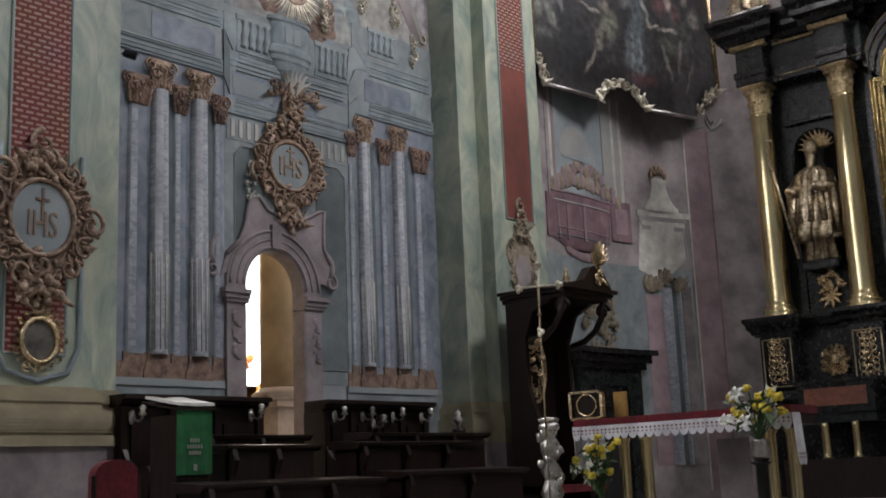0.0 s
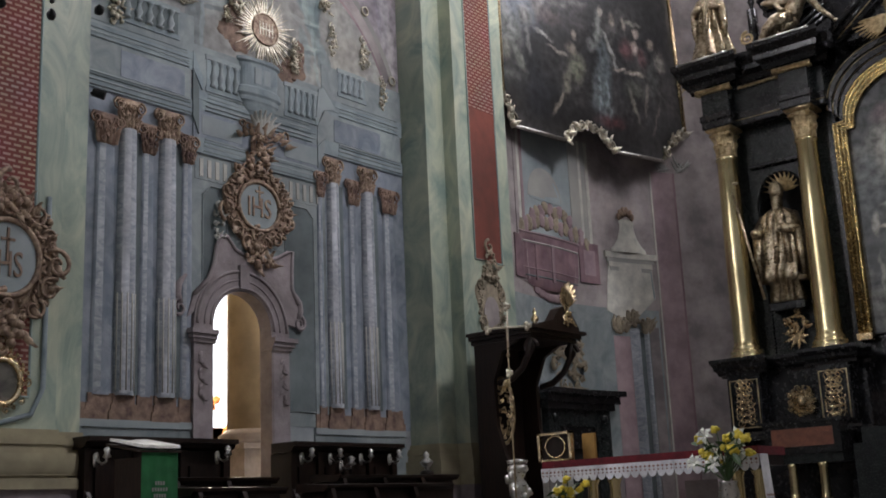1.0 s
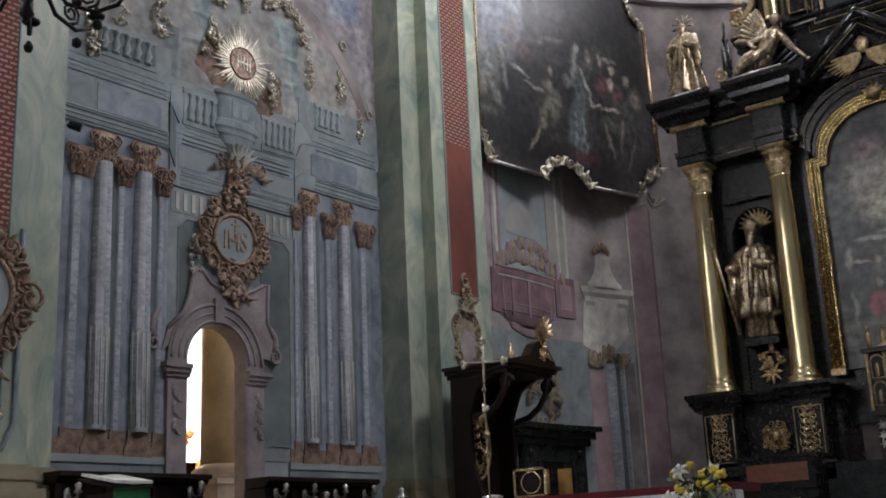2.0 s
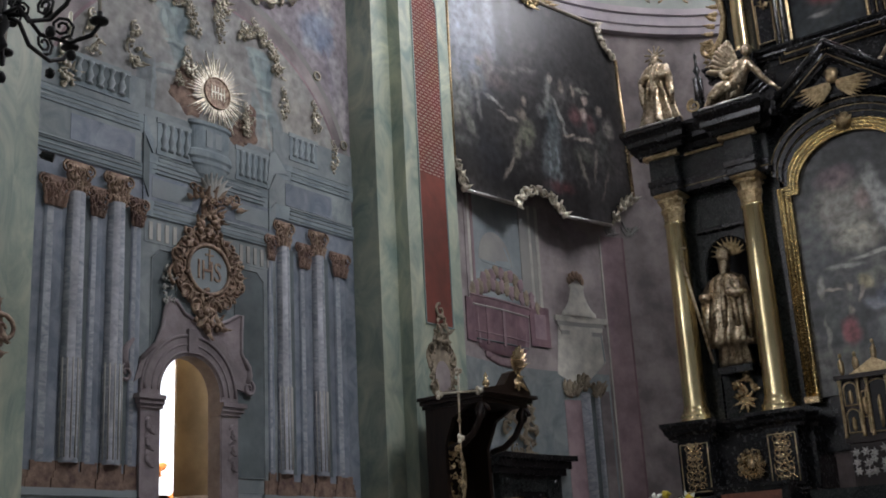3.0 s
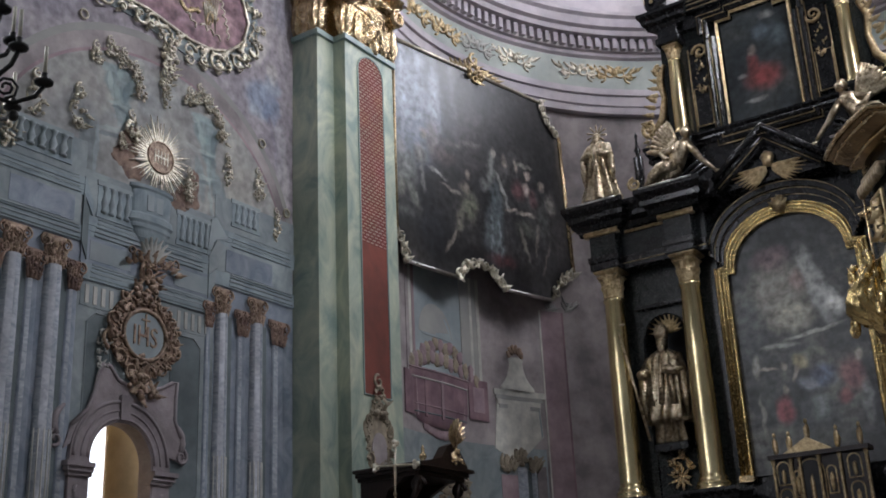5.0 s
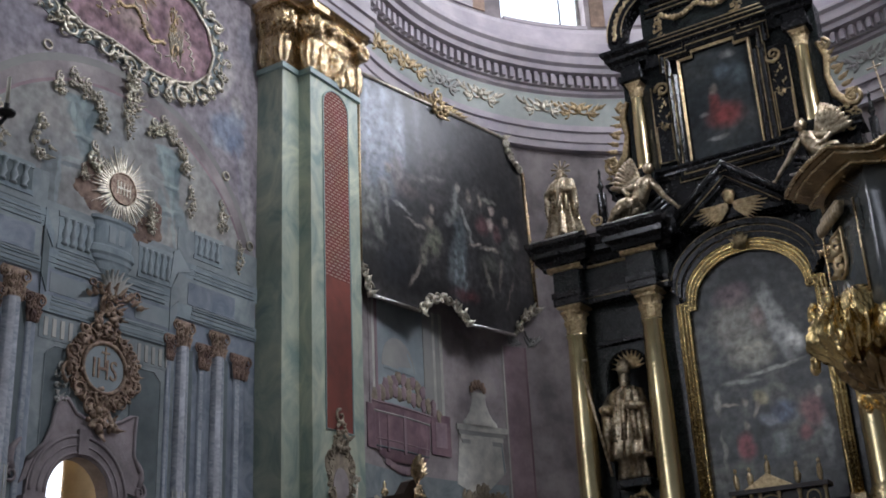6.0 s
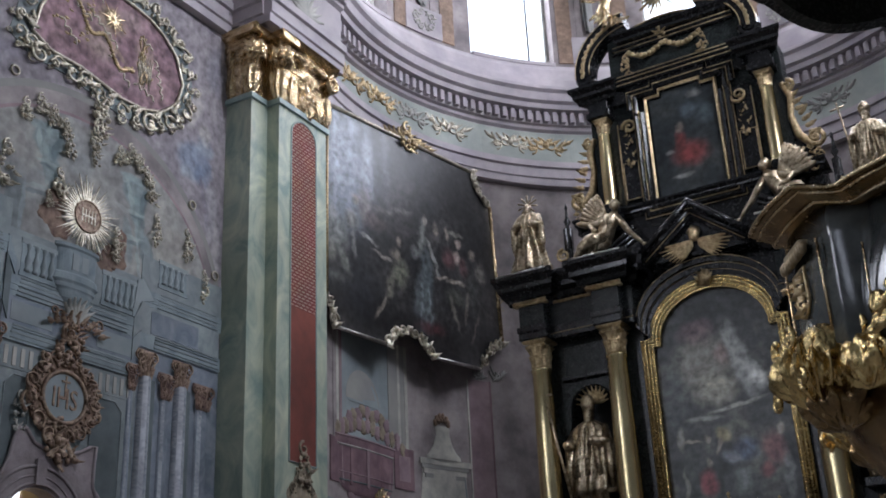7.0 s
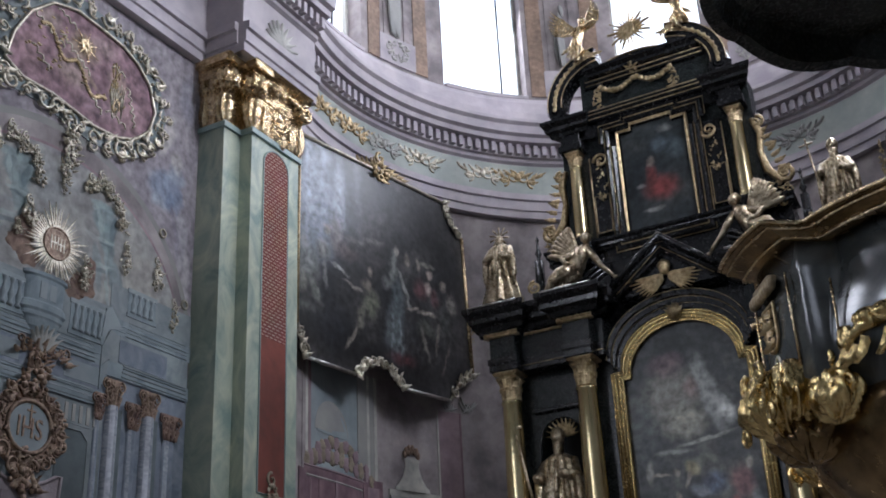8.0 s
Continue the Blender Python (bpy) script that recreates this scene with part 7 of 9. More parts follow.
fillet_line(pts, UC + 0.02, 0.02, closed=False)
for q in (UA - 0.38, UA + 0.38):
    bm = bmesh.new()
    for k in range(9):
        u = k / 8
        lump(bm, altar_map(q - 0.34 + 0.68 * u, 13.66 - 0.15 * math.sin(math.pi * u), UC + 0.04), 0.06, 0.05, 0.06, k, 0.6, seg=7, rings=5)
    part("gilded_garland", bm, GOLD_DULL, altar, smooth=True)
for q, z in ((UA - 0.78, 13.5), (UA, 14.06), (UA + 0.78, 13.5)):
    bm = bmesh.new()
    pendant(bm, altar_map, q, z, 0.22, 0.3, int(q * 10) + 20, c=UC + 0.08)
    part("gilded_mask", bm, GOLD_DULL, altar, smooth=True)
# upper painting: eared frame of several steps
def eared(w, b0, b1, ear, drop):
    return [(-w, b0), (w, b0), (w, b1 - drop), (w + ear, b1 - drop), (w + ear, b1 - 0.12), (w * 0.6, b1 - 0.12), (w * 0.6, b1), (-w * 0.6, b1), (-w * 0.6, b1 - 0.12), (-w - ear, b1 - 0.12), (-w - ear, b1 - drop), (-w, b1 - drop)]


bm = bmesh.new()
plate(bm, altar_map, [(-0.63, 10.42), (0.63, 10.42), (0.63, 12.5), (0.38, 12.5), (0.38, 12.62), (-0.38, 12.62), (-0.38, 12.5), (-0.63, 12.5)], UC - 0.14, UC - 0.03)
part("painting", bm, UPPER_CANVAS, altar, "dark painting with a red robed shape")
for g, c, m, r in ((0.06, UC + 0.02, GOLD_DULL, 0.04), (0.15, UC + 0.04, BLACK, 0.05), (0.21, UC + 0.05, GOLD_DULL, 0.014), (0.27, UC + 0.02, BLACK, 0.05), (0.33, UC, GOLD_DULL, 0.012)):
    bm = bmesh.new()
    o5 = eared(0.63 + g, 10.42 - g, 12.62 + g, 0.1 if g > 0.1 else 0.0, 0.5)
    tube(bm, [altar_map(a, b, c) for a, b in o5 + [o5[0], o5[1]]], r, 4)
    part("painting_frame", bm, m, altar, "stepped black and gilded frame")
# crest: rays and two winged figures are things of their own
bm = bmesh.new()
for k in range(22):
    t = 2 * math.pi * k / 22
    L = 0.46 if k % 2 else 0.34
    plate(bm, altar_map, [(UA - 0.03 * math.sin(t), 14.82 + 0.03 * math.cos(t)), (UA + L * math.cos(t), 14.82 + L * math.sin(t)), (UA + 0.03 * math.sin(t), 14.82 - 0.03 * math.cos(t))], UC - 0.05, UC + 0.02)
lump(bm, altar_map(UA, 14.82, UC), 0.15, 0.06, 0.15, 1)
part("crest_rays", bm, GOLD_DULL, altar, "gilded crown of rays")

# mensa and tabernacle
mensa = thing("altar_mensa", "black altar block with steps behind the altar table", "altar", (ALX, ALY - 0.6, 0.9))
for z0, z1, c1, w in ((0.9, 2.3, 1.1, 1.15), (2.3, 2.55, 0.7, 1.15)):
    bm = bmesh.new()
    block(bm, altar_map, -w, w, z0, z1, 0.23, c1)
    part("step", bm, BLACK_MARBLE, mensa)
tab = thing("tabernacle", "dark wood tabernacle with flat black arched niches and silver trim", "tabernacle", (ALX + 0.05, ALY - 0.4, 2.55))
tb = lambda name, a0, a1, b0, b1, c0, c1, m: part(name, block(bmesh.new(), altar_map, a0, a1, b0, b1, c0, c1), m, tab)
tb("body", -0.5, 0.9, 2.55, 4.2, 0.25, 0.45, DARK_WOOD)
tb("cornice", -0.58, 0.98, 4.2, 4.27, 0.22, 0.55, DARK_WOOD)
tb("ledge", -0.55, 0.95, 3.22, 3.3, 0.22, 0.5, DARK_WOOD)
r7 = random.Random(12)
for k in range(30):
    bm = bmesh.new()
    a, b = -0.42 + 0.14 * (k % 10) + r7.uniform(-0.03, 0.03), 2.78 + 0.15 * (k // 10) + r7.uniform(-0.03, 0.03)
    for q in range(6):
        leaf(bm, altar_map, a, b, 0.45, 0.075, 0.05, 60 * q + 20 * k, 0.3)
    lump(bm, altar_map(a, b, 0.48), 0.022, 0.02, 0.022, k)
    part("silver_flower", bm, SILVER, tab, "silver relief flower", True)
for a in (-0.52, -0.24, -0.1, 0.2, 0.52, 0.92):
    bm = bmesh.new()
    lathe(bm, ALX + a, ALY - 0.49, [(0.035, 3.3), (0.028, 3.36), (0.024, 4.1), (0.04, 4.2)], 8)
    part("column", bm, GOLD_DULL, tab, smooth=True)
# Niches are flat plates; the shade of their hollows is put in as black.
for a, b, w, h in ((-0.38, 3.8, 0.1, 0.26), (-0.38, 3.38, 0.1, 0.26), (0.05, 3.36, 0.2, 0.6), (0.72, 3.8, 0.1, 0.26), (0.72, 3.38, 0.1, 0.26), (-0.17, 3.6, 0.05, 0.35), (0.36, 3.6, 0.07, 0.35)):
    bm = bmesh.new()
    plate(bm, altar_map, [(a - w, b), (a + w, b)] + oval(a, b + h, w, w, 8, 0, 180), 0.45, 0.455)
    part("niche", bm, NICHE, tab)
    bm = bmesh.new()
    rim(bm, altar_map, [(a - w, b), (a + w, b)] + oval(a, b + h, w, w, 8, 0, 180), 0.014, 0.46)
    lump(bm, altar_map(a, b + h * 0.5, 0.47), 0.035, 0.03, h * 0.42, 1, 0.4)
    part("gilded_arch", bm, GOLD_DULL, tab, smooth=True)
bm = bmesh.new()
plate(bm, altar_map, [(-0.35, 4.27), (0.45, 4.27), (0.05, 4.5)], 0.3, 0.5)
part("gable", bm, GOLD_DULL, tab)
for a in (-0.48, -0.25, 0.05, 0.5, 0.85):
    bm = bmesh.new()
    lump(bm, altar_map(a, 4.42 + (0.16 if a == 0.05 else 0), 0.4), 0.05, 0.05, 0.14, int(a * 10), 0.4)
    lump(bm, altar_map(a, 4.6 + (0.16 if a == 0.05 else 0), 0.4), 0.03, 0.03, 0.04, 1)
    part("figurine", bm, GOLD_DULL, tab, smooth=True)

# side credence with red marble front on small brass columns
for s in (-1, 1):
    cr = thing("credence_table", "black credence with red marble front on brass columns", "table", (ALX + s * 2.0, ALY - 0.7, 0.6), "credence tables")
    for nm, a0, a1, b0, b1, c0, c1, m in (("case", s * 2.0 - 0.62, s * 2.0 + 0.62, 2.2, 2.68, 0.4, 0.95, BLACK), ("front_panel", s * 2.0 - 0.5, s * 2.0 + 0.5, 2.32, 2.6, 0.95, 0.965, RED_MARBLE),
                                          ("top", s * 2.0 - 0.68, s * 2.0 + 0.68, 2.68, 2.73, 0.4, 1.0, BLACK), ("base", s * 2.0 - 0.9, s * 2.0 + 0.9, 0.6, 1.5, 0.25, 1.05, DARK_WOOD), ("underside", s * 2.0 - 0.6, s * 2.0 + 0.6, 2.06, 2.2, 0.4, 0.9, BLACK_MARBLE)):
        part(nm, block(bmesh.new(), altar_map, a0, a1, b0, b1, c0, c1), m, cr)
    for a in (-0.25, 0.25):
        bm = bmesh.new()
        lathe(bm, ALX + s * 2.0 + a, ALY - 0.85, [(0.1, 1.5), (0.08, 1.54), (0.075, 1.6), (0.07, 2.0), (0.09, 2.06)], 16)
        part("column", bm, BRASS, cr, "brass column", True)

# figures
for s, seed in ((-1, 2), (1, 5)):
    bm = statue_mesh(ALX + s * 2.46, ALY + 0.24, 4.82, 2.18, True, -1, seed, True, rod=((-0.24, 4.86), (-0.70, 7.1)))
    single("statue", bm, STATUE_GOLD, "gilded statue of a mitred bishop with staff in niche", "statue", "altar statues", smooth=True)
bm = statue_mesh(ALX - 3.2, ALY - 0.05, 9.45, 1.62, False, 0, 7, True, True)
single("statue", bm, STATUE_GOLD, "gilded standing robed statue with rays on the cornice", "statue", "altar statues", smooth=True)
bm = statue_mesh(ALX + 3.2, ALY - 0.05, 9.45, 1.62, True, -1, 9, True)
single("statue", bm, STATUE_GOLD, "gilded mitred statue holding a cross on the cornice", "statue", "altar statues", smooth=True)
for s in (-1, 1):
    bm = reclining_mesh(ALX, ALY - 0.02, s)
    single("angel_statue", bm, STATUE_GOLD, "gilded winged figure leaning on the raking pediment", "statue", "altar statues", smooth=True)
    bm = bmesh.new()
    F = lambda a, b, c, s=s: Vector((ALX + UA + s * 1.02 - s * 1.2 * a, ALY + 0.2 - c, 14.78 + 1.15 * b))
    tube(bm, [F(-0.16, -0.28, 0.04), F(-0.08, -0.08, 0.06), F(0.0, 0.14, 0.03), F(0.03, 0.3, 0.0), F(0.05, 0.38, 0.0)], [0.05, 0.12, 0.10, 0.10, 0.04], 12)
    lump(bm, F(0.07, 0.45, 0.02), 0.065, 0.07, 0.08, 3, 0.2, seg=12, rings=10)
    tube(bm, [F(0.06, 0.3, 0.05), F(0.2, 0.26, 0.16), F(0.32, 0.34, 0.16)], [0.045, 0.04, 0.025], 8)
    tube(bm, [F(-0.02, 0.3, 0.05), F(-0.13, 0.18, 0.14), F(-0.02, 0.1, 0.2)], [0.045, 0.04, 0.025], 8)
    tube(bm, [F(-0.05, -0.05, 0.1), F(0.06, -0.22, 0.18), F(-0.08, -0.42, 0.12)], [0.07, 0.06, 0.03], 8)
    for k in range(8):
        leaf(bm, F, 0.06, 0.26, -0.04, 0.34 + 0.035 * k, 0.11, 18 + 6.5 * k, 0.15)
        leaf(bm, F, -0.04, 0.26, -0.04, 0.40 + 0.04 * k, 0.12, 172 - 6.5 * k, 0.15)
    for k in range(7):
        leaf(bm, F, -0.08 + 0.03 * k, 0.0 - 0.04 * k, 0.1, 0.3, 0.1, 225 + 14 * k, 0.2)
    single("angel_statue", bm, GOLD, "small gilded winged figure with raised wings on altar crest", "statue", "altar statues", smooth=True)

# ---------------- wall painting in the apse ----------------
P0, P1 = apse_map(190.3, 0, 0.1), apse_map(147.3, 0, 0.1)
UD = (P1 - P0).normalized()
ND = Vector((UD.y, -UD.x, 0))


def pic_map(a, b, c):
    return P0 + UD * a + ND * c + Vector((0, 0, b))


wp = thing("wall_painting", "large dark oil painting in a shaped gilded frame", "painting", pic_map(2.4, 8.4, 0))
outline = [(-0.12, 13.06), (4.3, 13.06), (4.36, 12.75), (4.62, 12.5), (4.87, 12.36), (5.0, 9.12), (4.72, 8.98), (4.5, 8.82), (4.2, 8.42), (2.72, 8.38), (2.5, 8.55), (2.35, 8.72), (2.0, 8.80), (1.65, 8.72),
           (1.48, 8.52), (1.35, 8.38), (0.02, 8.43), (-0.04, 8.7), (-0.16, 9.0)]
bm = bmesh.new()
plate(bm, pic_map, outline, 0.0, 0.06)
part("canvas", bm, WALL_CANVAS, wp, "dark oil painting with draped shapes and painted-in window sheen")
for i, j, mat, r in ((0, 1, GOLD_PALE, 0.042), (4, 5, GOLD, 0.05), (8, 9, SILVER, 0.038), (15, 16, SILVER, 0.038), (18, 0, GOLD_DULL, 0.03)):
    bm = bmesh.new()
    tube(bm, [pic_map(*outline[i], 0.07), pic_map(*outline[j], 0.07)], r, 8)
    part("frame_rail", bm, mat, wp, "thin gilded rail", True)
for k, idx in enumerate(((1, 2, 3, 4), (5, 6, 7, 8), (9, 10, 11, 12, 13, 14, 15), (16, 17, 18))):
    bm = bmesh.new()
    tube(bm, [pic_map(*outline[i], 0.07) for i in idx], 0.036, 8)
    for q in range(len(idx) - 1):
        p, s = outline[idx[q]], outline[idx[q + 1]]
        ma, mb = 0.5 * (p[0] + s[0]), 0.5 * (p[1] + s[1])
        scroll(bm, pic_map, ma, mb, 0.1, 0.13, 60 * q, 1.4, 0.026)
        leaf(bm, pic_map, ma, mb, 0.09, 0.2, 0.14, 90 + 40 * q, 0.3)
        leaf(bm, pic_map, p[0], p[1], 0.09, 0.18, 0.12, 30 + 70 * q, 0.3)
        lump(bm, pic_map(p[0], p[1], 0.1), 0.07, 0.07, 0.07, q, 0.5)
    part("carved_corner", bm, GOLD_PALE, wp, "carved gilded shell-work corner", True)
bm = bmesh.new()
pendant(bm, pic_map, 2.2, 13.25, 0.5, 0.35, 4, c=0.08)
for s in (-1, 1):
    for k in range(4):
        leaf(bm, pic_map, 2.2 + s * (0.2 + 0.13 * k), 13.08, 0.08, 0.24, 0.13, 90 - s * (50 + 10 * k), 0.3)
part("crest", bm, GOLD_DULL, wp, "gilded crest of leaves", True)
bm = bmesh.new()
pendant(bm, pic_map, 5.0, 10.4, 0.2, 0.6, 6, c=0.06)
part("side_ornament", bm, GOLD_DULL, wp, smooth=True)

# mirrored frame edge on the far side of the apse
wp2 = thing("wall_painting", "gilded edge of a second large shaped wall painting", "painting", apse_map(45, 8.5, 0))
Q0, Q1 = apse_map(60.5, 0, 0.1), apse_map(-8, 0, 0.1)
q_map = lambda a, b, c: Q0 + (Q1 - Q0).normalized() * a + Vector((-0.6, -0.8, 0)) * c + Vector((0, 0, b))
bm = bmesh.new()
plate(bm, q_map, [(0, 9.1), (4.6, 8.5), (4.6, 13.06), (0.4, 13.06), (0.3, 12.7), (0, 12.4)], 0, 0.06)
part("canvas", bm, CANVAS_DARK, wp2)
bm = bmesh.new()
tube(bm, [q_map(0, 9.1, 0.07), q_map(0, 12.2, 0.07)], 0.055, 8)
part("frame_rail", bm, GOLD, wp2, smooth=True)
bm = bmesh.new()
pendant(bm, q_map, 0.08, 13.0, 0.3, 0.7, 3, c=0.07)
part("carved_corner", bm, GOLD_DULL, wp2, smooth=True)

# ---------------- painted architecture on the apse wall ----------------
KA = 180 / (math.pi * RA)     # degrees to a metre


def ap(name, pts, c0, c1, mat, label=""):
    bm = bmesh.new()
    plate(bm, apse_map, pts, c0, c1)
    return part(name, bm, mat, apse, label)


def arect(name, a0, a1, b0, b1, c0, c1, mat):
    bm = bmesh.new()
    block(bm, apse_map, a0, a1, b0, b1, c0, c1, max(1, int(abs(a1 - a0) / 2)))
    return part(name, bm, mat, apse)


arect("painted_field", 154.5, 192, 2.2, 5.35, 0, 0.006, FRESCO_GREEN)
arect("painted_window", 172.5, 185.5, 6.3, 8.6, 0.0, 0.008, FRESCO_SKY)
ap("painted_arch", oval(179.5, 7.3, 4.6, 0.62, 18, 0, 180), 0.006, 0.012, FRESCO_TAN)
ap("painted_arch", oval(179.3, 7.25, 4.2, 0.55, 18, 0, 180), 0.010, 0.016, FRESCO_SKY)
for a0, a1, b0, m in ((167.8, 168.5, 6.3, FRESCO_CREAM), (168.5, 169.6, 6.3, FRESCO_TAN), (169.6, 170.2, 6.4, FRESCO_CREAM), (170.2, 172.5, 6.5, FRESCO_TAN), (185.5, 186.3, 6.4, FRESCO_PINK), (186.3, 187.2, 6.3, FRESCO_CREAM), (187.2, 188.2, 6.3, FRESCO_VIOLET)):
    arect("painted_reveal", a0, a1, b0, 8.7, 0.004, 0.016 + 0.003 * (a0 % 3), m)
# rose balcony: bowed front with ribs in low relief, swag below, crest above
bm = bmesh.new()
rows = []
for b, k in ((5.5, 0.45), (5.58, 0.8), (5.7, 0.92), (5.9, 0.98), (6.38, 1.0), (6.42, 1.06), (6.52, 1.08), (6.56, 1.02)):
    rows.append([bm.verts.new(apse_map(179.4 + 7.7 * k * (i / 8 - 1), b, 0.02 + 0.10 * k * math.sin(math.pi * i / 16))) for i in range(17)])
for r0, r1 in zip(rows, rows[1:]):
    for i in range(16):
        bm.faces.new((r0[i], r0[i + 1], r1[i + 1], r1[i]))
part("painted_balcony", bm, FRESCO_ROSE, apse, smooth=True)
for b, k, th, m in ((5.72, 0.93, 0.018, FRESCO_SHADE), (5.86, 0.97, 0.014, FRESCO_PINK), (6.36, 1.0, 0.02, FRESCO_WHITE), (6.53, 1.08, 0.02, FRESCO_PINK)):
    bm = bmesh.new()
    tube(bm, [apse_map(179.4 + 7.7 * k * (i / 8 - 1), b, 0.02 + 0.10 * k * math.sin(math.pi * i / 16)) for i in range(17)], th, 6)
    part("painted_moulding", bm, m, apse, smooth=True)
for a in (173.0, 175.2, 179.4, 183.6, 185.6):
    c = 0.125 * math.sin(math.pi * (a - 171.7) / 15.4)
    arect("painted_rib", a - 0.35, a + 0.35, 5.65, 6.4, c - 0.02, c + 0.008, FRESCO_ROSE if a in (175.2, 183.6) else FRESCO_PINK)
arect("painted_balcony_wing", 166.8, 171.4, 5.8, 6.6, 0.01, 0.03, FRESCO_ROSE)
arect("painted_panel", 167.7, 170.4, 5.95, 6.45, 0.03, 0.036, FRESCO_PINK)
arect("painted_balcony_wing", 186.6, 189.4, 5.65, 6.45, 0.01, 0.03, FRESCO_ROSE)
rnd = random.Random(6)
for k in range(15):
    u = k / 14
    bm = bmesh.new()
    lump(bm, apse_map(187 - 18 * u, 6.62 + 0.5 * math.sin(math.pi * u) + rnd.uniform(-0.07, 0.07), 0.01), 0.02, 0.13, 0.13, k, 0.4, seg=14, rings=10)
    lump(bm, apse_map(187 - 18 * u, 6.58 + 0.26 * math.sin(math.pi * u) + rnd.uniform(-0.07, 0.07), 0.015), 0.02, 0.12, 0.14, k, 0.4, seg=14, rings=10)
    part("painted_crest", bm, FRESCO_PINK if k % 2 else FRESCO_OLIVE, apse, smooth=True)
bm = bmesh.new()
for k in range(10):
    u = k / 9
    lump(bm, apse_map(183 - 9 * u, 5.5 - 0.12 * math.sin(math.pi * u), 0.02), 0.02, 0.12, 0.09, k, 0.4, seg=12, rings=8)
part("painted_swag", bm, FRESCO_PINK, apse, smooth=True)
# pale stepped pedestal drawn in perspective, its bell-shaped urn, painted column below
ap("painted_pedestal", [(165.6, 5.3), (160.4, 5.05), (154.9, 5.6), (155.3, 6.36), (164.6, 6.36)], 0.004, 0.012, FRESCO_CREAM)
ap("painted_pedestal", [(164.4, 5.75), (162.4, 5.45), (162.2, 6.12), (164.2, 6.3)], 0.012, 0.017, FRESCO_TAN)
ap("painted_pedestal", [(162.0, 5.3), (158.4, 5.3), (158.4, 6.12), (162.0, 6.12)], 0.012, 0.018, FRESCO_GREEN)
ap("painted_pedestal", [(161.6, 5.35), (158.8, 5.35), (158.8, 6.05), (161.6, 6.05)], 0.018, 0.024, FRESCO_CREAM)
ap("painted_pedestal", [(161.0, 5.4), (159.4, 5.4), (159.4, 5.96), (161.0, 5.96)], 0.024, 0.03, FRESCO_SKY)
ap("painted_shade", [(157.6, 5.3), (155.0, 5.62), (155.4, 6.2), (157.6, 6.1)], 0.012, 0.016, FRESCO_GREEN)
for b0, b1, a0, a1, c1, m in ((6.12, 6.2, 155.6, 164.2, 0.03, FRESCO_TAN), (6.2, 6.3, 155.2, 164.6, 0.036, FRESCO_CREAM), (6.3, 6.38, 154.8, 165.0, 0.044, FRESCO_TAN), (6.38, 6.5, 154.2, 165.4, 0.052, FRESCO_CREAM)):
    arect("painted_ledge", a0, a1, b0, b1, 0.01, c1, m)
bm = bmesh.new()
rows = []
for b, w in ((6.5, 3.8), (6.58, 3.7), (6.66, 2.9), (6.8, 2.1), (7.0, 1.55), (7.1, 1.5), (7.14, 1.7), (7.2, 1.3)):
    rows.append([bm.verts.new(apse_map(159.9 - w * math.cos(math.pi * i / 12), b, 0.012 + 0.02 * w * math.sin(math.pi * i / 12))) for i in range(13)])
for r0, r1 in zip(rows, rows[1:]):
    for i in range(12):
        bm.faces.new((r0[i], r0[i + 1], r1[i + 1], r1[i]))
part("painted_urn", bm, FRESCO_CREAM, apse, smooth=True)
bm = bmesh.new()
for k in range(9):
    lump(bm, apse_map(158.6 + 0.35 * k, 7.26 + 0.09 * math.sin(math.pi * k / 8) + 0.05 * (k % 2), 0.02), 0.03, 0.08, 0.08, k, 0.4)
part("painted_fruit", bm, FRESCO_OCHRE, apse, smooth=True)
for a0, a1, z1, mat in ((160.9, 158.9, 4.95, FRESCO_COLUMN), (158.0, 157.0, 4.9, FRESCO_COLUMN)):
    bm = bmesh.new()
    rows = [[bm.verts.new(apse_map(a0 + (a1 - a0) * i / 8, b, 0.014 + 0.05 * math.sin(math.pi * i / 8))) for i in range(9)] for b in (1.5, z1)]
    for i in range(8):
        bm.faces.new((rows[0][i], rows[0][i + 1], rows[1][i + 1], rows[1][i]))
    part("painted_column", bm, mat, apse, smooth=True)
arect("painted_shade", 158.0, 158.8, 1.5, 4.9, 0.004, 0.01, FRESCO_SHADE)
arect("painted_pilaster", 161.0, 164.6, 1.5, 4.8, 0.004, 0.014, FRESCO_PINK)
arect("painted_pilaster", 154.9, 156.8, 1.5, 5.0, 0.004, 0.014, FRESCO_VIOLET)
for a, w, b in ((160.0, 1.2, 5.0), (163.2, 1.3, 4.85), (157.4, 0.9, 4.85)):
    bm = bmesh.new()
    for k in range(12):
        leaf(bm, apse_map, a + rnd.uniform(-w, w), b + 0.12 * rnd.random(), 0.03, 0.24, 0.12, 90 + rnd.uniform(-40, 40), 0.2, KA)
        lump(bm, apse_map(a + rnd.uniform(-w, w), b + rnd.uniform(0.0, 0.32), 0.03), 0.03, 0.06, 0.05, k, 0.4)
    part("painted_capital", bm, FRESCO_OLIVE, apse, smooth=True)
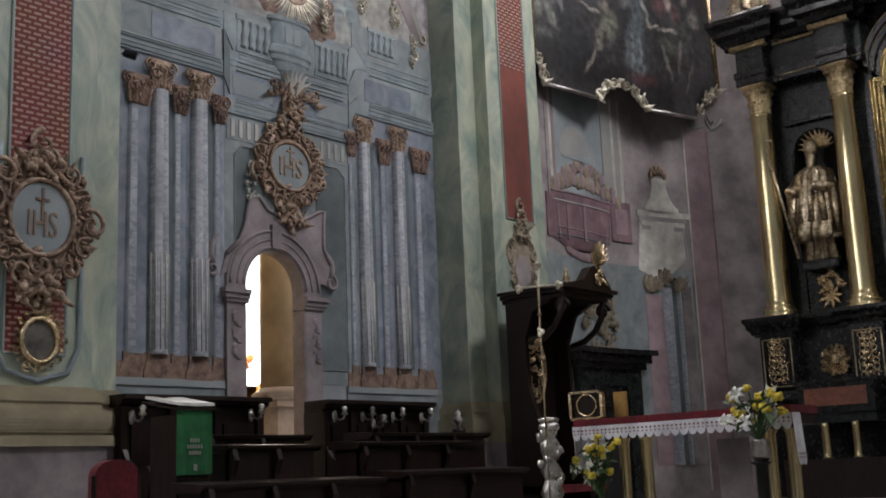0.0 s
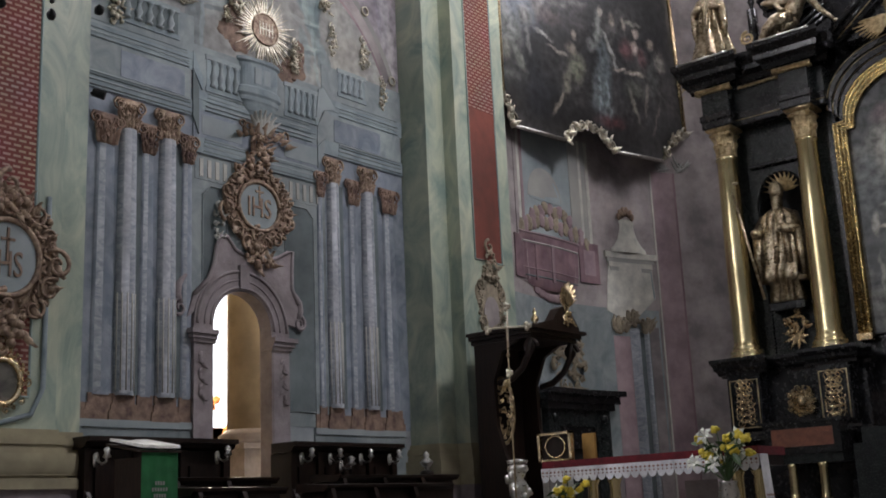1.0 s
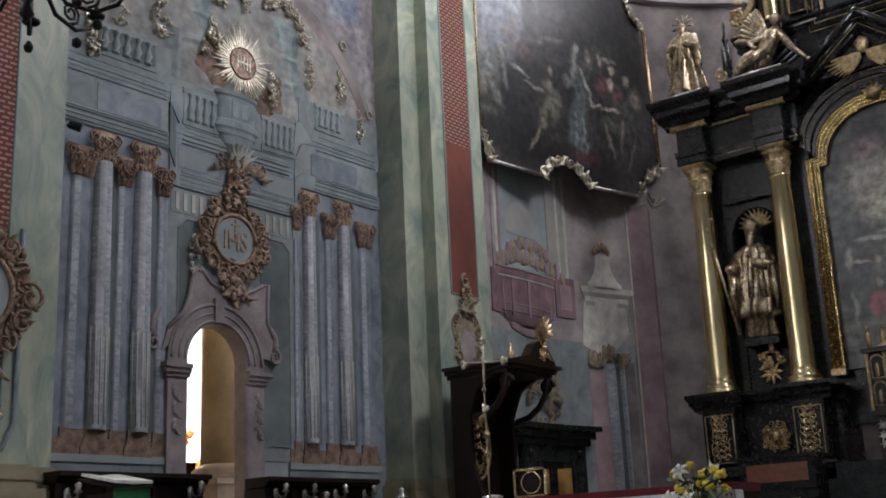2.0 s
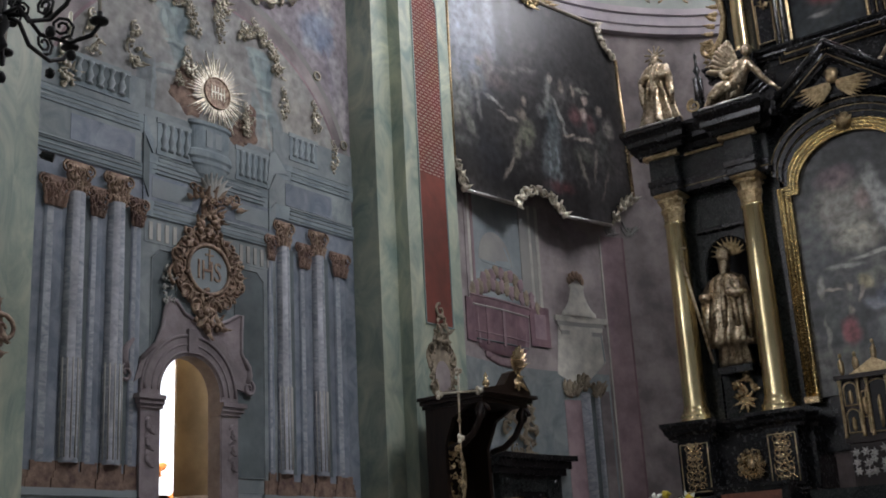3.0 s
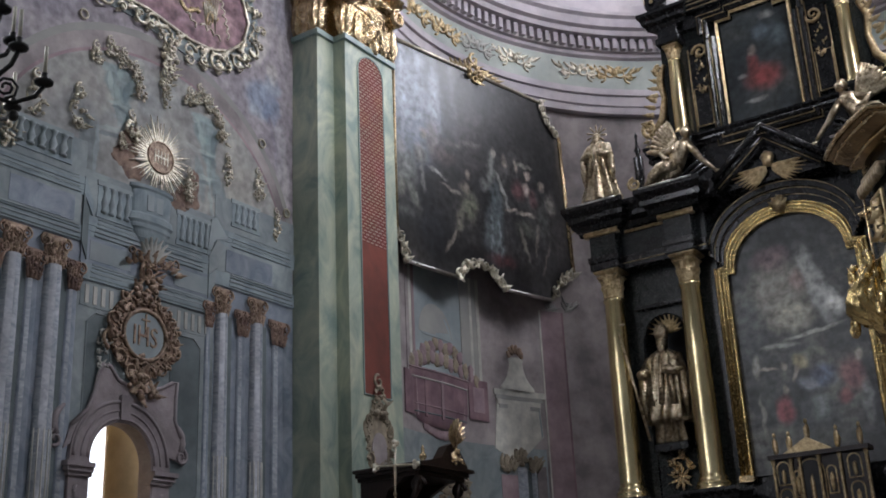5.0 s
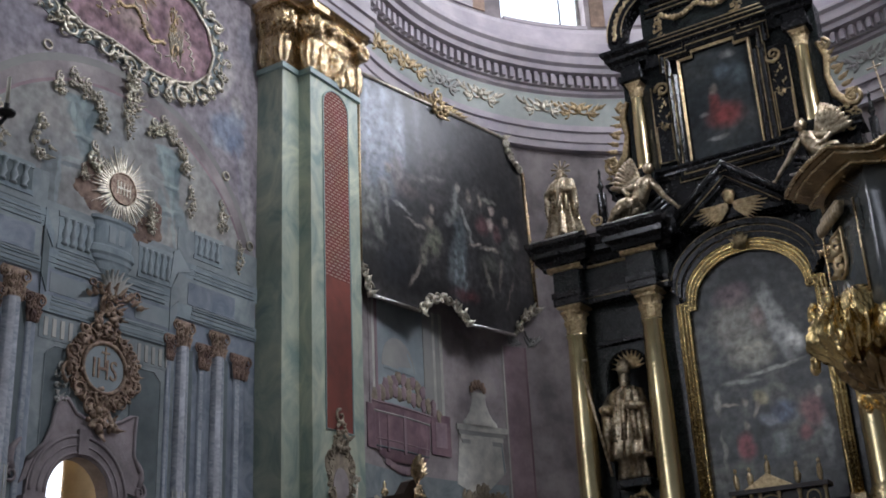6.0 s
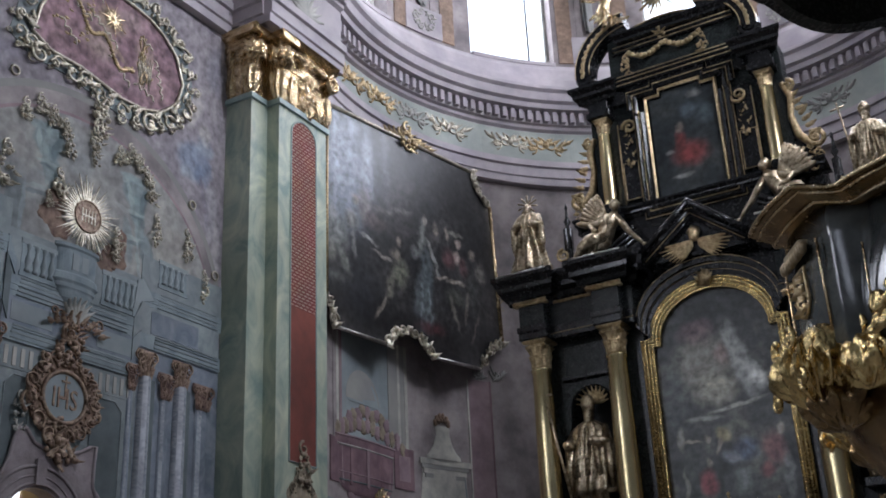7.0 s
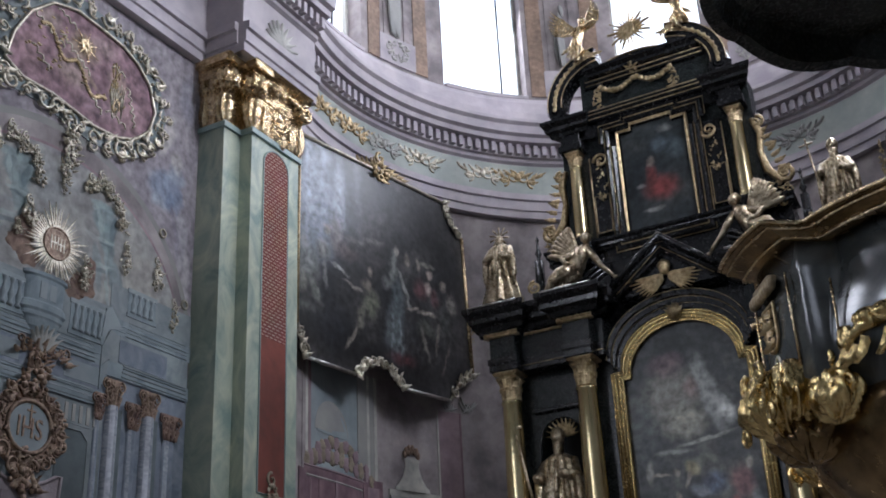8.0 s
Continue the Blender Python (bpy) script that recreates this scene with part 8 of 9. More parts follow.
# plain band and courses to the right of the fresco
arect("painted_band", 149.3, 153.8, 1.0, 8.3, 0.0, 0.012, FRESCO_PINK)
arect("painted_line", 153.8, 154.1, 1.0, 8.3, 0.0, 0.018, FRESCO_CREAM)
arect("painted_line", 149.0, 149.3, 1.0, 8.3, 0.0, 0.018, FRESCO_ROSE)
for a, b in ((151.5, 8.35), (147.5, 8.4), (138, 11.6), (66, 12.2), (60, 11.4)):
    bm = bmesh.new()
    for k in range(9):
        leaf(bm, apse_map, a + rnd.uniform(-1, 1), b + rnd.uniform(-0.1, 0.1), 0.0, rnd.uniform(0.15, 0.32), 0.08, rnd.uniform(20, 160), 0.05, KA)
    part("stucco_sprig", bm, FRESCO_TAN, apse, smooth=True)
# gilded frieze sprays
for i, (a, b, m) in enumerate(((183, 14.2, GOLD_DULL), (174, 14.12, GOLD_DULL), (165.5, 14.12, FRESCO_WHITE), (156, 14.15, GOLD_PALE), (141.8, 14.15, GOLD_PALE), (134, 14.15, GOLD_DULL), (76, 14.15, FRESCO_TAN))):
    bm = bmesh.new()
    for s in (-1, 1):
        for k in range(5):
            leaf(bm, apse_map, a + s * 0.9 * k, 14.15 + 0.08 * math.sin(k * 2), 0.13, 0.3, 0.13, 90 - s * (40 + 25 * (k % 3)), 0.15, KA)
        scroll(bm, apse_map, a + s * 1.2, 14.2, 0.15, 0.17, 90, 1.3, 0.028, KA, s)
        scroll(bm, apse_map, a + s * 3.0, 14.08, 0.15, 0.14, 270, 1.3, 0.024, KA, -s)
    lump(bm, apse_map(a, 14.2, 0.15), 0.08, 0.08, 0.1, 3, 0.4)
    part("frieze_spray", bm, m, trim, "gilded stucco spray", True)
bm = bmesh.new()
front = lambda a, b, c: Vector((-6.02 + c, a, b))
for k in range(9):
    leaf(bm, front, 14.4, 13.85, 0.0, 0.5, 0.14, 10 + k * 20, 0.03)
part("frieze_shell", bm, FRESCO_WHITE, trim, smooth=True)
# painted pillars and plain draped shapes between the windows
for a in (160.2, 121.4, 82.5):
    for da, w in ((-6, 1.6), (6, 1.6), (-2.6, 0.7), (2.6, 0.7)):
        arect("painted_pilaster", a + da - w, a + da + w, 16.6, 22.5, 0.0, 0.03, FRESCO_OCHRE if abs(da) > 4 else FRESCO_VIOLET)
    arect("painted_pedestal", a - 4.6, a + 4.6, 16.6, 17.35, 0.0, 0.05, STUCCO)
    bm = bmesh.new()
    rocaille(bm, apse_map, oval(a, 17.0, 2.0, 0.2, 10), 0.18, 9, KA, 0.05)
    part("painted_shield", bm, FRESCO_WHITE, apse, smooth=True)
    bm = bmesh.new()
    lump(bm, apse_map(a, 18.25, 0.03), 0.05, 0.32, 0.85, 3, 0.25, seg=20, rings=18)
    lump(bm, apse_map(a + 1.2, 18.1, 0.04), 0.05, 0.14, 0.6, 5, 0.3, seg=14, rings=12)
    lump(bm, apse_map(a - 0.4, 19.2, 0.03), 0.05, 0.15, 0.18, 7, 0.2, seg=14, rings=12)
    part("painted_shape", bm, FRESCO_TAN, apse, smooth=True)

# ---------------- pulpit and sounding board ----------------
PX, PYC = 4.85, 5.8


def pier_ring(rp, rf, z, cant=0.0):
    """One plan outline of the pulpit: six piers that stand out from a round body."""
    pts = []
    for i in range(240):
        t = i * 1.5
        d = abs(((t - 215) + 30) % 60 - 30)
        k = max(0.0, min(1.0, (13.3 - d) / 1.6))
        r = rf + (rp - rf) * k
        pts.append(Vector((PX + r * math.cos(radians(t)), PYC + r * math.sin(radians(t)), z)))
    return pts


def pier_body(bm, prof):
    rows = [[bm.verts.new(p) for p in pier_ring(*q)] for q in prof]
    for r0, r1 in zip(rows, rows[1:]):
        for i in range(240):
            bm.faces.new((r0[i], r0[(i + 1) % 240], r1[(i + 1) % 240], r1[i]))
    bm.faces.new(rows[0][::-1])
    bm.faces.new(rows[-1])
    return bm


PULPIT_STONE = material("polished_grey_marble", (0.085, 0.09, 0.086), 0.19, color2=(0.028, 0.032, 0.031), scale=3, distortion=1.0, bump=0.08, bump_scale=4, gloss=0.75)
pul = thing("pulpit", "polished grey marble pulpit with gilded rim and carving", "pulpit", (PX, PYC, 0))
part("body", pier_body(bmesh.new(), [(1.14, 1.0, 2.80), (1.20, 1.10, 2.92), (1.235, 1.14, 3.02), (1.24, 1.152, 3.10), (1.24, 1.15, 3.16), (1.24, 1.143, 3.22), (1.235, 1.132, 3.28), (1.235, 1.117, 3.34), (1.23, 1.10, 3.40), (1.23, 1.08, 3.47), (1.23, 1.06, 3.625)]), PULPIT_STONE, pul, smooth=True)
part("rim", pier_body(bmesh.new(), [(1.250, 1.09, 3.615), (1.286, 1.12, 3.622), (1.300, 1.13, 3.634), (1.308, 1.135, 3.637), (1.358, 1.17, 3.662), (1.365, 1.18, 3.665), (1.394, 1.20, 3.675), (1.401, 1.205, 3.700), (1.372, 1.17, 3.710)]), GILT_BROWN, pul, "dark moulded rim with gilded fillets")
for rp, rf, z, th in ((1.404, 1.21, 3.69, 0.011), (1.37, 1.185, 3.664, 0.008), (1.295, 1.125, 3.624, 0.008)):
    bm = bmesh.new()
    tube(bm, pier_ring(rp, rf, z) + pier_ring(rp, rf, z)[:2], th, 6)
    part("rim_fillet", bm, GOLD, pul, smooth=True)
bm = bmesh.new()
lathe(bm, PX, PYC, [(0.22, 0.0), (0.2, 1.6), (0.3, 1.8), (0.6, 2.1), (0.86, 2.4), (1.06, 2.66), (1.13, 2.82), (1.10, 2.9)], 48)
part("bowl", bm, GILT_BROWN, pul, "dark polished bowl on a stem", True)
for k in range(6):
    t = radians(211 + 60 * k)
    d, s_ = Vector((math.cos(t), math.sin(t), 0)), Vector((-math.sin(t), math.cos(t), 0))
    G = lambda a, b, c, d=d, s_=s_: Vector((PX, PYC, b)) + d * (1.225 + c) + s_ * a
    bm = bmesh.new()
    rim(bm, G, [(-0.075, 3.26), (-0.05, 3.215), (0.0, 3.2), (0.05, 3.215), (0.075, 3.26), (0.075, 3.42), (-0.075, 3.42)], 0.01, 0.02)
    for q in range(4):
        lump(bm, G(0.012 * (-1) ** q, 3.39 - 0.045 * q, 0.012), 0.022, 0.024, 0.022, q + k, 0.4, seg=10, rings=8)
        leaf(bm, G, 0.0, 3.39 - 0.045 * q, 0.02, 0.07, 0.04, 270 + 50 * (-1) ** q, 0.3)
    part("pier_panel", bm, GOLD_DULL, pul, "gilded panel with hanging fruit", True)
    bm = bmesh.new()
    block(bm, G, -0.12, 0.12, 3.515, 3.54, -0.05, 0.04)
    for q in range(9):
        lump(bm, G(-0.144 + 0.036 * q, 3.49, 0.035), 0.022, 0.024, 0.034, q, 0.3, seg=8, rings=6)
    part("pier_capital", bm, GOLD_WARM, pul, smooth=True)
    bm = bmesh.new()
    rim(bm, G, oval(0, 3.125, 0.036, 0.05, 16), 0.009, 0.012)
    part("roundel", bm, SILVER, pul, smooth=True)
    for q in (-1, 1):
        bm = bmesh.new()
        tube(bm, [G(q * 0.235, 3.06, 0.0), G(q * 0.235, 3.50, 0.0)], 0.007, 6)
        part("gilded_bead", bm, GOLD, pul, smooth=True)
        bm = bmesh.new()
        tube(bm, [G(q * 0.40, 3.06, -0.125), G(q * 0.40, 3.4, -0.135)], 0.006, 6)
        part("gilded_bead", bm, GOLD, pul, smooth=True)
    # swelling bunch of leaves on the pier's foot
    bm = bmesh.new()
    acanthus(bm, G, 0, 2.94, 0.0, 0.24, 0.17, 0.18, k, 17, 150, 60)
    acanthus(bm, G, -0.17, 3.0, 0.03, 0.07, 0.11, 0.08, k + 20, 5, 40, 24)
    acanthus(bm, G, 0.17, 3.0, 0.03, 0.07, 0.11, 0.08, k + 40, 5, 40, 24)
    for q, (a, b, r) in enumerate(((-0.11, 3.06, 0.05), (0.11, 3.06, 0.05), (-0.2, 2.86, 0.05), (0.2, 2.86, 0.05), (0.0, 3.03, 0.04))):
        scroll(bm, G, a, b, 0.15, r, 40 + 70 * q, 1.5, 0.017, 1, (-1) ** q, 28)
    part("carved_foliage", bm, GOLD_SMOOTH, pul, "swelling bunch of gilded leaves", True)
    bm = bmesh.new()
    acanthus(bm, G, 0, 2.79, -0.06, 0.2, 0.12, 0.15, k + 60, 9)
    part("foliage_base", bm, GILT_BROWN, pul, smooth=True)
    # leaf scrolls that climb from the pier to the middle of each side
    tm = t + radians(30)
    bm = bmesh.new()
    H2 = lambda a, b, c, tm=tm: Vector((PX + (1.14 + c) * math.cos(tm + a), PYC + (1.14 + c) * math.sin(tm + a), b))
    for q in (-1, 1):
        path = [(0.33, 3.02), (0.29, 2.97), (0.24, 2.96), (0.19, 3.0), (0.16, 3.06), (0.12, 3.11), (0.06, 3.135), (0.0, 3.14)]
        tube(bm, [H2(q * a, b, 0.02) for a, b in path], [0.02, 0.03, 0.034, 0.03, 0.026, 0.024, 0.03, 0.034], 10)
        scroll(bm, H2, q * 0.27, 3.05, 0.03, 0.06, 200, 1.6, 0.02, 1 / 1.14, q, 30)
        scroll(bm, H2, q * 0.17, 2.93, 0.03, 0.055, 80, 1.5, 0.018, 1 / 1.14, -q, 30)
        acanthus(bm, H2, q * 0.27, 2.9, 0.02, 0.12, 0.12, 0.10, k + 7, 8, 70, 40)
        acanthus(bm, H2, q * 0.15, 3.11, 0.02, 0.035, 0.06, 0.04, k + 9, 5, 36, 22)
        acanthus(bm, H2, q * 0.04, 3.16, 0.02, 0.05, 0.045, 0.045, k + 3, 5, 36, 22)
        for e in range(7):
            leaf(bm, H2, q * (0.05 + 0.04 * e), 3.08 - 0.02 * e, 0.03, 0.12, 0.06, 250 + 20 * (e % 3) * q, 0.3, 1 / 1.14)
    part("leaf_scroll", bm, GOLD_SMOOTH, pul, "gilded climbing leaf scrolls", True)
bm = bmesh.new()
box(bm, 5.9, 6.4, 5.2, 6.4, 2.6, 5.7)
part("back_panel", bm, DARK_WOOD, pul)

sbd = thing("sounding_board", "dark wooden sounding board with scalloped edge over the pulpit", "canopy", (PX, PYC, 5.6))
bm = bmesh.new()
n = 96
rows = []
for rr, z, w in ((0.05, 5.78, 0), (1.12, 5.72, 0), (1.18, 5.6, 1), (1.26, 5.58, 1), (1.30, 5.78, 0), (1.2, 5.95, 0), (0.5, 6.3, 0)):
    rows.append([bm.verts.new((PX + rr * math.cos(2 * math.pi * i / n), PYC + rr * math.sin(2 * math.pi * i / n), z - w * 0.07 * abs(math.sin(i * math.pi * 9 / n)))) for i in range(n)])
for r0, r1 in zip(rows, rows[1:]):
    for i in range(n):
        bm.faces.new((r0[i], r0[(i + 1) % n], r1[(i + 1) % n], r1[i]))
bm.faces.new(rows[0])
bm.faces.new(rows[-1])
part("canopy", bm, BLACK_MARBLE, sbd)
for k in range(22):
    t = 2 * math.pi * k / 22
    bm = bmesh.new()
    d, s_ = Vector((math.cos(t), math.sin(t), 0)), Vector((-math.sin(t), math.cos(t), 0))
    L = 0.72 if k % 2 else 0.5
    vs = [Vector((PX, PYC, 5.76)) + d * 0.12, Vector((PX, PYC, 5.735)) + d * L + s_ * 0.045, Vector((PX, PYC, 5.735)) + d * L - s_ * 0.045]
    lo = [bm.verts.new(v - Vector((0, 0, 0.03))) for v in vs]
    hi = [bm.verts.new(v + Vector((0, 0, 0.03))) for v in vs]
    bm.faces.new(lo)
    bm.faces.new(hi[::-1])
    for i in range(3):
        bm.faces.new((lo[i], lo[(i + 1) % 3], hi[(i + 1) % 3], hi[i]))
    part("ray", bm, GOLD_WARM, sbd)
bm = bmesh.new()
box(bm, 5.7, 6.4, 5.5, 6.1, 5.75, 5.95)
part("wall_bracket", bm, DARK_WOOD, sbd)
for k in range(10):
    t = radians(170 + k * 14)
    bm = bmesh.new()
    G = lambda a, b, c, t=t: Vector((PX + (1.27 + c) * math.cos(t) - a * math.sin(t), PYC + (1.27 + c) * math.sin(t) + a * math.cos(t), b))
    pendant(bm, G, 0, 5.95, 0.2, 0.2, k, c=0.02)
    part("carved_tassel", bm, GOLD_DULL, sbd, smooth=True)

# ---------------- choir stalls ----------------
def sconce(y, z, x, big=False):
    s = thing("sconce", "small silvered wall sconce on dark choir stall", "sconce", (x, y, z), "stall sconces")
    bm = bmesh.new()
    lump(bm, (x + 0.02, y, z), 0.02, 0.045, 0.08, 1, 0.4)
    part("plate", bm, SILVER, s, smooth=True)
    bm = bmesh.new()
    tube(bm, [(x + 0.03, y, z), (x + 0.1, y + 0.02, z - 0.05), (x + 0.16, y + 0.04, z - 0.03), (x + 0.17, y + 0.04, z + 0.03)], 0.014, 6)
    part("arm", bm, SILVER, s, smooth=True)
    bm = bmesh.new()
    r = 0.05 if not big else 0.07
    lathe(bm, x + 0.17, y + 0.04, [(0.01, z + 0.0), (r, z + 0.02), (r * 0.5, z + 0.06), (r * 0.9, z + 0.1), (0.012, z + 0.13)], 10)
    part("cup", bm, SILVER, s, smooth=True)


def stall(y0, y1, seats):
    st = thing("choir_stall", "dark carved oak choir stall along the wall", "bench", (-6.5, y0, 0.6), "choir stalls")
    X = -6.2
    for i in range(seats):
        a0, a1 = y0 + (y1 - y0) * i / seats, y0 + (y1 - y0) * (i + 1) / seats
        bm = bmesh.new()
        box(bm, X - 0.08, X, a0 + 0.04, a1 - 0.04, 1.1, 2.38)
        part("back_panel", bm, DARK_WOOD, st)
        bm = bmesh.new()
        box(bm, X, X + 0.03, a0 + 0.1, a1 - 0.1, 1.55, 2.2)
        part("raised_panel", bm, DARK_WOOD, st)
        bm = bmesh.new()
        box(bm, X - 0.05, X + 0.5, a0 + 0.05, a1 - 0.05, 1.05, 1.1)
        part("seat", bm, DARK_WOOD, st)
    for i in range(seats + 1):
        a = y0 + (y1 - y0) * i / seats
        bm = bmesh.new()
        box(bm, X - 0.08, X + 0.05, a - 0.05, a + 0.05, 0.6, 2.42)
        part("stile", bm, DARK_WOOD, st)
        bm = bmesh.new()
        F = lambda u, v, c, a=a: Vector((X + u, a - 0.03 + c, v))
        plate(bm, F, [(0, 0.6), (0.5, 0.6), (0.48, 1.2), (0.56, 1.5), (0.58, 1.66), (0.5, 1.72), (0.3, 1.68), (0.12, 1.8), (0, 2.0)], 0, 0.06)
        part("armrest", bm, DARK_WOOD, st)
    bm = bmesh.new()
    F = lambda a, b, c: Vector((X + c, a, b))
    strip(bm, F, [(2.38, -0.3), (2.38, 0.03), (2.41, 0.1), (2.45, 0.12), (2.46, 0.18), (2.51, 0.18), (2.51, -0.3)], y0 - 0.08, y1 + 0.08)
    part("cornice", bm, DARK_WOOD, st)
    bm = bmesh.new()
    box(bm, X - 0.4, X - 0.08, y0, y1, 0.6, 2.38)
    part("carcase", bm, DARK_WOOD, st)


stall(7.15, 9.05, 3)
stall(10.15, 12.05, 4)
for y, z, big in ((7.21, 2.26, 0), (7.75, 2.2, 1), (8.87, 2.3, 0), (10.24, 2.3, 0), (10.75, 2.3, 0), (10.95, 2.2, 1), (11.33, 2.3, 0), (11.9, 2.3, 0)):
    sconce(y, z, -6.16 + 0.03, big)


def desk(y0, y1, x, top, seed):
    d = thing("prayer_desk", "dark oak prayer desk in front of the choir stalls", "desk", (x, y0, 0.6), "prayer desks")
    bm = bmesh.new()
    box(bm, x - 0.05, x, y0, y1, 0.6, top - 0.06)
    part("front", bm, DARK_WOOD, d)
    n = max(2, int((y1 - y0) / 0.7))
    for i in range(n):
        a0, a1 = y0 + (y1 - y0) * i / n, y0 + (y1 - y0) * (i + 1) / n
        bm = bmesh.new()
        box(bm, x, x + 0.03, a0 + 0.07, a1 - 0.07, 0.8, top - 0.2)
        part("front_panel", bm, DARK_WOOD, d)
        bm = bmesh.new()
        F = lambda u, v, c, a0=a0: Vector((x - 0.4 + u, a0 + c, v))
        plate(bm, F, [(0, 0.6), (0.4, 0.6), (0.44, top - 0.3), (0.5, top - 0.15), (0.45, top), (0, top)], 0, 0.06)
        part("bracket", bm, DARK_WOOD, d)
    bm = bmesh.new()
    G = lambda a, b, c: Vector((x + c, a, b))
    strip(bm, G, [(top - 0.07, -0.45), (top - 0.07, 0.02), (top - 0.03, 0.07), (top, 0.08), (top + 0.03, -0.45)], y0 - 0.06, y1 + 0.06)
    part("top", bm, DARK_WOOD, d)


desk(7.35, 8.5, -4.6, 1.88, 1)
desk(9.2, 11.3, -4.6, 1.9, 2)
desk(7.6, 9.0, -5.3, 2.02, 3)
desk(10.2, 12.4, -5.4, 2.05, 4)
desk(6.6, 8.9, -4.0, 1.5, 5)
desk(9.3, 11.4, -4.0, 1.55, 6)
fin = thing("finial_post", "small turned dark wood post beside the pilaster", "post", (-6.15, 12.6, 0.6))
bm = bmesh.new()
lathe(bm, -6.05, 12.62, [(0.07, 0.6), (0.07, 2.05), (0.1, 2.08), (0.1, 2.13), (0.05, 2.15)], 12)
part("shaft", bm, DARK_WOOD, fin, smooth=True)
bm = bmesh.new()
lathe(bm, -6.05, 12.62, [(0.05, 2.15), (0.03, 2.18), (0.09, 2.24), (0.1, 2.27), (0.03, 2.33), (0.05, 2.37), (0.01, 2.42)], 12)
part("knob", bm, SILVER, fin, smooth=True)

# ---------------- throne with canopy ----------------
th = thing("throne", "dark carved wooden throne with canopy and gilded crest", "chair", (-5.4, 13.6, 0.6))
TX0, TX1, TY0, TY1 = -5.75, -4.75, 13.05, 14.2
bm = bmesh.new()
FS = lambda u, v, c: Vector((TX0 + u, TY0 + c, v))
plate(bm, FS, [(0, 0.45), (0.55, 0.45), (0.5, 1.6), (0.58, 1.9), (0.42, 2.2), (0.3, 2.6), (0.28, 3.3), (0.45, 3.7), (0.8, 3.88), (0, 3.88)], 0, 0.08)
part("side_panel", bm, DARK_WOOD, th)
bm = bmesh.new()
plate(bm, FS, [(0, 0.6), (0.55, 0.6), (0.5, 1.6), (0.62, 1.9), (0.5, 2.2), (0.3, 2.6), (0.28, 3.3), (0.45, 3.7), (0.8, 3.88), (0, 3.88)], TY1 - TY0 - 0.08, TY1 - TY0)
part("side_panel", bm, DARK_WOOD, th)
bm = bmesh.new()
box(bm, TX0 - 0.06, TX0, TY0, TY1, 0.6, 3.9)
part("back_panel", bm, DARK_WOOD, th)
bm = bmesh.new()
FB = lambda a, b, c: Vector((TX0 + 0.01 + c, a, b))
rim(bm, FB, oval(13.6, 2.9, 0.28, 0.5, 20), 0.03, 0.0)
rocaille(bm, FB, oval(13.6, 2.9, 0.16, 0.34, 12), 0.16, 8, 1, 0.0)
part("back_ornament", bm, GOLD_DULL, th, "gilded carved oval", True)
bm = bmesh.new()
box(bm, TX0, TX1 - 0.2, TY0, TY1, 1.05, 1.15)
part("seat", bm, RED_CLOTH, th, "red cushioned seat")
bm = bmesh.new()
for z0, z1, g in ((3.86, 3.92, 0.02), (3.92, 3.98, 0.08), (3.98, 4.03, 0.14)):
    box(bm, TX0 - 0.1, TX1 + g, TY0 - g, TY1 + g, z0, z1)
part("canopy", bm, DARK_WOOD, th)
bm = bmesh.new()
FF = lambda a, b, c: Vector((TX1 + 0.02 + c, a, b))
plate(bm, FF, [(13.1, 4.0), (14.3, 4.0), (14.3, 4.1), (14.12, 4.3), (13.95, 4.42), (13.78, 4.36), (13.6, 4.16), (13.1, 4.06)], -0.14, 0.02)
part("crest_board", bm, DARK_WOOD, th)
bm = bmesh.new()
for k in range(9):
    leaf(bm, FF, 13.97, 4.40, 0.02, 0.38 - 0.03 * abs(k - 4), 0.12, 30 + k * 15, 0.15)
pendant(bm, FF, 13.97, 4.32, 0.26, 0.2, 7, c=0.03)
part("gilded_crest", bm, GOLD, th, "gilded leaf crest", True)
bm = bmesh.new()
lathe(bm, TX1 - 0.05, 13.25, [(0.05, 4.04), (0.02, 4.08), (0.06, 4.14), (0.05, 4.18), (0.02, 4.22), (0.03, 4.26), (0.005, 4.32)], 10)
part("finial", bm, GOLD, th, smooth=True)
for a in (TY0 + 0.04, TY1 - 0.04):
    bm = bmesh.new()
    pts = [Vector((TX0 + 0.35 + 0.62 * math.sin(u * 1.57), a, 3.25 + 0.62 * (1 - math.cos(u * 1.57)))) for u in (0, 0.25, 0.5, 0.75, 1.0)]
    tube(bm, pts, [0.05, 0.055, 0.05, 0.05, 0.06], 7)
    G = lambda u, v, c, a=a: Vector((TX1 - 0.05 + u, a + c, v))
    scroll(bm, G, 0, 3.72, 0, 0.13, 0, 1.4, 0.035)
    part("canopy_bracket", bm, DARK_WOOD, th, smooth=True)

th.matrix_basis = Matrix.Translation((-5.4, 14.1, 0.73))

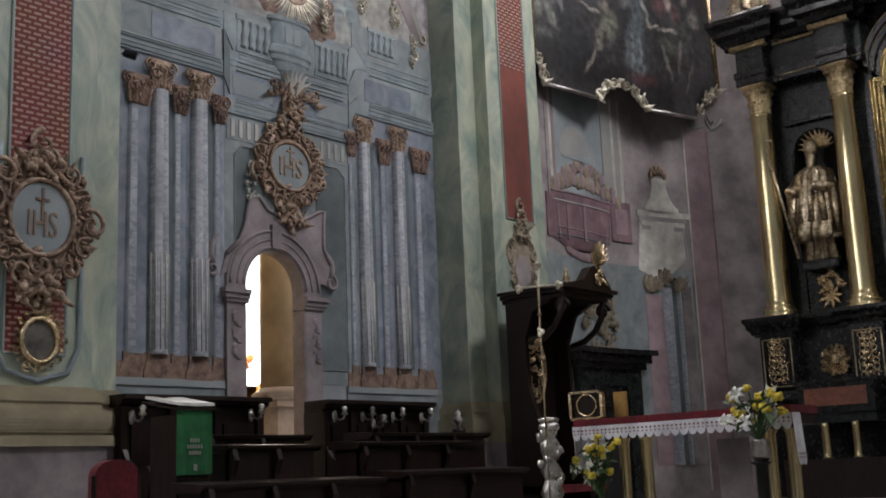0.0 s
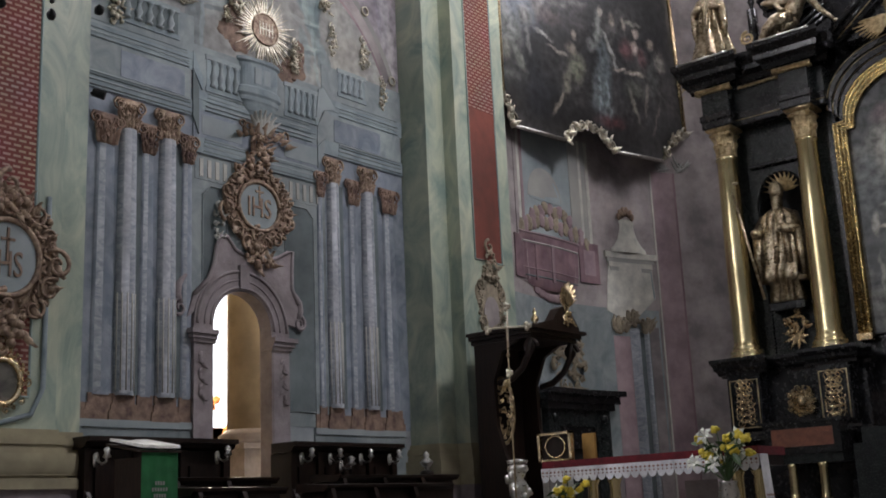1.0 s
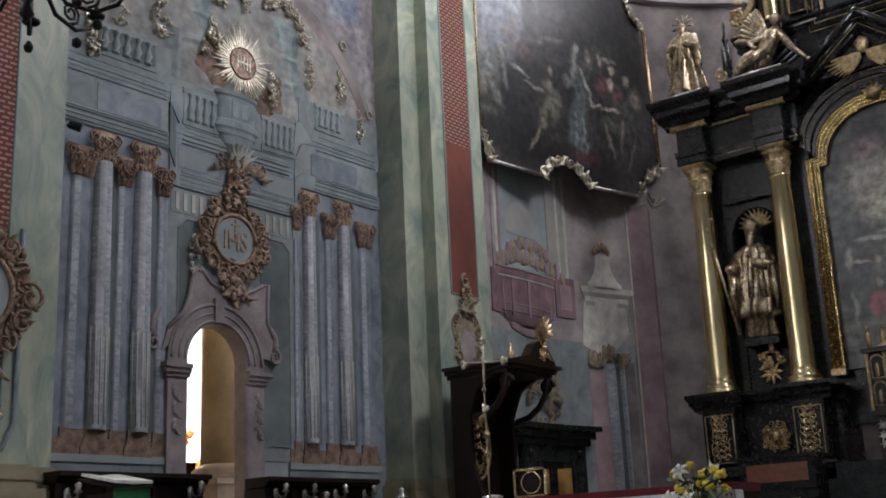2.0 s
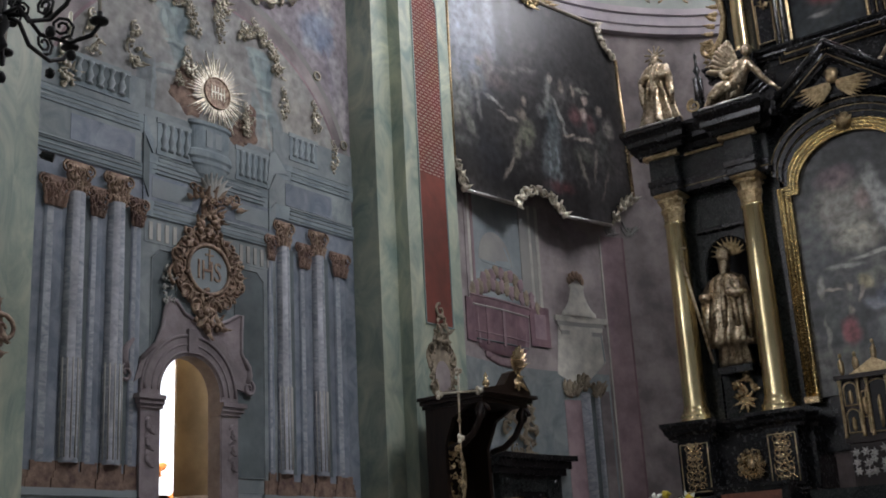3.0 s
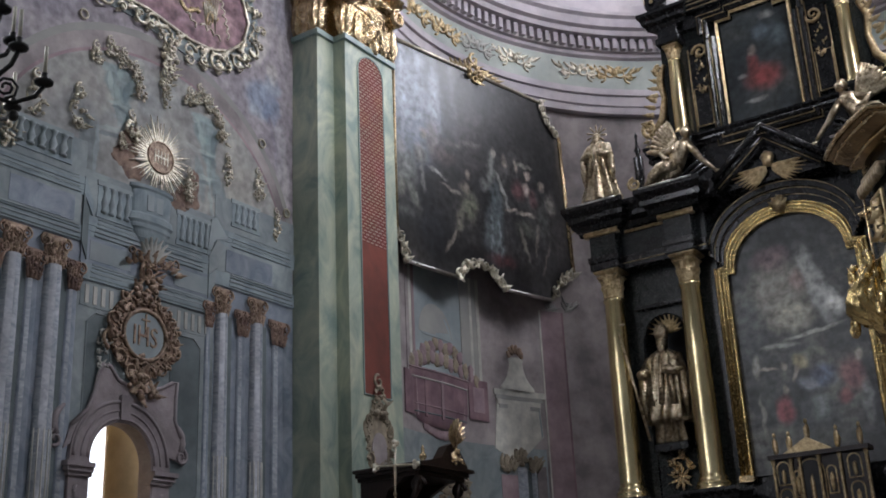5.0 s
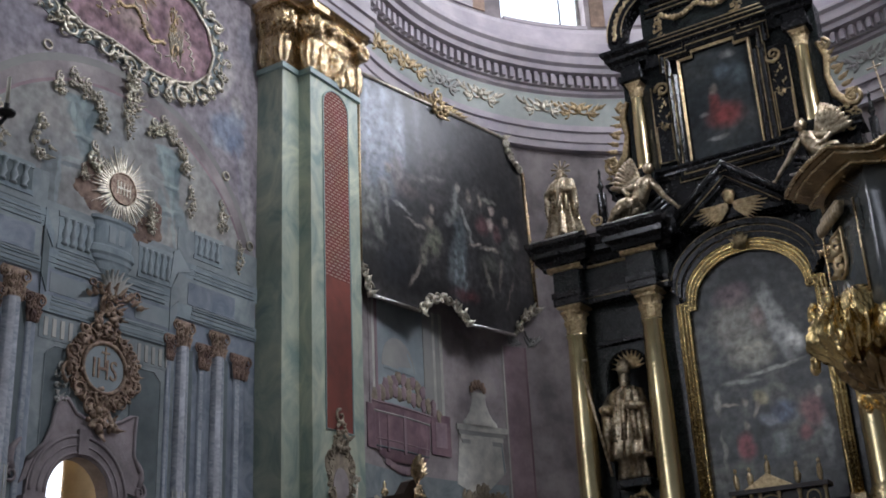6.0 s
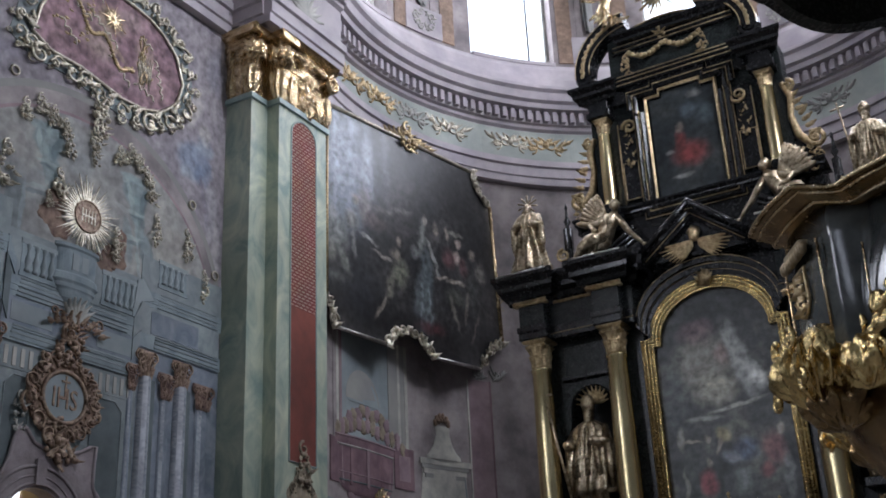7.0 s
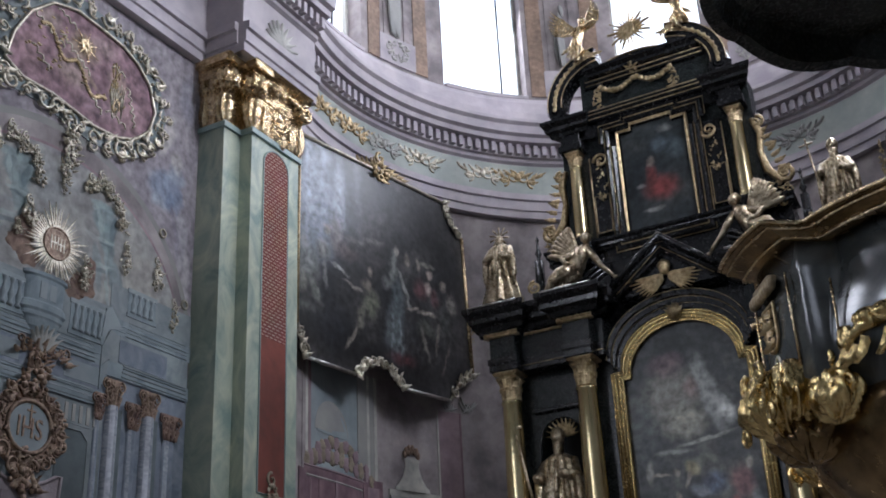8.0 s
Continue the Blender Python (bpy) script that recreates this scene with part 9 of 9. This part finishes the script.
# black doorcase in the apse
dc = thing("doorcase", "black wooden doorcase with heavy cornice and gilded cartouche", "doorway", apse_map(176, 0.6, 0), kind="structure")
for a0, a1, b0, b1, c1, m in ((168, 171.3, 0.6, 3.3, 0.14, BLACK_MARBLE), (180.5, 184, 0.6, 3.3, 0.14, BLACK_MARBLE), (171.3, 180.5, 0.6, 2.6, 0.04, NICHE), (168, 184, 3.0, 3.3, 0.12, BLACK_MARBLE), (171.3, 180.5, 2.6, 3.0, 0.1, BLACK),
                             (167.2, 184.8, 3.3, 3.42, 0.2, BLACK), (166.4, 185.6, 3.42, 3.56, 0.27, BLACK), (165.6, 186.2, 3.56, 3.66, 0.36, BLACK)):
    bm = bmesh.new()
    block(bm, apse_map, a0, a1, b0, b1, 0, c1, 6)
    part("board", bm, m, dc)
for a in (169.6, 182.2):
    bm = bmesh.new()
    lump(bm, apse_map(a, 3.15, 0.14), 0.08, 0.08, 0.1, 2, 0.3)
    part("boss", bm, BLACK_MARBLE, dc, smooth=True)
bm = bmesh.new()
for k in range(26):
    a, b = rnd.gauss(176, 2.6), rnd.uniform(3.7, 4.6)
    leaf(bm, apse_map, a, b, 0.04, rnd.uniform(0.15, 0.3), 0.14, rnd.uniform(0, 360), 0.25, KA)
rocaille(bm, apse_map, oval(176, 4.15, 3.2, 0.4, 12), 0.22, 5, KA, 0.03)
part("cartouche", bm, FRESCO_OLIVE, dc, "dull gilded cartouche", True)

# ---------------- altar table and what stands round it ----------------
tab2 = thing("altar_table", "altar table with red cover, white lace and brass legs", "table", (-0.4, 9.4, 0.9))
TXL, TXR, TYF, TYB, TZ = -1.48, 0.66, 9.0, 9.5, 1.9
bm = bmesh.new()
box(bm, TXL, TXR, TYF, TYB, TZ - 0.1, TZ - 0.02)
part("tabletop", bm, DARK_WOOD, tab2)
bm = bmesh.new()
box(bm, TXL - 0.015, TXR + 0.015, TYF - 0.015, TYB + 0.015, TZ - 0.015, TZ + 0.055)
part("red_cover", bm, RED_CLOTH, tab2, "red velvet cover")


def lace(F, a0, a1, drop, scallop):
    """Lace edge: scalloped hem with rows of small openings."""
    bm = bmesh.new()
    n = max(2, int((a1 - a0) / scallop))
    for i in range(n):
        w = (a1 - a0) / n
        x0 = a0 + w * i
        top, hem = TZ - 0.01, TZ - drop
        band = hem + 0.05
        r = random.Random(i).uniform(-0.006, 0.006)
        plate(bm, F, [(x0, top), (x0, band), (x0 + w, band), (x0 + w, top)], 0.0 + r, 0.004 + r)
        pts = [(x0, band)] + [(x0 + w * (0.5 - 0.5 * math.cos(math.pi * k / 6)), band - 0.055 * math.sin(math.pi * k / 6) - 0.012) for k in range(7)] + [(x0 + w, band)]
        plate(bm, F, pts, 0.0 + r, 0.004 + r)
    o = part("lace_cloth", bm, WHITE_CLOTH, tab2, "white scalloped lace cloth")
    bm = bmesh.new()
    for i in range(n * 2):
        w = (a1 - a0) / n / 2
        for b, s in ((TZ - drop + 0.075, 0.011), (TZ - drop + 0.045, 0.008)):
            plate(bm, F, oval(a0 + w * (i + 0.5), b, s, s, 6), 0.008, 0.012)
    part("lace_opening", bm, RED_MARBLE, o)


lace(lambda a, b, c: Vector((a, TYF - 0.02 - c, b)), TXL - 0.02, TXR + 0.02, 0.125, 0.085)
lace(lambda a, b, c: Vector((TXL - 0.02 - c, TYF + a, b)), 0, 0.5, 0.42, 0.085)
lace(lambda a, b, c: Vector((TXR + 0.02 + c + 0.06 * (TZ - b), TYF + a - 0.02, b)), 0, 0.17, 0.42, 0.085)
for x in (-1.1, -0.86, 0.36, 0.56):
    for y in (TYF + 0.22,):
        bm = bmesh.new()
        lathe(bm, x, y, [(0.075, 0.9), (0.075, 0.96), (0.05, 1.0), (0.05, 1.72), (0.07, 1.76), (0.07, 1.8)], 16)
        part("leg", bm, BRASS, tab2, "polished brass column leg", True)
bm = bmesh.new()
box(bm, -0.35, -0.02, 9.6, 9.66, 0.9, 1.72)
part("rear_panel", bm, STONE_PINK, tab2)
bk = thing("framed_icon", "square gilded frame with dark round picture on the table", "icon", (-1.15, 9.1, TZ))
for x0, x1, z0, z1 in ((-1.56, -1.18, 2.2, 2.225), (-1.56, -1.53, 1.95, 2.225), (-1.21, -1.18, 1.95, 2.225), (-1.56, -1.18, 1.95, 1.975)):
    bm = bmesh.new()
    box(bm, x0, x1, 9.02, 9.07, z0, z1)
    part("frame", bm, GOLD, bk)
bm = bmesh.new()
box(bm, -1.54, -1.2, 9.05, 9.06, 1.965, 2.21)
part("panel", bm, DARK_WOOD, bk)
bm = bmesh.new()
rim(bm, lambda a, b, c: Vector((a, 9.04 - c, b)), oval(-1.37, 2.09, 0.11, 0.1, 20), 0.009, 0)
part("ring", bm, GOLD, bk, smooth=True)
bm = bmesh.new()
box(bm, -1.17, -1.04, 9.2, 9.24, 1.95, 2.2)
single("book", bm, material("yellow_book_cover", (0.45, 0.26, 0.06), 0.6, scale=8), "yellow-brown upright book behind the gilded frame", "book")

# silver candlestick and processional cross
cs = thing("candlestick", "large ornate silver floor candlestick beside the table", "candlestick", (-1.5, 8.6, 0.9))
bm = bmesh.new()
lathe(bm, -1.5, 8.6, [(0.2, 0.9), (0.2, 0.98), (0.1, 1.05), (0.07, 1.2), (0.11, 1.3), (0.06, 1.42)], 16)
part("foot", bm, SILVER, cs, smooth=True)
bm = bmesh.new()
lathe(bm, -1.5, 8.6, [(0.06, 1.42), (0.1, 1.5), (0.05, 1.58), (0.085, 1.66), (0.09, 1.74), (0.05, 1.8), (0.08, 1.86), (0.1, 1.88), (0.09, 1.92), (0.05, 1.94)], 16)
for k in range(12):
    lump(bm, (-1.5 + 0.09 * math.cos(k), 8.6 + 0.09 * math.sin(k), 1.4 + 0.04 * k), 0.035, 0.035, 0.04, k, 0.6)
part("stem", bm, SILVER, cs, smooth=True)
bm = bmesh.new()
lathe(bm, -1.5, 8.6, [(0.09, 1.94), (0.1, 1.97), (0.02, 1.98)], 16)
part("drip_pan", bm, SILVER, cs, smooth=True)
cr = thing("processional_cross", "silver processional cross on a thin pole beside table", "cross", (-1.46, 8.5, 0.9))
bm = bmesh.new()
tube(bm, [(-1.46, 8.5, 0.9), (-1.46, 8.5, 3.2)], 0.008, 8)
part("pole", bm, GOLD_WARM, cr, smooth=True)
for x0, z0, x1, z1 in ((-1.66, 3.2, -1.24, 3.17), (-1.455, 3.0, -1.445, 3.34)):
    bm = bmesh.new()
    tube(bm, [(x0, 8.5, z0), (x1, 8.5, z1)], 0.010, 8)
    part("arm", bm, GOLD_PALE, cr, smooth=True)
for x, z in ((-1.68, 3.19), (-1.22, 3.17), (-1.445, 3.38), (-1.46, 2.76)):
    bm = bmesh.new()
    for k in range(3):
        lump(bm, (x + 0.024 * math.cos(k * 2.1), 8.5, z + 0.024 * math.sin(k * 2.1)), 0.025, 0.015, 0.025, k, 0.2)
    part("trefoil", bm, GOLD_PALE, cr, smooth=True)
for z in (2.5, 2.9, 2.3):
    bm = bmesh.new()
    lathe(bm, -1.46, 8.5, [(0.008, z), (0.022, z + 0.025), (0.008, z + 0.05)], 10)
    part("knop", bm, GOLD_WARM, cr, smooth=True)
bm = bmesh.new()
F = lambda a, b, c: Vector((a, 8.49 - c, b))
rocaille(bm, F, oval(-1.48, 2.52, 0.05, 0.14, 10), 0.05, 4, 1, 0)
part("ornament", bm, GOLD_DULL, cr, smooth=True)

# flowers
def bouquet(name, label, x, y, z, spread, height, nyel, nwhite, seed, vase_z):
    r3 = random.Random(seed)
    b = thing(name, label, "flowers", (x, y, vase_z))
    bm = bmesh.new()
    lathe(bm, x, y, [(0.06, vase_z), (0.09, vase_z + 0.06), (0.07, vase_z + 0.16), (0.08, vase_z + 0.18)], 12)
    part("vase", bm, SILVER if nwhite > 5 else BLACK, b, smooth=True)
    tips = []
    for i in range(nyel + nwhite):
        a, e = r3.uniform(0, 6.28), r3.random() ** 0.6
        tips.append((Vector((x + spread * e * math.cos(a), y + 0.6 * spread * e * math.sin(a), z + height * (r3.uniform(-0.5, 0.6) + 0.4 * (1 - e)))), i < nyel))
    bm = bmesh.new()
    for p, _ in tips:
        tube(bm, [(x, y, vase_z + 0.17), (0.5 * (x + p.x), 0.5 * (y + p.y), 0.4 * (vase_z + 0.17) + 0.6 * p.z), p], 0.006, 4)
    part("stem", bm, LEAF, b)
    for i in range(36):
        bm = bmesh.new()
        p, _ = tips[i % len(tips)]
        q = Vector((x, y, z - height * 0.4)).lerp(p, r3.uniform(0.3, 1.05)) + Vector((r3.uniform(-0.05, 0.05), r3.uniform(-0.05, 0.05), r3.uniform(-0.06, 0.03)))
        d = Vector((r3.uniform(-1, 1), r3.uniform(-1, 0.4), r3.uniform(-0.5, 0.8))).normalized()
        s_ = d.orthogonal().normalized()
        L, W_ = r3.uniform(0.08, 0.18), r3.uniform(0.02, 0.035)
        v = [bm.verts.new(q), bm.verts.new(q + d * L * 0.5 + s_ * W_), bm.verts.new(q + d * L + Vector((0, 0, -0.03))), bm.verts.new(q + d * L * 0.5 - s_ * W_)]
        bm.faces.new((v[0], v[1], v[2]))
        bm.faces.new((v[0], v[2], v[3]))
        part("leaf", bm, LEAF, b)
    for p, yel in tips:
        bm = bmesh.new()
        if yel:
            for k in range(9):
                d = Vector((r3.uniform(-1, 1), r3.uniform(-1, 0.3), r3.uniform(-0.6, 1))).normalized()
                lump(bm, p + d * 0.026, 0.024, 0.024, 0.018, k, 0.5, seg=6, rings=4)
        else:
            ax = Vector((r3.uniform(-0.6, 0.6), -1, r3.uniform(-0.2, 0.6))).normalized()
            u = ax.orthogonal().normalized()
            w = ax.cross(u)
            for k in range(6):
                t = k * math.pi / 3
                d = (u * math.cos(t) + w * math.sin(t))
                s_ = ax.cross(d)
                tip = p + d * 0.085 + ax * 0.01
                mid = p + d * 0.045 + ax * 0.035
                v = [bm.verts.new(p), bm.verts.new(mid + s_ * 0.02), bm.verts.new(tip), bm.verts.new(mid - s_ * 0.02)]
                bm.faces.new(v)
        part("blossom", bm, YELLOW_PETAL if yel else WHITE_PETAL, b, smooth=yel)
    return b


bouquet("flower_arrangement", "yellow and white lilies in a vase by the table end", 0.44, 8.86, 1.92, 0.29, 0.22, 18, 9, 4, 1.5)
bouquet("flower_arrangement", "yellow flowers and white lilies at the table foot", -1.1, 8.8, 1.52, 0.27, 0.34, 16, 7, 9, 1.05)
for x, y, z0, h in ((0.44, 8.86, 0.9, 0.6), (-1.1, 8.8, 0.9, 0.15)):
    bm = bmesh.new()
    lathe(bm, x, y, [(0.14, z0), (0.1, z0 + 0.05), (0.05, z0 + 0.08), (0.05, z0 + h - 0.03), (0.1, z0 + h)], 16)
    single("flower_stand", bm, IRON, "dark turned stand under a flower vase", "stand", smooth=True)

# lectern with green hanging
lc = thing("lectern", "wooden lectern with green cloth hanging and open book", "lectern", (-4.5, 6.8, 0.6))
bm = bmesh.new()
box(bm, -4.95, -4.52, 6.66, 7.05, 0.6, 2.18)
part("stand", bm, DARK_WOOD, lc)
bm = bmesh.new()
FL = lambda a, b, c: Vector((-4.5 + c, a, b))
n = 12
rows = []
for b in (1.60, 1.8, 2.0, 2.2, 2.25):
    rows.append([bm.verts.new(FL(6.64 + 0.42 * i / n, b, 0.012 + 0.006 * math.sin(i * 1.7 + b * 3))) for i in range(n + 1)])
for r0, r1 in zip(rows, rows[1:]):
    for i in range(n):
        bm.faces.new((r0[i], r0[i + 1], r1[i + 1], r1[i]))
me = part("hanging", bm, GREEN_CLOTH, lc, "green cloth hanging with pale lettering bars", True)
for i, (w, b) in enumerate(((0.12, 1.93), (0.19, 1.87), (0.15, 1.81))):
    bm = bmesh.new()
    k = int(w / 0.028)
    for j in range(k):
        a = 6.85 - w / 2 + w * j / k
        block(bm, FL, a, a + 0.018, b - 0.018, b + 0.018, 0.024, 0.028)
    part("lettering_bar", bm, FRESCO_TAN, me)
bm = bmesh.new()
block(bm, FL, 6.83, 6.87, 1.64, 1.7, 0.024, 0.028)
part("emblem", bm, FRESCO_TAN, me)
bm = bmesh.new()
plate(bm, lambda a, b, c: Vector((-5.02 + 0.56 * b, a, 2.34 - 0.1 * b + c)), [(6.6, 0), (7.1, 0), (7.1, 1), (6.6, 1)], -0.02, 0.0)
part("desk", bm, DARK_WOOD, lc)
bm = bmesh.new()
plate(bm, lambda a, b, c: Vector((-5.0 + 0.54 * b, a, 2.345 - 0.1 * b + c + 0.02 * math.sin(abs(a - 6.85) * 9))), [(6.63, 0), (6.75, 0), (6.85, 0), (6.95, 0), (7.07, 0), (7.07, 1), (6.95, 1), (6.85, 1), (6.75, 1), (6.63, 1)], 0.0, 0.03)
part("open_book", bm, PAPER, lc, "open white book")
bm = bmesh.new()
block(bm, lambda a, b, c: Vector((a, 7.055 + c, b)), -4.95, -4.51, 1.6, 2.2, 0.0, 0.01)
part("side_cloth", bm, GREEN_CLOTH, lc)

# red chair at the edge
ch = thing("armchair", "dark chair with rounded red velvet back", "chair", (-3.0, 5.0, 0.0))
bm = bmesh.new()
plate(bm, lambda a, b, c: Vector((-3.0 + c, a, b)), [(4.82, 1.0), (5.2, 1.0), (5.2, 1.6)] + oval(5.01, 1.6, 0.19, 0.12, 10, 0, 180)[1:-1] + [(4.82, 1.6)], -0.06, 0.04)
part("backrest", bm, RED_CLOTH, ch, "red velvet back")
bm = bmesh.new()
box(bm, -3.0, -2.5, 4.8, 5.22, 0.85, 1.0)
part("seat", bm, RED_CLOTH, ch)
for x in (-2.98, -2.54):
    for y in (4.82, 5.2):
        bm = bmesh.new()
        tube(bm, [(x, y, 0), (x, y, 0.86 if x > -2.9 else 1.6)], 0.025, 6)
        part("leg", bm, DARK_WOOD, ch)

# ---------------- iron chandelier ----------------
cd = thing("chandelier", "black wrought iron chandelier with scrolled arms hanging on a chain", "chandelier", (-1.5, 3.72, 5.0))
HX, HY = -1.5, 3.72
bm = bmesh.new()
lathe(bm, HX, HY, [(0.01, 4.98), (0.05, 5.03), (0.025, 5.1), (0.06, 5.18), (0.03, 5.26), (0.05, 5.5), (0.03, 5.8), (0.06, 5.85), (0.02, 5.95)], 10)
part("stem", bm, IRON, cd, smooth=True)
bm = bmesh.new()
tube(bm, [(HX, HY, 5.9), (HX, HY, 24)], 0.012, 6)
part("chain", bm, IRON, cd)
for tier, (zz, L, m) in enumerate(((5.2, 0.62, 8), (5.55, 0.42, 6))):
    for k in range(m):
        t = 2 * math.pi * (k + 0.25) / m
        d = Vector((math.cos(t), math.sin(t), 0))
        A3 = lambda u, v: Vector((HX, HY, zz)) + d * u + Vector((0, 0, v))
        bm = bmesh.new()
        tube(bm, [A3(0.03, 0.05), A3(0.15 * L / 0.6, 0.06), A3(0.4 * L, -0.07), A3(0.7 * L, -0.11), A3(0.92 * L, -0.04), A3(L, 0.04)], 0.016, 6)
        pts = []
        for i in range(14):
            aa = 3.6 * math.pi * i / 13
            rr = 0.085 * (1 - 0.75 * i / 13)
            pts.append(A3(0.62 * L + rr * math.cos(aa - 1.6), 0.0 + rr * math.sin(aa - 1.6)))
        tube(bm, pts, 0.011, 5)
        pts = []
        for i in range(12):
            aa = 3.2 * math.pi * i / 11
            rr = 0.06 * (1 - 0.75 * i / 11)
            pts.append(A3(0.2 * L - rr * math.cos(aa), 0.1 + rr * math.sin(aa)))
        tube(bm, pts, 0.01, 5)
        arm = part("arm", bm, IRON, cd, smooth=True)
        bm = bmesh.new()
        c = A3(L, 0.04)
        lathe(bm, c.x, c.y, [(0.012, c.z), (0.06, c.z + 0.02), (0.066, c.z + 0.04), (0.02, c.z + 0.045), (0.022, c.z + 0.1), (0.016, c.z + 0.1)], 12)
        part("drip_pan", bm, IRON, arm, smooth=True)
        bm = bmesh.new()
        lathe(bm, c.x, c.y, [(0.014, c.z + 0.09), (0.014, c.z + 0.3), (0.004, c.z + 0.31)], 10)
        part("candle", bm, WAX, arm, "white candle", True)
        bm = bmesh.new()
        c = A3(0.72 * L, -0.2)
        lump(bm, c, 0.035, 0.035, 0.04, k, 0.3)
        part("drop", bm, IRON, arm, smooth=True)

# ---------------- side aisle seen through the portal ----------------
aisle = thing("wall_aisle", "sunlit cream walls of the side aisle beyond the portal", "wall", (-13, 10, 0), kind="structure")
# Cream column stone browned: its shade against the bright aisle is in the colour.
AISLE_STONE_SHADED = material("shaded_aisle_stone", (0.32, 0.245, 0.165), 0.6, color2=(0.22, 0.165, 0.11), scale=2, bump=0.1)
AISLE = material("warm_cream_wall", (0.72, 0.62, 0.44), 0.8, scale=1.5)
for x0, x1, y0, y1, z0, z1 in ((-13.3, -13, 3, 22, 0, 3.2), (-13.3, -13, 3, 12.2, 3.2, 9), (-13.3, -13, 17.2, 22, 3.2, 9), (-13.3, -13, 12.2, 17.2, 8.2, 9), (-13, -7.7, 2.7, 3, 0, 9), (-13, -7.7, 21.7, 22, 0, 9), (-13.3, -7.7, 2.7, 22, 9, 9.2)):
    bm = bmesh.new()
    box(bm, x0, x1, y0, y1, z0, z1)
    part("wall_panel", bm, AISLE, aisle)
ac = thing("aisle_column", "round cream stone column on a moulded pedestal", "column", (-9.6, 12.36, 0.6), kind="structure")
bm = bmesh.new()
lathe(bm, -9.6, 12.36, [(0.35, 3.0), (0.35, 5.0), (0.33, 9.0)], 28)
part("shaft", bm, AISLE_STONE_SHADED, ac, smooth=True)
bm = bmesh.new()
lathe(bm, -9.6, 12.36, [(0.52, 2.74), (0.52, 2.8), (0.47, 2.84), (0.5, 2.9), (0.42, 2.95), (0.38, 3.0)], 28)
part("base", bm, STONE_PINK, ac, smooth=True)
bm = bmesh.new()
box(bm, -10.12, -9.08, 11.82, 12.9, 0.0, 2.66)
box(bm, -10.18, -9.02, 11.76, 12.96, 2.66, 2.74)
part("pedestal", bm, STONE_PINK, ac)
ga = thing("side_altar", "small gilded side altar, warm glow put into its orange colour", "altar", (-12.6, 14.2, 0))
bm = bmesh.new()
box(bm, -12.95, -12.3, 13.0, 15.4, 0, 3.3)
part("base", bm, RED_MARBLE, ga)
bm = bmesh.new()
GA = lambda a, b, c: Vector((-12.3 + c, a, b))
r4 = random.Random(2)
for k in range(40):
    leaf(bm, GA, r4.uniform(13.1, 15.3), r4.uniform(2.6, 4.0), 0.02, r4.uniform(0.2, 0.4), 0.2, r4.uniform(0, 360), 0.3)
for k in range(14):
    scroll(bm, GA, r4.uniform(13.1, 15.3), r4.uniform(2.3, 3.8), 0.05, 0.2, r4.uniform(0, 360), 1.3, 0.05)
block(bm, GA, 13.1, 15.3, 2.4, 3.3, -0.1, 0.0)
# Gilding coloured orange to carry the glow of warm light.
part("gilded_carving", bm, material("orange_lit_gilding", (0.62, 0.27, 0.07), 0.5, 0.6, color2=(0.36, 0.12, 0.03), scale=9, bump=0.3), ga, "gilded carved front coloured orange for the warm light", True)
# Warm area lamps added to brighten the aisle; the second has no window.
area_lamp("window_daylight", (-12.9, 14.7, 5.7), (-9, 12.2, 3.2), 4.6, 4.6, 800, (1.0, 0.88, 0.68))
area_lamp("window_daylight", (-8.2, 20.5, 6.0), (-13, 14.5, 3.2), 2.4, 3.0, 800, (1.0, 0.84, 0.58))
